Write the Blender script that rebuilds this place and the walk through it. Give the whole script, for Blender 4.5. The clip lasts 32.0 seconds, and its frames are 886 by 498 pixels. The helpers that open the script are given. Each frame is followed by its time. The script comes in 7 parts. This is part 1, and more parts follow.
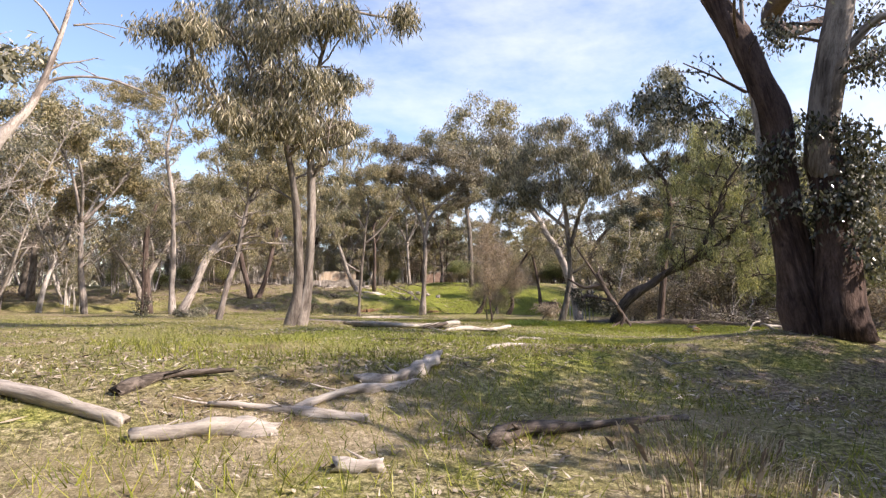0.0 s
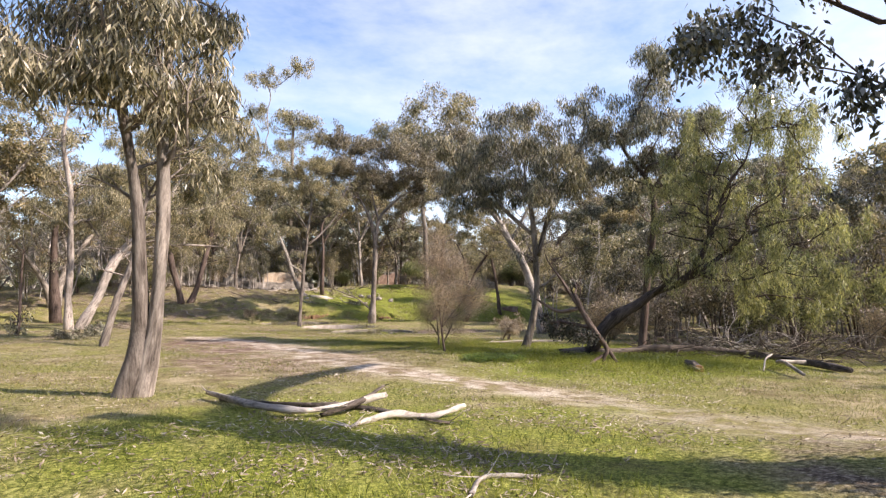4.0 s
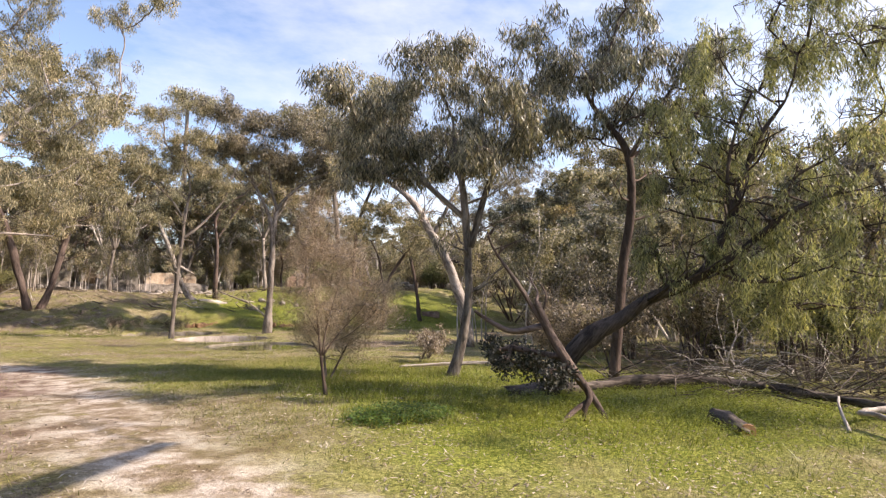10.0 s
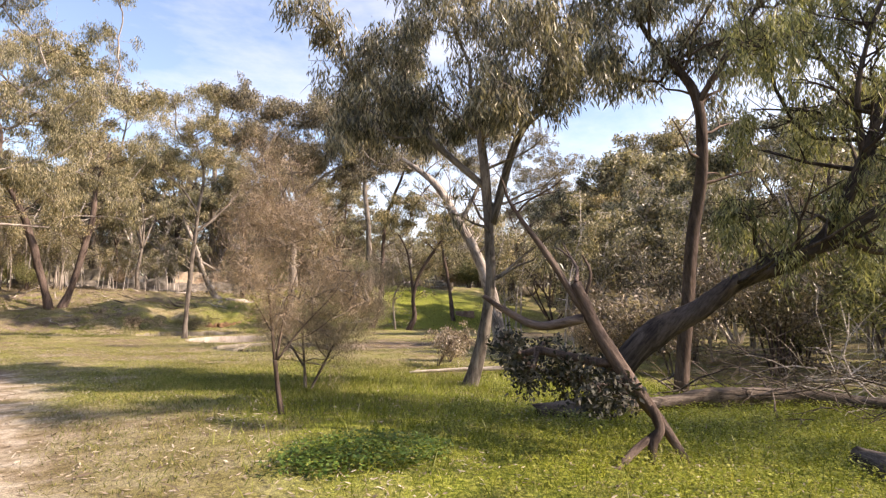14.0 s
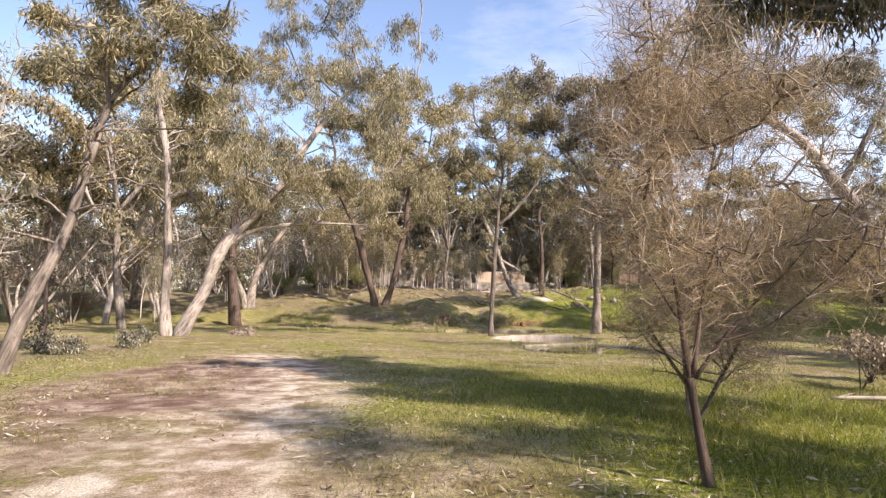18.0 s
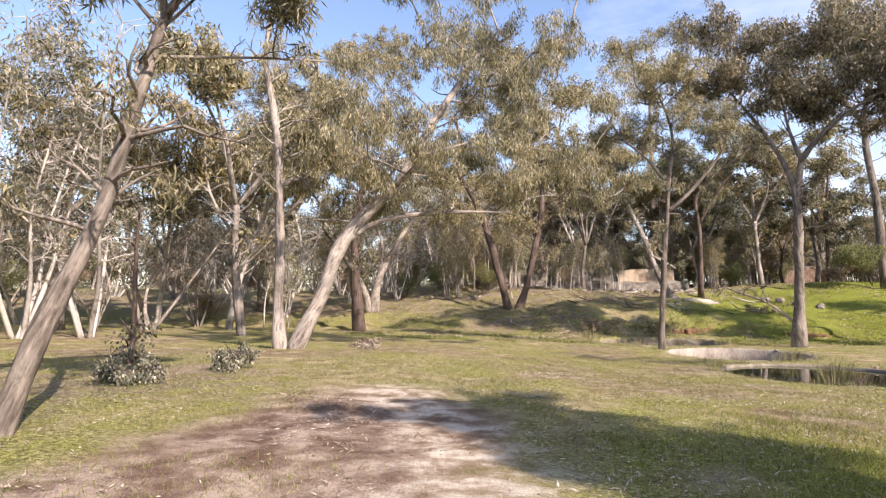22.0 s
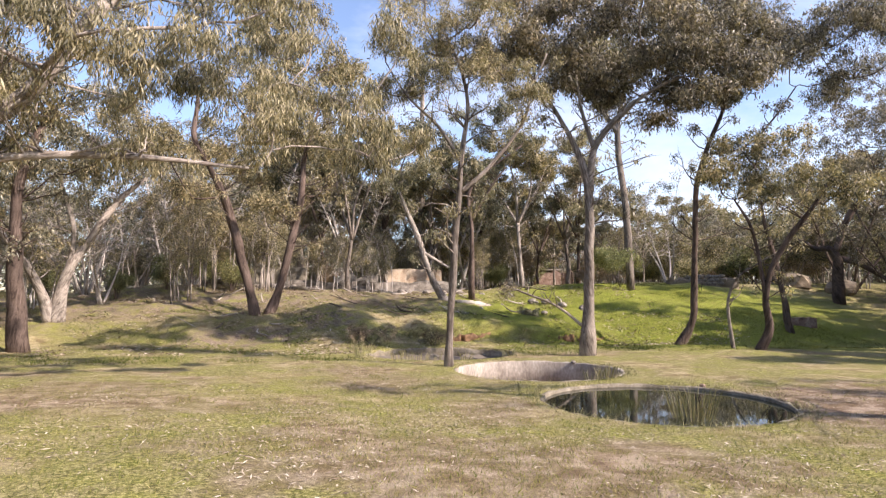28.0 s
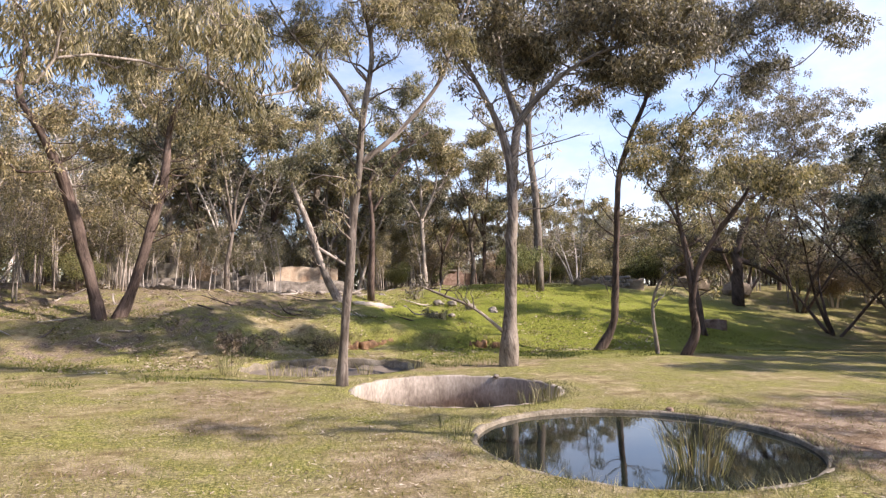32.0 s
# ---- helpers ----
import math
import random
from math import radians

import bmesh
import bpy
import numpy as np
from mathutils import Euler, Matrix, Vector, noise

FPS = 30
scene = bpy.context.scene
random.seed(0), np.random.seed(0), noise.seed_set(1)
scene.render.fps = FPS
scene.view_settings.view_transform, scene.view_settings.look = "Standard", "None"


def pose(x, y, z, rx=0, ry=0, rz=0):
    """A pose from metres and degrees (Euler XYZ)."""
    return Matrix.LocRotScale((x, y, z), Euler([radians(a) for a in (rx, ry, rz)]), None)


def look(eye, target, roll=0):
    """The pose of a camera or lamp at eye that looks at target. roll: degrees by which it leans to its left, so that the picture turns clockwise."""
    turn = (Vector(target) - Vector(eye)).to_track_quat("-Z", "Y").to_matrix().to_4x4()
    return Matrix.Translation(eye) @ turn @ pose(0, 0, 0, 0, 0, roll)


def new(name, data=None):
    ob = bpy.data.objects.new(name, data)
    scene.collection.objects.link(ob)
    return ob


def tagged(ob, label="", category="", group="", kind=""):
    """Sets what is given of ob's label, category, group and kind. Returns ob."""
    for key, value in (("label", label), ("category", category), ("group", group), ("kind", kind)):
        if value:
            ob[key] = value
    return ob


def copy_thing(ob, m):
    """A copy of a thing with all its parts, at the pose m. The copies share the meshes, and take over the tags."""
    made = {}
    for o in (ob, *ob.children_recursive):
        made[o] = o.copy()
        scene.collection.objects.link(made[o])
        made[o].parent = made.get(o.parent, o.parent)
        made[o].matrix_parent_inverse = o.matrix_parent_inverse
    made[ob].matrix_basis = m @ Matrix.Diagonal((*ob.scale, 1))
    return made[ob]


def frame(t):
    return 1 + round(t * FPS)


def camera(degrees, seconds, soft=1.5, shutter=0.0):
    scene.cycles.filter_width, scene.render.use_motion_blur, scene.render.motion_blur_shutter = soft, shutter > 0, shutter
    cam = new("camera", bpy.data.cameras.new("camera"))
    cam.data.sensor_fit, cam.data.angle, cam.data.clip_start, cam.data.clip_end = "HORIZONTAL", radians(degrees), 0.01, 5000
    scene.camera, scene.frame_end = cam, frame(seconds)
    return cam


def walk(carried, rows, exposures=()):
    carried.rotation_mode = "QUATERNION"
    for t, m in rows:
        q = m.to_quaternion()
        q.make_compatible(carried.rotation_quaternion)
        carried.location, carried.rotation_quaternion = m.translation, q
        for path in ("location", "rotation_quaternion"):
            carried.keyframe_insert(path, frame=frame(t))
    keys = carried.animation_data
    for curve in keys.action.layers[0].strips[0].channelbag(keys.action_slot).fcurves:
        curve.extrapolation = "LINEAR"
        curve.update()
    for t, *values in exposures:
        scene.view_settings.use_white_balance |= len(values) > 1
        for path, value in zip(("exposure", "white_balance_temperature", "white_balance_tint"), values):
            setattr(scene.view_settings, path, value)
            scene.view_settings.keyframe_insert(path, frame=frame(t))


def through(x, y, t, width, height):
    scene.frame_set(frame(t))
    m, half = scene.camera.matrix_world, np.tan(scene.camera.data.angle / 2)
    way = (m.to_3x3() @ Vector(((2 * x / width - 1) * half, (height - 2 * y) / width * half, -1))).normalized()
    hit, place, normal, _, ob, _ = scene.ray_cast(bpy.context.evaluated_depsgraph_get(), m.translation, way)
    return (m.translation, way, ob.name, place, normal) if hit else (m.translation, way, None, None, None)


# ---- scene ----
cam = camera(74.2, 32.0, soft=1.3)

PATH = [
    (0, (-16.412, -24.400, 1.521), (-15.516, -22.619, 1.681), 0.1),
    (0.5, (-16.243, -24.049, 1.694), (-15.338, -22.272, 1.849), 0.1),
    (1, (-16.028, -23.591, 1.707), (-15.107, -21.822, 1.860), 0.1),
    (1.5, (-15.837, -23.252, 1.819), (-14.911, -21.486, 1.971), 0.1),
    (2, (-15.576, -22.866, 1.937), (-14.626, -21.113, 2.090), 0.1),
    (2.5, (-15.230, -22.524, 1.972), (-14.221, -20.804, 2.123), 0.0),
    (3, (-14.922, -22.150, 2.039), (-13.901, -20.436, 2.187), -0.0),
    (3.5, (-14.636, -21.718, 2.150), (-13.618, -20.003, 2.299), 0.2),
    (5.5, (-13.518, -20.173, 2.317), (-12.483, -18.469, 2.470), -0.1),
    (6, (-13.298, -19.770, 2.370), (-12.264, -18.065, 2.522), -0.1),
    (6.5, (-13.108, -19.293, 2.370), (-12.076, -17.587, 2.524), 0.1),
    (7, (-12.887, -18.831, 2.352), (-11.853, -17.126, 2.504), 0.0),
    (7.5, (-12.569, -18.451, 2.412), (-11.539, -16.743, 2.566), 0.0),
    (8, (-12.234, -18.031, 2.368), (-11.190, -16.332, 2.522), 0.0),
    (8.5, (-11.863, -17.672, 2.340), (-10.754, -16.015, 2.494), 0.1),
    (9, (-11.508, -17.317, 2.383), (-10.359, -15.687, 2.537), 0.1),
    (9.5, (-11.177, -16.931, 2.356), (-9.995, -15.325, 2.514), 0.3),
    (10, (-10.813, -16.661, 2.303), (-9.572, -15.101, 2.463), 0.2),
    (10.5, (-10.446, -16.479, 2.311), (-9.160, -14.957, 2.473), -0.0),
    (11, (-10.165, -16.221, 2.257), (-8.827, -14.743, 2.419), 0.3),
    (11.5, (-9.869, -16.006, 2.221), (-8.477, -14.579, 2.381), 0.2),
    (12, (-9.544, -15.792, 2.212), (-8.144, -14.372, 2.372), 0.1),
    (12.5, (-9.294, -15.482, 2.174), (-7.903, -14.054, 2.332), 0.3),
    (13, (-9.057, -15.217, 2.158), (-7.711, -13.746, 2.316), 0.3),
    (13.5, (-8.802, -14.985, 2.128), (-7.567, -13.420, 2.286), 0.0),
    (14, (-8.644, -14.714, 2.062), (-7.514, -13.072, 2.227), 0.1),
    (14.5, (-8.436, -14.308, 2.068), (-7.387, -12.612, 2.227), 0.3),
    (15, (-8.220, -13.867, 2.000), (-7.265, -12.117, 2.160), 0.2),
    (15.5, (-8.078, -13.405, 1.934), (-7.287, -11.575, 2.092), 0.2),
    (17.5, (-8.152, -11.677, 1.781), (-7.809, -9.714, 1.950), 0.3),
    (18, (-8.205, -11.142, 1.789), (-7.970, -9.163, 1.959), 0.1),
    (18.5, (-8.335, -10.565, 1.861), (-8.186, -8.578, 2.030), 0.3),
    (19, (-8.459, -9.961, 1.892), (-8.378, -7.970, 2.059), 0.3),
    (19.5, (-8.624, -9.414, 1.876), (-8.624, -7.421, 2.045), 0.2),
    (20, (-8.764, -8.872, 1.892), (-8.806, -6.880, 2.061), 0.2),
    (20.5, (-8.866, -8.305, 1.929), (-8.955, -6.314, 2.098), 0.0),
    (21, (-8.975, -7.754, 1.954), (-9.108, -5.766, 2.123), 0.0),
    (21.5, (-9.028, -7.158, 1.959), (-9.177, -5.171, 2.126), -0.1),
    (22, (-9.122, -6.647, 1.962), (-9.285, -4.660, 2.130), -0.0),
    (22.5, (-9.181, -6.136, 1.981), (-9.348, -4.151, 2.150), -0.0),
    (23, (-9.181, -5.592, 2.020), (-9.348, -3.606, 2.187), -0.2),
    (23.5, (-9.199, -5.033, 2.011), (-9.351, -3.047, 2.182), -0.2),
    (24, (-9.152, -4.433, 1.975), (-9.243, -2.443, 2.146), -0.3),
    (24.5, (-9.100, -3.824, 1.984), (-9.135, -1.832, 2.152), -0.3),
    (25, (-9.001, -3.262, 2.045), (-8.957, -1.269, 2.213), -0.3),
    (25.5, (-8.901, -2.739, 2.094), (-8.754, -0.752, 2.261), -0.2),
    (26, (-8.850, -2.239, 2.101), (-8.608, -0.261, 2.268), -0.1),
    (26.5, (-8.718, -1.783, 2.101), (-8.357, 0.177, 2.267), 0.0),
    (28.5, (-8.255, 0.280, 2.037), (-7.585, 2.157, 2.208), -0.3),
    (29, (-8.053, 0.777, 2.058), (-7.357, 2.644, 2.229), -0.3),
    (29.5, (-7.872, 1.314, 2.053), (-7.143, 3.169, 2.224), -0.3),
    (30, (-7.768, 1.801, 2.037), (-7.017, 3.647, 2.209), -0.1),
    (30.5, (-7.626, 2.227, 2.013), (-6.831, 4.054, 2.187), -0.2),
    (31, (-7.464, 2.646, 2.014), (-6.648, 4.464, 2.187), -0.2),
    (31.5, (-7.293, 3.027, 2.023), (-6.436, 4.825, 2.199), -0.2),
    (32, (-7.101, 3.364, 1.996), (-6.158, 5.119, 2.172), -0.2),
]
walk(cam, [(t, look(eye, target, roll)) for t, eye, target, roll in PATH], [(0, 0.93, 6550, 20), (9, 0.89, 6700, 20.5), (13, 1.07, 7250, 22), (15.5, 1.07, 7250, 22), (19, 0.95, 6650, 20), (32, 0.97, 6550, 22)])

# ---- light ----
SUN_UP, SUN_ROUND = radians(37), radians(135)
world = bpy.data.worlds.new("sky")
scene.world = world
world.use_nodes = True
wn, wl = world.node_tree.nodes, world.node_tree.links
sky = wn.new("ShaderNodeTexSky")
sky.sky_type = "NISHITA"
sky.sun_disc = False
sky.sun_elevation, sky.sun_rotation = SUN_UP, SUN_ROUND
sky.air_density, sky.dust_density, sky.ozone_density = 1.0, 0.6, 1.5
wcoord = wn.new("ShaderNodeTexCoord")
wmap = wn.new("ShaderNodeMapping")
wmap.inputs["Scale"].default_value = (1.0, 1.6, 3.2)
wl.new(wcoord.outputs["Generated"], wmap.inputs["Vector"])
wnoise = wn.new("ShaderNodeTexNoise")
wnoise.inputs["Scale"].default_value, wnoise.inputs["Detail"].default_value, wnoise.inputs["Roughness"].default_value = 1.7, 7, 0.62
wl.new(wmap.outputs["Vector"], wnoise.inputs["Vector"])
wramp = wn.new("ShaderNodeValToRGB")
wramp.color_ramp.elements[0].position, wramp.color_ramp.elements[1].position = 0.5, 1.0
wdot = wn.new("ShaderNodeVectorMath")
wdot.operation = "DOT_PRODUCT"
wdot.inputs[1].default_value = (math.sin(radians(100)), math.cos(radians(100)), 0.0)
wl.new(wcoord.outputs["Generated"], wdot.inputs[0])
wadd = wn.new("ShaderNodeMath")
wadd.operation = "MULTIPLY_ADD"
wadd.inputs[1].default_value = 0.3
wl.new(wdot.outputs["Value"], wadd.inputs[0])
wl.new(wnoise.outputs["Fac"], wadd.inputs[2])
wl.new(wadd.outputs[0], wramp.inputs["Fac"])
wmix = wn.new("ShaderNodeMixRGB")
wmix.inputs["Color2"].default_value = (5.0, 5.25, 5.65, 1)
wl.new(wramp.outputs["Color"], wmix.inputs["Fac"])
wl.new(sky.outputs["Color"], wmix.inputs["Color1"])
wback = wn["Background"]
wback.inputs["Strength"].default_value = 0.15
wl.new(wmix.outputs["Color"], wback.inputs["Color"])

sun_data = bpy.data.lights.new("sun", "SUN")
sun_data.energy, sun_data.angle, sun_data.color = 4.8, radians(0.6), (1.0, 0.92, 0.79)
sun = new("sun", sun_data)
sun.matrix_world = look((30 * math.sin(SUN_ROUND), 30 * math.cos(SUN_ROUND), 30 * math.tan(SUN_UP)), (0, 0, 0))


# ---- materials ----
def node_material(name):
    m = bpy.data.materials.new(name)
    m.use_nodes = True
    n, l = m.node_tree.nodes, m.node_tree.links
    return m, n, l, n["Principled BSDF"]


def noise_node(n, l, vector, scale, detail=4, rough=0.55, stretch=None):
    tex = n.new("ShaderNodeTexNoise")
    tex.inputs["Scale"].default_value, tex.inputs["Detail"].default_value, tex.inputs["Roughness"].default_value = scale, detail, rough
    if stretch:
        mp = n.new("ShaderNodeMapping")
        mp.inputs["Scale"].default_value = stretch
        l.new(vector, mp.inputs["Vector"])
        vector = mp.outputs["Vector"]
    l.new(vector, tex.inputs["Vector"])
    return tex.outputs["Fac"]


def ramp_node(n, l, fac, stops):
    r = n.new("ShaderNodeValToRGB")
    e = r.color_ramp.elements
    while len(e) < len(stops):
        e.new(0.5)
    for el, (pos, col) in zip(e, stops):
        el.position, el.color = pos, (*col, 1) if len(col) == 3 else col
    l.new(fac, r.inputs["Fac"])
    return r.outputs["Color"]


def mix_node(n, l, fac, a, b, blend="MIX"):
    m = n.new("ShaderNodeMixRGB")
    m.blend_type = blend
    for slot, v in (("Fac", fac), ("Color1", a), ("Color2", b)):
        if isinstance(v, (int, float)):
            m.inputs[slot].default_value = v
        elif isinstance(v, tuple):
            m.inputs[slot].default_value = (*v, 1)
        else:
            l.new(v, m.inputs[slot])
    return m.outputs["Color"]


def bump_node(n, l, height, strength, distance, bsdf):
    b = n.new("ShaderNodeBump")
    b.inputs["Strength"].default_value, b.inputs["Distance"].default_value = strength, distance
    l.new(height, b.inputs["Height"])
    l.new(b.outputs["Normal"], bsdf.inputs["Normal"])


def bark_material(name, dark, mid, pale, scale=1.0, rough=0.9, relief=0.02, blotch=0.5, peel=0.6):
    """Bark with long cracks, sharp-edged patches of shed bark, knots and fine grain."""
    m, n, l, b = node_material(name)
    co = n.new("ShaderNodeTexCoord").outputs["Object"]
    streak = noise_node(n, l, co, 14 * scale, 8, 0.7, (1, 1, 0.12))
    patch = noise_node(n, l, co, 3.2 * scale, 8, 0.68, (1, 1, 0.42))
    big = noise_node(n, l, co, 0.8 * scale, 4, 0.6, (1, 1, 0.6))
    fine = noise_node(n, l, co, 60 * scale, 4, 0.7, (1, 1, 0.25))
    rugged = ramp_node(n, l, streak, [(0.35, dark), (0.5, mid), (0.65, pale)])
    shed = ramp_node(n, l, fine, [(0.35, mid), (0.62, pale)])
    sharp = ramp_node(n, l, patch, [(blotch - 0.025, (0, 0, 0)), (blotch + 0.03, (peel, peel, peel))])
    col = mix_node(n, l, sharp, rugged, shed)
    col = mix_node(n, l, 1.0, col, ramp_node(n, l, big, [(0.38, (0.62, 0.6, 0.58)), (0.6, (1.18, 1.14, 1.1))]), "MULTIPLY")
    rnd = n.new("ShaderNodeObjectInfo").outputs["Random"]
    col = mix_node(n, l, 0.5, col, mix_node(n, l, 1.0, col, ramp_node(n, l, rnd, [(0, (0.6, 0.58, 0.56)), (1, (1.3, 1.28, 1.25))]), "MULTIPLY"))
    l.new(col, b.inputs["Base Color"])
    b.inputs["Roughness"].default_value = rough
    b.inputs["Specular IOR Level"].default_value = 0.2
    bump_node(n, l, mix_node(n, l, 0.4, streak, patch), 1.0, relief, b)
    return m


def leaf_material(name, stops, rough=0.45, through=0.3):
    """Leaves that differ one by one in colour, with a little light passing through."""
    m, n, l, b = node_material(name)
    rnd = n.new("ShaderNodeNewGeometry").outputs["Random Per Island"]
    co = n.new("ShaderNodeTexCoord").outputs["Object"]
    big = noise_node(n, l, co, 0.55, 3)
    f = n.new("ShaderNodeMath")
    f.operation = "MULTIPLY_ADD"
    l.new(big, f.inputs[0])
    f.inputs[1].default_value = 0.9
    g = n.new("ShaderNodeMath")
    g.operation = "MULTIPLY_ADD"
    l.new(rnd, g.inputs[0])
    g.inputs[1].default_value, g.inputs[2].default_value = 0.85, -0.39
    l.new(g.outputs[0], f.inputs[2])
    col = ramp_node(n, l, f.outputs[0], stops)
    tint = n.new("ShaderNodeObjectInfo").outputs["Random"]
    col = mix_node(n, l, 0.25, col, mix_node(n, l, 1.0, col, ramp_node(n, l, tint, [(0, (0.75, 0.85, 0.9)), (1, (1.35, 1.1, 0.75))]), "MULTIPLY"))
    l.new(col, b.inputs["Base Color"])
    b.inputs["Roughness"].default_value = rough
    b.inputs["Specular IOR Level"].default_value = 0.4
    tr = n.new("ShaderNodeBsdfTranslucent")
    l.new(mix_node(n, l, 1.0, col, (1.18, 1.2, 0.72), "MULTIPLY"), tr.inputs["Color"])
    mx = n.new("ShaderNodeMixShader")
    mx.inputs[0].default_value = through
    l.new(b.outputs[0], mx.inputs[1])
    l.new(tr.outputs[0], mx.inputs[2])
    l.new(mx.outputs[0], n["Material Output"].inputs["Surface"])
    return m


def plain_material(name, stops, scale=3.0, rough=0.85, relief=0.01, fine=30.0, metal=0.0, stretch=None):
    m, n, l, b = node_material(name)
    co = n.new("ShaderNodeTexCoord").outputs["Object"]
    big = noise_node(n, l, co, scale, 6, 0.6, stretch)
    small = noise_node(n, l, co, fine, 4, 0.6, stretch)
    col = mix_node(n, l, 0.4, ramp_node(n, l, big, stops), ramp_node(n, l, small, stops))
    rnd = n.new("ShaderNodeObjectInfo").outputs["Random"]
    col = mix_node(n, l, 0.35, col, mix_node(n, l, 1.0, col, ramp_node(n, l, rnd, [(0, (0.6, 0.6, 0.6)), (1, (1.3, 1.25, 1.2))]), "MULTIPLY"))
    l.new(col, b.inputs["Base Color"])
    b.inputs["Roughness"].default_value, b.inputs["Metallic"].default_value = rough, metal
    b.inputs["Specular IOR Level"].default_value = 0.25
    bump_node(n, l, small, 0.7, relief, b)
    return m


BARK = bark_material("grey_bark", (0.06, 0.049, 0.042), (0.19, 0.163, 0.142), (0.41, 0.37, 0.33))
PALE_BARK = bark_material("pale_bark", (0.09, 0.074, 0.064), (0.25, 0.218, 0.195), (0.5, 0.462, 0.425), scale=1.5, blotch=0.5, peel=0.85, relief=0.03)
DARK_BARK = bark_material("dark_bark", (0.035, 0.025, 0.022), (0.105, 0.078, 0.066), (0.2, 0.155, 0.135), relief=0.035)
DEAD_WOOD = bark_material("dead_wood", (0.2, 0.178, 0.16), (0.44, 0.4, 0.36), (0.66, 0.615, 0.55), scale=1.6, relief=0.012)
# dull leaves with shadow put into the colour, for the fallen limb's leaf mass
SHADED_LEAF = leaf_material("shaded_dull_leaves", [(0.2, (0.022, 0.024, 0.02)), (0.5, (0.05, 0.052, 0.042)), (0.8, (0.095, 0.09, 0.07))], rough=0.75, through=0.1)
DARK_WOOD = bark_material("dark_wood", (0.03, 0.025, 0.021), (0.095, 0.078, 0.066), (0.27, 0.23, 0.2), scale=1.4, relief=0.02)
CUT_WOOD = plain_material("cut_wood", [(0.3, (0.22, 0.11, 0.05)), (0.7, (0.42, 0.24, 0.12))], 12, 0.8, 0.004)
OLIVE_LEAF = leaf_material("olive_leaves", [(0.1, (0.06, 0.06, 0.04)), (0.45, (0.21, 0.198, 0.128)), (0.7, (0.37, 0.33, 0.212)), (0.92, (0.56, 0.48, 0.33))], through=0.36)
# gum leaves with warm sunlight put into the colour, for front-lit crowns
SUN_GOLD_LEAF = leaf_material("sunlit_gold_leaves", [(0.1, (0.075, 0.068, 0.042)), (0.45, (0.25, 0.222, 0.132)), (0.7, (0.42, 0.355, 0.215)), (0.92, (0.59, 0.49, 0.33))], through=0.36)
GREY_LEAF = leaf_material("grey_green_leaves", [(0.1, (0.05, 0.05, 0.04)), (0.45, (0.17, 0.168, 0.125)), (0.7, (0.31, 0.29, 0.215)), (0.92, (0.54, 0.49, 0.38))], rough=0.35)
GREEN_LEAF = leaf_material("fresh_green_leaves", [(0.1, (0.07, 0.078, 0.04)), (0.45, (0.235, 0.248, 0.13)), (0.75, (0.37, 0.372, 0.2)), (0.95, (0.52, 0.49, 0.24))], through=0.45)
BROWN_LEAF = leaf_material("brown_needles", [(0.15, (0.16, 0.125, 0.1)), (0.45, (0.32, 0.255, 0.2)), (0.7, (0.44, 0.35, 0.275)), (0.92, (0.5, 0.41, 0.32))])
WEED_LEAF = leaf_material("weed_leaves", [(0.15, (0.095, 0.118, 0.014)), (0.45, (0.2, 0.23, 0.026)), (0.75, (0.3, 0.32, 0.045)), (0.95, (0.38, 0.36, 0.085))])
GRASS = leaf_material("grass", [(0.1, (0.07, 0.092, 0.018)), (0.45, (0.17, 0.195, 0.036)), (0.7, (0.29, 0.28, 0.075)), (0.95, (0.43, 0.365, 0.18))], rough=0.6)
CLOVER = leaf_material("clover_leaves", [(0.15, (0.04, 0.075, 0.014)), (0.45, (0.08, 0.14, 0.024)), (0.75, (0.13, 0.205, 0.04)), (0.95, (0.2, 0.26, 0.06))])
# the two pale stops paint white glints onto some of the dark creeper leaves
CREEPER = leaf_material("creeper_leaves", [(0.15, (0.04, 0.042, 0.03)), (0.45, (0.11, 0.112, 0.08)), (0.75, (0.26, 0.25, 0.2)), (0.95, (0.5, 0.48, 0.42))], rough=0.22, through=0.15)
# rank green grass, its colour also lowered to suggest tree shade on the bank
BANK_GRASS = leaf_material("bank_grass", [(0.1, (0.04, 0.062, 0.01)), (0.45, (0.1, 0.132, 0.021)), (0.7, (0.18, 0.2, 0.042)), (0.95, (0.29, 0.27, 0.1))], rough=0.6)
LITTER = leaf_material("dry_leaves", [(0.15, (0.12, 0.088, 0.066)), (0.45, (0.27, 0.212, 0.16)), (0.7, (0.42, 0.35, 0.275)), (0.95, (0.6, 0.53, 0.45))], rough=0.7, through=0.1)
CONCRETE = plain_material("old_concrete", [(0.38, (0.17, 0.145, 0.12)), (0.5, (0.33, 0.295, 0.25)), (0.62, (0.5, 0.46, 0.39))], 1.6, 0.85, 0.006, 40)
PALE_CONCRETE = plain_material("lime_washed_concrete", [(0.36, (0.2, 0.12, 0.075)), (0.46, (0.4, 0.29, 0.2)), (0.58, (0.58, 0.48, 0.36))], 1.3, 0.85, 0.008, 22)
BRICK = plain_material("red_brick", [(0.35, (0.13, 0.08, 0.06)), (0.5, (0.28, 0.18, 0.14)), (0.64, (0.46, 0.36, 0.29))], 3, 0.9, 0.006, 40)
MORTAR = plain_material("dirty_mortar", [(0.3, (0.12, 0.1, 0.08)), (0.7, (0.26, 0.22, 0.18))], 3, 0.95, 0.006)
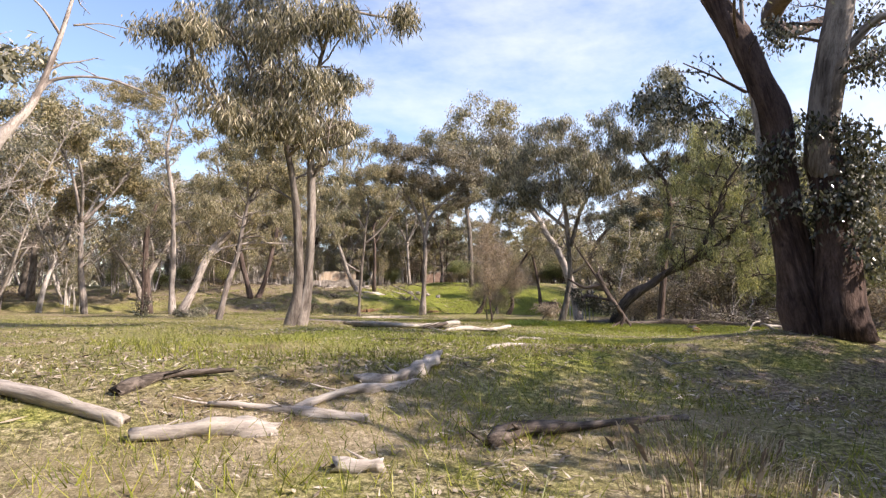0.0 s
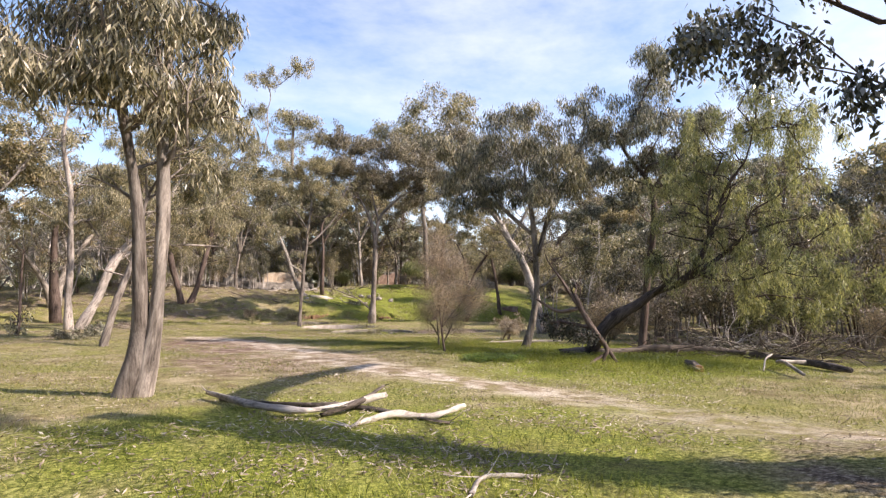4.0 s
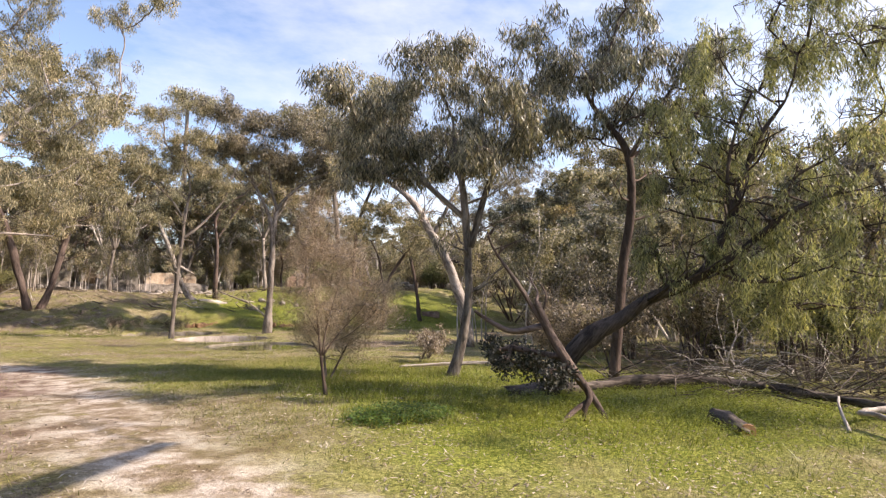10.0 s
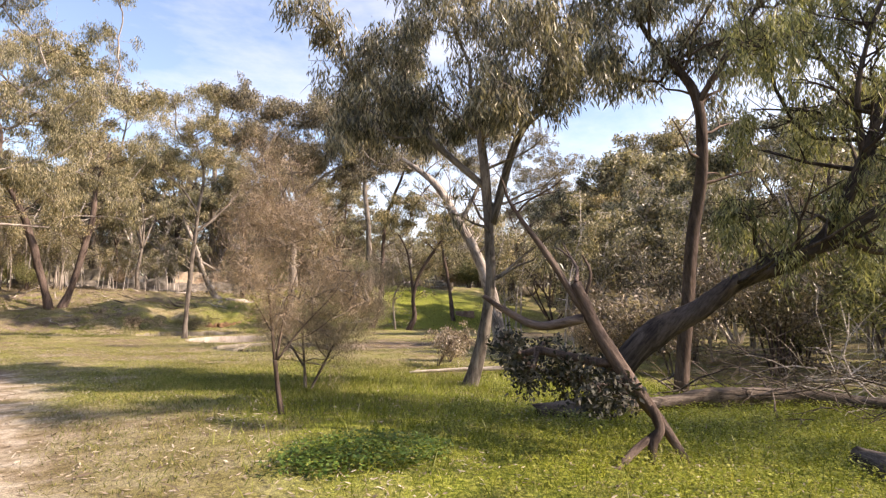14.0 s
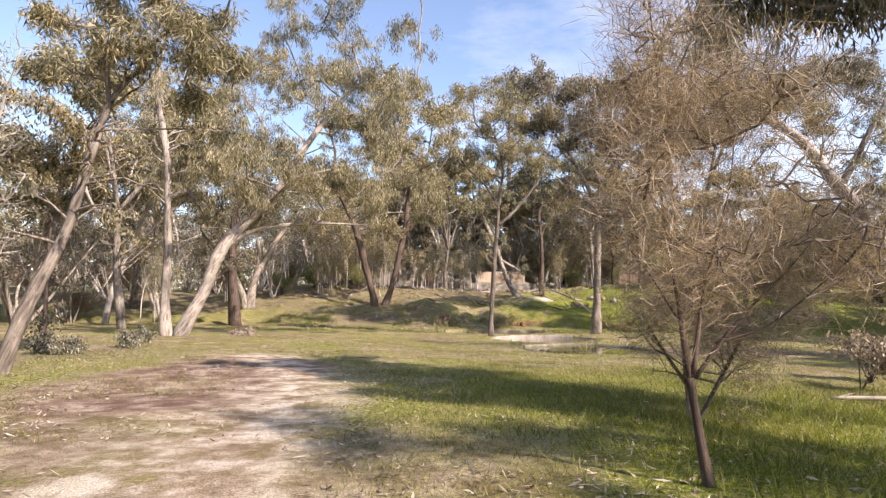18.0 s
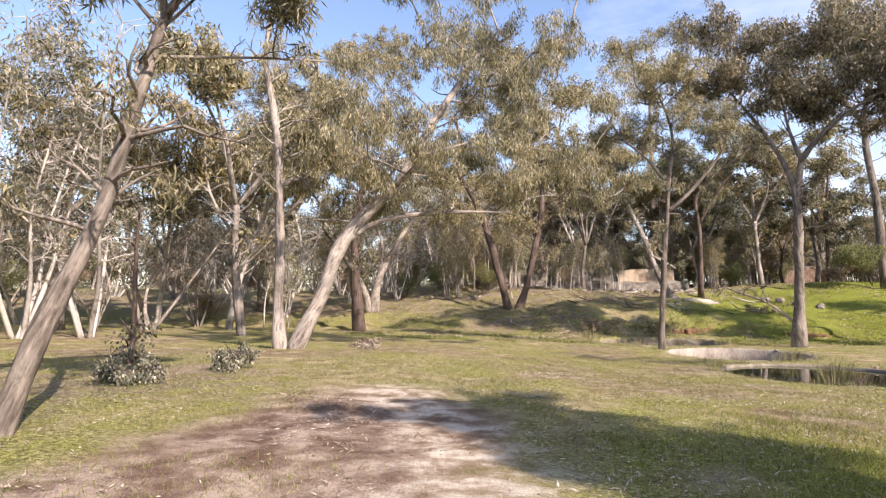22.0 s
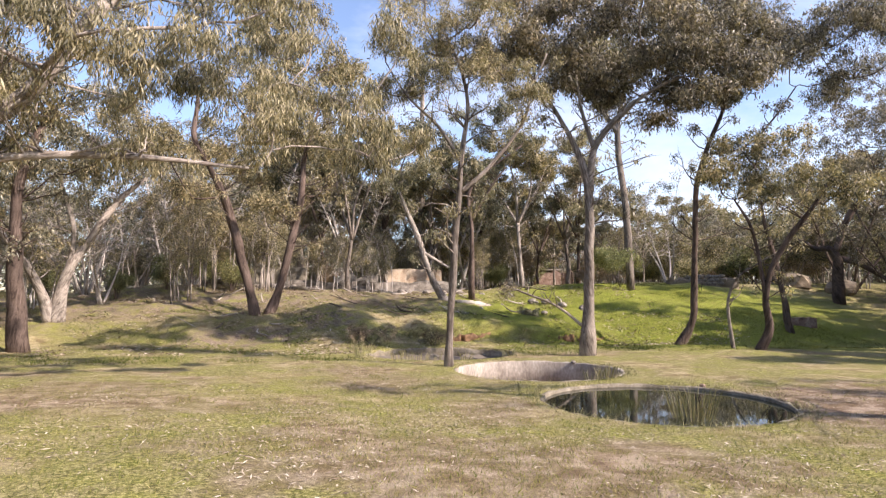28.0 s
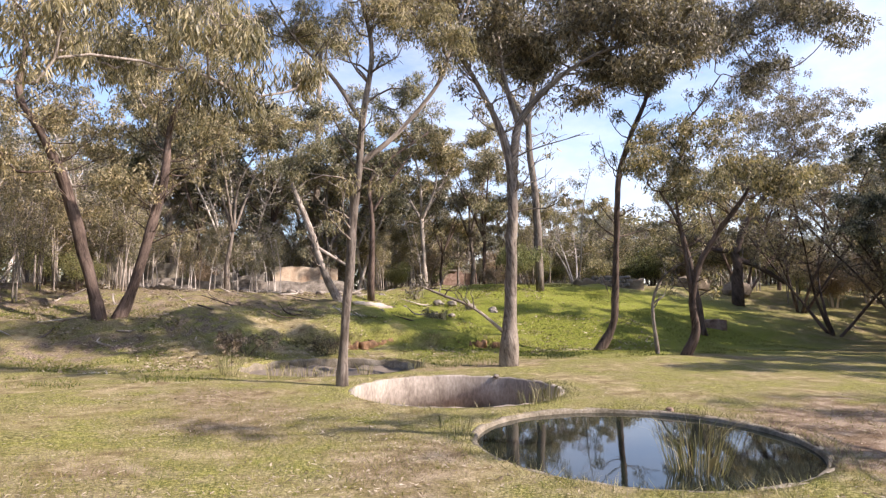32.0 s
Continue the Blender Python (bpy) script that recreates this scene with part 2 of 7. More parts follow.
STONE = plain_material("field_stone", [(0.38, (0.09, 0.08, 0.07)), (0.5, (0.2, 0.175, 0.15)), (0.64, (0.38, 0.34, 0.3))], 2.5, 0.9, 0.015, 25)
RED_EARTH = plain_material("red_earth", [(0.38, (0.075, 0.05, 0.034)), (0.52, (0.19, 0.11, 0.062)), (0.64, (0.33, 0.2, 0.115))], 3, 0.95, 0.02)
RIM_CONCRETE = plain_material("mossy_shaded_concrete", [(0.36, (0.085, 0.075, 0.05)), (0.5, (0.21, 0.18, 0.135)), (0.64, (0.4, 0.36, 0.29))], 1.8, 0.9, 0.008, 26)
VAT_WALL = plain_material("streaked_concrete", [(0.34, (0.13, 0.11, 0.09)), (0.5, (0.29, 0.255, 0.22)), (0.66, (0.46, 0.42, 0.365))], 1.1, 0.88, 0.008, 14, stretch=(1, 1, 0.5))
SEDGE = leaf_material("sedge_blades", [(0.15, (0.11, 0.115, 0.05)), (0.45, (0.24, 0.23, 0.11)), (0.7, (0.38, 0.335, 0.185)), (0.95, (0.52, 0.44, 0.29))], rough=0.6, through=0.2)
PALE_EARTH = plain_material("pale_earth", [(0.36, (0.13, 0.1, 0.07)), (0.5, (0.25, 0.2, 0.145)), (0.64, (0.38, 0.32, 0.24))], 1.5, 0.95, 0.03)
DUSKY_LEAF = leaf_material("dusky_leaves", [(0.15, (0.065, 0.058, 0.048)), (0.45, (0.16, 0.142, 0.108)), (0.7, (0.28, 0.245, 0.18)), (0.92, (0.42, 0.36, 0.26))], through=0.25)
BLACK_BARK = bark_material("black_bark", (0.02, 0.016, 0.014), (0.062, 0.048, 0.041), (0.15, 0.122, 0.105), relief=0.035)
# dark reddish bark, its colour deepened further for the shaded base of the big gum
RED_BARK = bark_material("reddish_rough_bark", (0.02, 0.013, 0.012), (0.066, 0.044, 0.038), (0.16, 0.115, 0.1), relief=0.04)
WHITE_BARK = bark_material("white_bark", (0.18, 0.16, 0.148), (0.42, 0.385, 0.362), (0.68, 0.645, 0.61), blotch=0.47, peel=0.9)

# ---- the lie of the land ----
def smooth(a, b, v):
    t = min(1.0, max(0.0, (v - a) / (b - a)))
    return t * t * (3 - 2 * t)


def bump(x, y, cx, cy, sx, sy):
    return math.exp(-((x - cx) / sx) ** 2 - ((y - cy) / sy) ** 2)


def ground_z(x, y):
    """Height of the ground: a gentle fall towards the pools, a bank behind them."""
    xx, yy = max(-30.0, min(14.0, x)), max(-26.0, min(24.0, y))
    z = 0.27 - 0.021 * xx - 0.018 * yy
    z += 0.16 * bump(x, y, -13, -14, 5, 6) + 0.12 * bump(x, y, -6, -7.5, 3, 4) - 0.14 * bump(x, y, -6, -14, 3, 3)
    z += 0.25 * bump(x, y, 11, 21, 8, 6)
    z -= 0.28 * smooth(-19.6, -21.4, y) + 0.3 * smooth(-21.4, -25, y)
    z += 0.12 * bump(x, y, -14, 9, 5, 8) + 0.3 * bump(x, y, -8.8, -20.2, 1.6, 1.6)
    z *= 1 - 0.98 * smooth(9.5, 4.5, math.hypot(x - 0.0, y - 12.0))
    high = 3.0 - 1.2 * smooth(-12, -24, x) + 0.6 * smooth(6, 16, x)
    toe = 23.5 - 3.0 * smooth(8, 16, x) + 2.0 * smooth(-4, -10, x)
    z += high * (0.35 * smooth(toe, toe + 6, y) + 0.65 * smooth(toe + 3, toe + 18, y))
    z += 0.7 * smooth(45, 75, y) + 0.5 * smooth(30, 60, abs(x))
    z += 0.35 * bump(x, y, -3.5, 30, 3, 2.2) + 0.3 * bump(x, y, 1.8, 28.5, 2.2, 1.6) - 0.25 * bump(x, y, 1.4, 26.2, 1.6, 1.0)
    edge = 26.3 - 1.4 * smooth(3, 6, x)
    z += 0.34 * smooth(edge, edge + 0.3, y) * (1 - smooth(edge + 0.6, edge + 3.5, y)) * smooth(-1.4, -0.4, x) * smooth(9.2, 8.0, x)
    return z - 0.35 * bump(x, y, 2, 40.5, 9, 4)

POOLS = ((-0.52, 9.70, 2.31), (-0.43, 15.17, 2.32), (-1.40, 21.40, 2.75))  # flooded vat, dry vat, overgrown pit
TRACK = ((-8.0, -19.5), (-8.1, -17.0), (-8.4, -14.5), (-9.0, -12.7), (-9.5, -10.5), (-9.5, -7.0), (-9.2, -4.0), (-9.3, -1.5), (-9.9, 1.0), (-10.6, 2.6))


def track_distance(x, y):
    best = 99.0
    for (ax, ay), (bx, by) in zip(TRACK, TRACK[1:]):
        dx, dy = bx - ax, by - ay
        t = max(0.0, min(1.0, ((x - ax) * dx + (y - ay) * dy) / (dx * dx + dy * dy)))
        best = min(best, math.hypot(x - ax - t * dx, y - ay - t * dy))
    return best


def fbm(x, y, s=1.0, o=3):
    return noise.fractal(Vector((x * s, y * s, 3.7)), 1.0, 2.0, o)


def mesh_from(name, verts, faces, material, smooth_faces=False):
    me = bpy.data.meshes.new(name)
    me.from_pydata(verts, [], faces)
    if smooth_faces:
        me.polygons.foreach_set("use_smooth", [True] * len(me.polygons))
    me.materials.append(material)
    return me


def part(name, me, parent, label=""):
    ob = new(name, me)
    ob.parent = parent
    if label:
        ob["label"] = label
    return ob


def thing(name, label, category, group="", place=(0, 0, 0), turn=0.0, kind=""):
    ob = new(name)
    ob.matrix_basis = pose(*place, 0, 0, turn)
    ob.empty_display_size = 0.2
    return tagged(ob, label, category, group, kind)


def ladder(inner, outer, step, far, grow=1.14):
    """Coordinates with an even step from inner to outer and ever longer steps to far on both sides."""
    mid = list(np.arange(inner, outer + 1e-6, step))
    up, down, s = [mid[-1]], [mid[0]], step
    while up[-1] < far:
        s *= grow
        up.append(up[-1] + s)
        down.append(down[-1] - s)
    return sorted(down[1:] + mid + up[1:])


# ground: one sheet to the horizon, sunk where the vats are
GX, GY = ladder(-20.0, 8.0, 0.2, 900), ladder(-27.0, 36.0, 0.2, 900)
verts, wear, lush, litter, brown = [], [], [], [], []
for y in GY:
    for x in GX:
        near = abs(x + 6) < 42 and abs(y) < 50
        px_, py_, z = x, y, ground_z(x, y)
        if near:
            z += 0.035 * fbm(x, y, 0.9) + 0.012 * fbm(x, y, 4.0, 2) + (0.26 * fbm(x, y, 0.42) + 0.09 * fbm(x, y, 1.4)) * smooth(24, 28, y)
        for cx, cy, r in POOLS:
            d = math.hypot(x - cx, y - cy)
            if d < r + 0.55:
                z *= smooth(r + 0.2, r + 0.55, d)
            if abs(d - (r + 0.05)) < 0.11 and d > 0:
                px_, py_ = cx + (x - cx) * (r + 0.05) / d, cy + (y - cy) * (r + 0.05) / d
            elif d < r + 0.05:
                z = -1.6
                if d > r - 0.3:
                    px_, py_ = cx + (x - cx) * (r + 0.04) / d, cy + (y - cy) * (r + 0.04) / d
        if math.hypot(x, y) > 160:
            z = 4.0
        verts.append((px_, py_, z))
        if near:
            n1, n2 = fbm(x, y, 0.35), fbm(x + 40, y, 1.3)
            td = track_distance(x, y) - 0.25 * n2
            wear.append((1 - smooth(0.1, 1.15 + 0.4 * n1, td)) * (1 - 0.5 * smooth(-13, -16, y)))
            wide = math.hypot((x + 10.8) / 1.7, (y + 1.2) / 4.5) + 0.4 * n1
            earth = max(1 - smooth(0.7, 1.15, wide), 0.85 * (1 - smooth(0.6, 1.1, math.hypot((x - 3.4) / 3.4, (y - 8.0) / 3.2) + 0.3 * n2)))
            earth = max(earth, 0.7 * (1 - smooth(0.5, 1.0, math.hypot((x + 5.5) / 3.5, (y - 5.5) / 2.2) + 0.45 * n2)))
            earth = max(earth, 0.55 * (1 - smooth(0.5, 1.05, math.hypot((x + 8.0) / 1.7, (y + 8.2) / 3.4) + 0.45 * n2)))
            earth = max(earth, 0.8 * (1 - smooth(0.55, 1.1, math.hypot((x + 11.4) / 1.7, (y + 8.0) / 4.6) + 0.4 * n2)))
            earth = max(earth, 0.6 * smooth(0.1, 0.42, fbm(x + 7, y + 3, 0.24)) * smooth(-7, -3, y) * smooth(22, 19, y))
            lush.append(earth)
            green = 1 - smooth(0.6, 1.2, math.hypot((x + 2.5) / 6.5, (y + 9.5) / 5.5) + 0.25 * n2)
            green = max(green, 1 - smooth(0.6, 1.1, math.hypot((x - 15) / 15, (y - 29) / 12) + 0.15 * n2))
            green = max(green, 0.9 * (1 - smooth(0.4, 1.0, math.hypot((x + 12) / 4, (y + 17) / 4) + 0.5 * n2)))
            # lush grass, its deeper green also painting the olive gum's shade
            green = max(green, 0.85 * (1 - smooth(0.55, 1.1, math.hypot((x + 4.6) / 4.2, (y + 3.0) / 5.0) + 0.3 * n2)))
            litter.append(green)
            b_ = max(smooth(26, 33, y) * smooth(7, 3, x), 0.62 * smooth(-15, -20, y + 3 * n1) * smooth(-6, -10, x), 0.36, 1 - smooth(0.6, 1.1, math.hypot((x + 10) / 3.5, (y + 20.5) / 3.5) + 0.3 * n2))
            b_ = max(b_, 1 - smooth(0.6, 1.1, math.hypot((x + 4.6) / 1.8, (y - 28.6) / 1.5)), 1 - smooth(0.6, 1.1, math.hypot((x + 8.6) / 3.2, (y - 27.4) / 1.6)))
            brown.append(min(1.0, b_ * (1 - 0.6 * green) + 0.5 * (1 - smooth(0.4, 1.0, math.hypot((x + 15) / 3, (y - 3) / 4) + 0.4 * n2))))
        else:
            wear.append(0.0), lush.append(0.0), litter.append(0.2), brown.append(0.7)
w = len(GX)
faces = [(j * w + i, j * w + i + 1, (j + 1) * w + i + 1, (j + 1) * w + i) for j in range(len(GY) - 1) for i in range(w - 1)]


def ground_material():
    m, n, l, b = node_material("bush_ground")
    co = n.new("ShaderNodeTexCoord").outputs["Object"]

    def mask(name):
        a = n.new("ShaderNodeAttribute")
        a.attribute_name = name
        return a.outputs["Fac"]

    big = noise_node(n, l, co, 0.5, 6, 0.6)
    mid = noise_node(n, l, co, 2.4, 6, 0.65)
    fine = noise_node(n, l, co, 22, 5, 0.7)
    tiny = noise_node(n, l, co, 90, 4, 0.7)
    dry = ramp_node(n, l, mid, [(0.4, (0.16, 0.12, 0.065)), (0.5, (0.28, 0.235, 0.115)), (0.6, (0.43, 0.36, 0.21))])
    moss = ramp_node(n, l, fine, [(0.38, (0.078, 0.083, 0.022)), (0.5, (0.19, 0.19, 0.05)), (0.62, (0.35, 0.325, 0.115))])
    green = ramp_node(n, l, fine, [(0.38, (0.06, 0.08, 0.011)), (0.5, (0.16, 0.182, 0.026)), (0.64, (0.3, 0.31, 0.06))])
    brown = ramp_node(n, l, fine, [(0.38, (0.06, 0.042, 0.032)), (0.5, (0.155, 0.115, 0.087)), (0.62, (0.35, 0.285, 0.225))])
    base = mix_node(n, l, ramp_node(n, l, big, [(0.39, (0, 0, 0)), (0.54, (1, 1, 1))]), dry, moss)
    base = mix_node(n, l, mix_node(n, l, 1.0, mask("brown"), ramp_node(n, l, mid, [(0.36, (0, 0, 0)), (0.56, (1, 1, 1))]), "MULTIPLY"), base, brown)
    base = mix_node(n, l, mix_node(n, l, 1.0, mask("green"), ramp_node(n, l, mid, [(0.3, (0.35, 0.35, 0.35)), (0.55, (1, 1, 1))]), "MULTIPLY"), base, green)
    earth = ramp_node(n, l, mid, [(0.38, (0.12, 0.075, 0.056)), (0.5, (0.2, 0.14, 0.108)), (0.62, (0.34, 0.265, 0.21))])
    base = mix_node(n, l, mask("earth"), base, earth)
    sand = ramp_node(n, l, mid, [(0.4, (0.22, 0.155, 0.112)), (0.5, (0.345, 0.275, 0.212)), (0.6, (0.52, 0.455, 0.38))])
    base = mix_node(n, l, mix_node(n, l, 1.0, mask("track"), ramp_node(n, l, mid, [(0.34, (0.35, 0.35, 0.35)), (0.52, (1, 1, 1))]), "MULTIPLY"), base, sand)
    base = mix_node(n, l, 0.85, base, mix_node(n, l, 1.0, base, ramp_node(n, l, tiny, [(0.34, (0.35, 0.35, 0.35)), (0.66, (1.7, 1.7, 1.65))]), "MULTIPLY"))
    l.new(base, b.inputs["Base Color"])
    b.inputs["Roughness"].default_value = 0.95
    b.inputs["Specular IOR Level"].default_value = 0.1
    bump_node(n, l, fine, 0.8, 0.03, b)
    return m


me = mesh_from("ground", verts, faces, ground_material(), True)
for key, values in (("track", wear), ("earth", lush), ("green", litter), ("brown", brown)):
    me.attributes.new(key, "FLOAT", "POINT").data.foreach_set("value", values)
ground = tagged(new("ground", me), "dry bush ground with moss, grass and bare earth", "ground", kind="structure")


# ---- building blocks ----
def smooth_line(points, steps=5):
    """A rounder line through points of (x, y, z, radius)."""
    p = np.array(points, float)
    if len(p) < 3:
        return [tuple(p[0] + (p[-1] - p[0]) * i / steps) for i in range(steps + 1)]
    ext = np.vstack([2 * p[0] - p[1], p, 2 * p[-1] - p[-2]])
    out = []
    for i in range(1, len(ext) - 2):
        a, b, c, d = ext[i - 1 : i + 3]
        for k in range(steps):
            t = k / steps
            out.append(0.5 * (2 * b + (c - a) * t + (2 * a - 5 * b + 4 * c - d) * t * t + (3 * b - a - 3 * c + d) * t**3))
    out.append(p[-1])
    return [tuple(q) for q in out]


def tube(line, sides=8, rough=0.12, seed=0, cap=True):
    """Verts and faces of a tapered, slightly uneven limb along a line of (x, y, z, radius)."""
    rng = random.Random(seed)
    p = [Vector(q[:3]) for q in line]
    verts, faces = [], []
    side = Vector((0.31, 0.87, 0.13))
    ph = rng.random() * 6.28
    for i, q in enumerate(line):
        d = (p[min(i + 1, len(p) - 1)] - p[max(i - 1, 0)]).normalized()
        u = (side - d * side.dot(d)).normalized()
        v = d.cross(u)
        side = u
        r = max(0.003, q[3]) * (1 + rough * noise.noise(Vector((i * 0.31, ph, 1.7))))
        for k in range(sides):
            a = 2 * math.pi * k / sides
            rr = r * (1 + 0.7 * rough * math.sin(2 * a + ph + i * 0.3) + (rough * 1.3 * noise.noise(Vector((1.6 * math.cos(a) + ph, 1.6 * math.sin(a), i * 0.4))) if rough else 0))
            verts.append(tuple(p[i] + (u * math.cos(a) + v * math.sin(a)) * rr))
    for i in range(len(line) - 1):
        for k in range(sides):
            a, b = i * sides + k, i * sides + (k + 1) % sides
            faces.append((a, b, b + sides, a + sides))
    if cap:
        faces.append(tuple(range(sides))[::-1])
        faces.append(tuple(range((len(line) - 1) * sides, len(line) * sides)))
    return verts, faces


def joined(pieces):
    verts, faces = [], []
    for v, f in pieces:
        o = len(verts)
        verts += v
        faces += [tuple(i + o for i in q) for q in f]
    return verts, faces


def leaf_mesh(name, points, rng, length, width, material, droop=0.7, spread=0.2, per=40, hang=None):
    """Narrow leaves hanging about each of the points."""
    pts_ = np.repeat(np.asarray(points, float), per, axis=0)
    n = len(pts_)
    pos = pts_ + in_ball(rng, n) * (1.7 * spread) * np.array([1, 1, 0.8]) - np.array([0, 0, 1.0]) * (np.abs(rng.normal(0, spread * 0.8 if hang is None else hang, n)))[:, None]
    axis = rng.normal(0, 1, (n, 3))
    axis /= np.linalg.norm(axis, axis=1)[:, None]
    axis = axis * (1 - droop) + np.array([0, 0, -droop])
    axis /= np.linalg.norm(axis, axis=1)[:, None]
    side = np.cross(axis, rng.normal(0, 1, (n, 3)))
    side /= np.linalg.norm(side, axis=1)[:, None] + 1e-9
    ln = length * rng.uniform(0.6, 1.3, n)[:, None]
    wd = width * rng.uniform(0.7, 1.3, n)[:, None]
    quad = np.stack([pos, pos + axis * ln * 0.4 + side * wd * 0.5, pos + axis * ln, pos + axis * ln * 0.4 - side * wd * 0.5], 1).reshape(-1, 3)
    me = bpy.data.meshes.new(name)
    me.vertices.add(4 * n)
    me.vertices.foreach_set("co", quad.astype(np.float32).ravel())
    me.loops.add(4 * n)
    me.loops.foreach_set("vertex_index", np.arange(4 * n, dtype=np.int32))
    me.polygons.add(n)
    me.polygons.foreach_set("loop_start", np.arange(0, 4 * n, 4, dtype=np.int32))
    me.update(calc_edges=True)
    me.materials.append(material)
    return me


def in_ball(rng, n):
    """Places spread evenly through a ball of radius one."""
    d = rng.normal(0, 1, (n, 3))
    return d / np.linalg.norm(d, axis=1)[:, None] * rng.random((n, 1)) ** 0.4


def laid(ob, line):
    """Turn a limb's own axes so that its grain runs along it."""
    q = (Vector(line[-1][:3]) - Vector(line[0][:3])).to_track_quat("Z", "Y").to_matrix().to_4x4()
    ob.data.transform(q.inverted())
    ob.matrix_basis = q
    return ob


def tree(name, label, base, stems, clumps, bark, leaf, seed=1, length=0.14, width=0.03, per=80, thick=1.0, droop=0.55, spread=0.19, category="tree", group="", depth=0.32, dense=1.0, twig_bark=None, sides=10, one=False, branchy=2.6, leafy_tips=0.3, hang=None, subs=4, tight=0.42, barks=None):
    """A tree: trunks, limbs and twigs, and a crown of hanging leaves in loose clumps."""
    rng, rnd = np.random.default_rng(seed), random.Random(seed)
    top = thing(name, label, category, group, base)
    ends, whole = [], []
    for i, st in enumerate(stems):
        line = smooth_line([(x, y, z, r * thick) for x, y, z, r in st], 6)
        wob = [(x + 0.25 * r * noise.noise(Vector((z * 0.9, i, seed))), y + 0.5 * r * noise.noise(Vector((z * 0.9, i + 9, seed))), z, r) for x, y, z, r in line]
        low = st[0][2] < 0.1
        piece = tube(wob, sides if st[0][3] > 0.06 else 7, 0.1, seed + i)
        if one:
            whole.append(piece)
        else:
            laid(part("trunk" if low else "limb", mesh_from("trunk" if low else "limb", *piece, (barks or {}).get(i, bark), True), top), st)
        ends += [q for q in wob[len(wob) // 3 :]]
    bare, tips = [], []
    for i, st in enumerate(stems):
        line = smooth_line([(x, y, z, r * thick) for x, y, z, r in st], 6)
        run = sum((Vector(a_[:3]) - Vector(b_[:3])).length for a_, b_ in zip(line, line[1:]))
        for _ in range(int(run * branchy)):
            k = rnd.randrange(len(line) // 3, len(line))
            x, y, z, r = line[k]
            if r < 0.012 or z < 1.6 and st[0][3] > 0.02 and branchy < 8:
                continue
            a_ = rnd.random() * 6.283
            ln = min(2.6, 0.5 + 14 * r) * rnd.uniform(0.4, 1.0)
            d = Vector((math.cos(a_), math.sin(a_), rnd.uniform(0.1, 1.1))).normalized()
            pos, rr, limb = Vector((x, y, z)), min(r * 0.5, 0.03), []
            for s in range(5):
                limb.append((*pos, rr * (1 - 0.2 * s) + 0.002))
                if s in (2, 3):
                    e = (d + Vector((rnd.gauss(0, 0.7), rnd.gauss(0, 0.7), rnd.gauss(0.2, 0.5)))).normalized() * ln * 0.35
                    mid_ = pos + e * 0.5 + Vector((rnd.gauss(0, 0.04), rnd.gauss(0, 0.04), 0.03))
                    bare.append(tube([(*pos, rr * 0.5), (*mid_, rr * 0.35), (*(pos + e), 0.003)], 3, 0, seed, False))
                    tips.append(tuple(pos + e))
                pos = pos + d * ln * 0.25
                d = (d + Vector((rnd.gauss(0, 0.28), rnd.gauss(0, 0.28), rnd.gauss(0.05, 0.22)))).normalized()
            bare.append(tube(limb, 4, 0, seed, False))
            tips.append(limb[-1][:3])
    if one:
        part("trunk" if name != "sapling_thicket" else "sapling_stem", mesh_from("trunk", *joined(whole), bark, True), top)["kind"] = "stuff" if name == "sapling_thicket" else "part"
    if not clumps:
        if bare:
            part("branchwork", mesh_from("branchwork", *joined(bare), bark, True), top)["kind"] = "stuff"
        return top
    c = np.array(clumps, float)
    if len(c) > 2:
        flat = c[:, :2] - c[:, :2].mean(0)
        axis = np.linalg.svd(flat)[2][0] if len(flat) > 1 else np.array([1, 0])
        across = np.array([-axis[1], axis[0], 0.0])
        wide = np.abs(flat @ axis).max() + 0.5
        off = rng.uniform(-1, 1, len(c)) * wide * depth
        c[:, :3] += across * off[:, None]
        extra = c[rng.permutation(len(c))[: len(c) // 3]].copy()
        extra[:, :3] += across * (rng.choice([-1, 1], len(extra)) * wide * depth * rng.uniform(0.6, 1.1, len(extra)))[:, None] - np.array([0, 0, 0.2])
        extra[:, 3] *= 0.85
        c = np.vstack([c, extra])
    twigs, spots = bare, []
    grown = [t_ for t_ in tips if rnd.random() < leafy_tips]
    if grown:
        spots.append(np.array(grown))
    # limbs fork upwards from one another to every clump, thicker the more they carry
    pos = [np.array(q[:3]) for q in ends]
    room = [q[3] for q in ends]
    above, load, branches = [-1] * len(pos), [0] * len(pos), []
    start = np.array(pos)
    order = np.argsort([np.linalg.norm(start - q[:3], axis=1).min() for q in c])
    for o in order:
        at, r = c[o][:3], c[o][3]
        p_ = np.array(pos)
        cost = np.linalg.norm(p_ - at, axis=1) + 1.6 * np.maximum(0, p_[:, 2] - at[2] + 0.5 * r)
        k = int(np.argmin(cost))
        gap = at - p_[k]
        ln = np.linalg.norm(gap)
        steps = max(2, min(9, int(ln / 0.35)))
        bow = rng.normal(0, 0.1 * ln, 3) + np.array([0, 0, -0.1 * ln])
        kink = rng.normal(0, 0.035 * ln, (steps + 1, 3))
        chain, last = [k], k
        for s in range(1, steps + 1):
            t = s / steps
            pos.append(p_[k] + gap * t + 4 * t * (1 - t) * bow + kink[s] * (1 - t))
            above.append(last)
            load.append(0)
            room.append(room[last])
            last = len(pos) - 1
            chain.append(last)
        branches.append(chain)
        while last >= 0:
            load[last] += 1
            last = above[last]
        count = int((5 + 10 * r * r) * dense) + 2
        d = rng.normal(0, 1, (subs, 3))
        d[:, 2] = np.abs(d[:, 2]) * 0.8 - 0.35
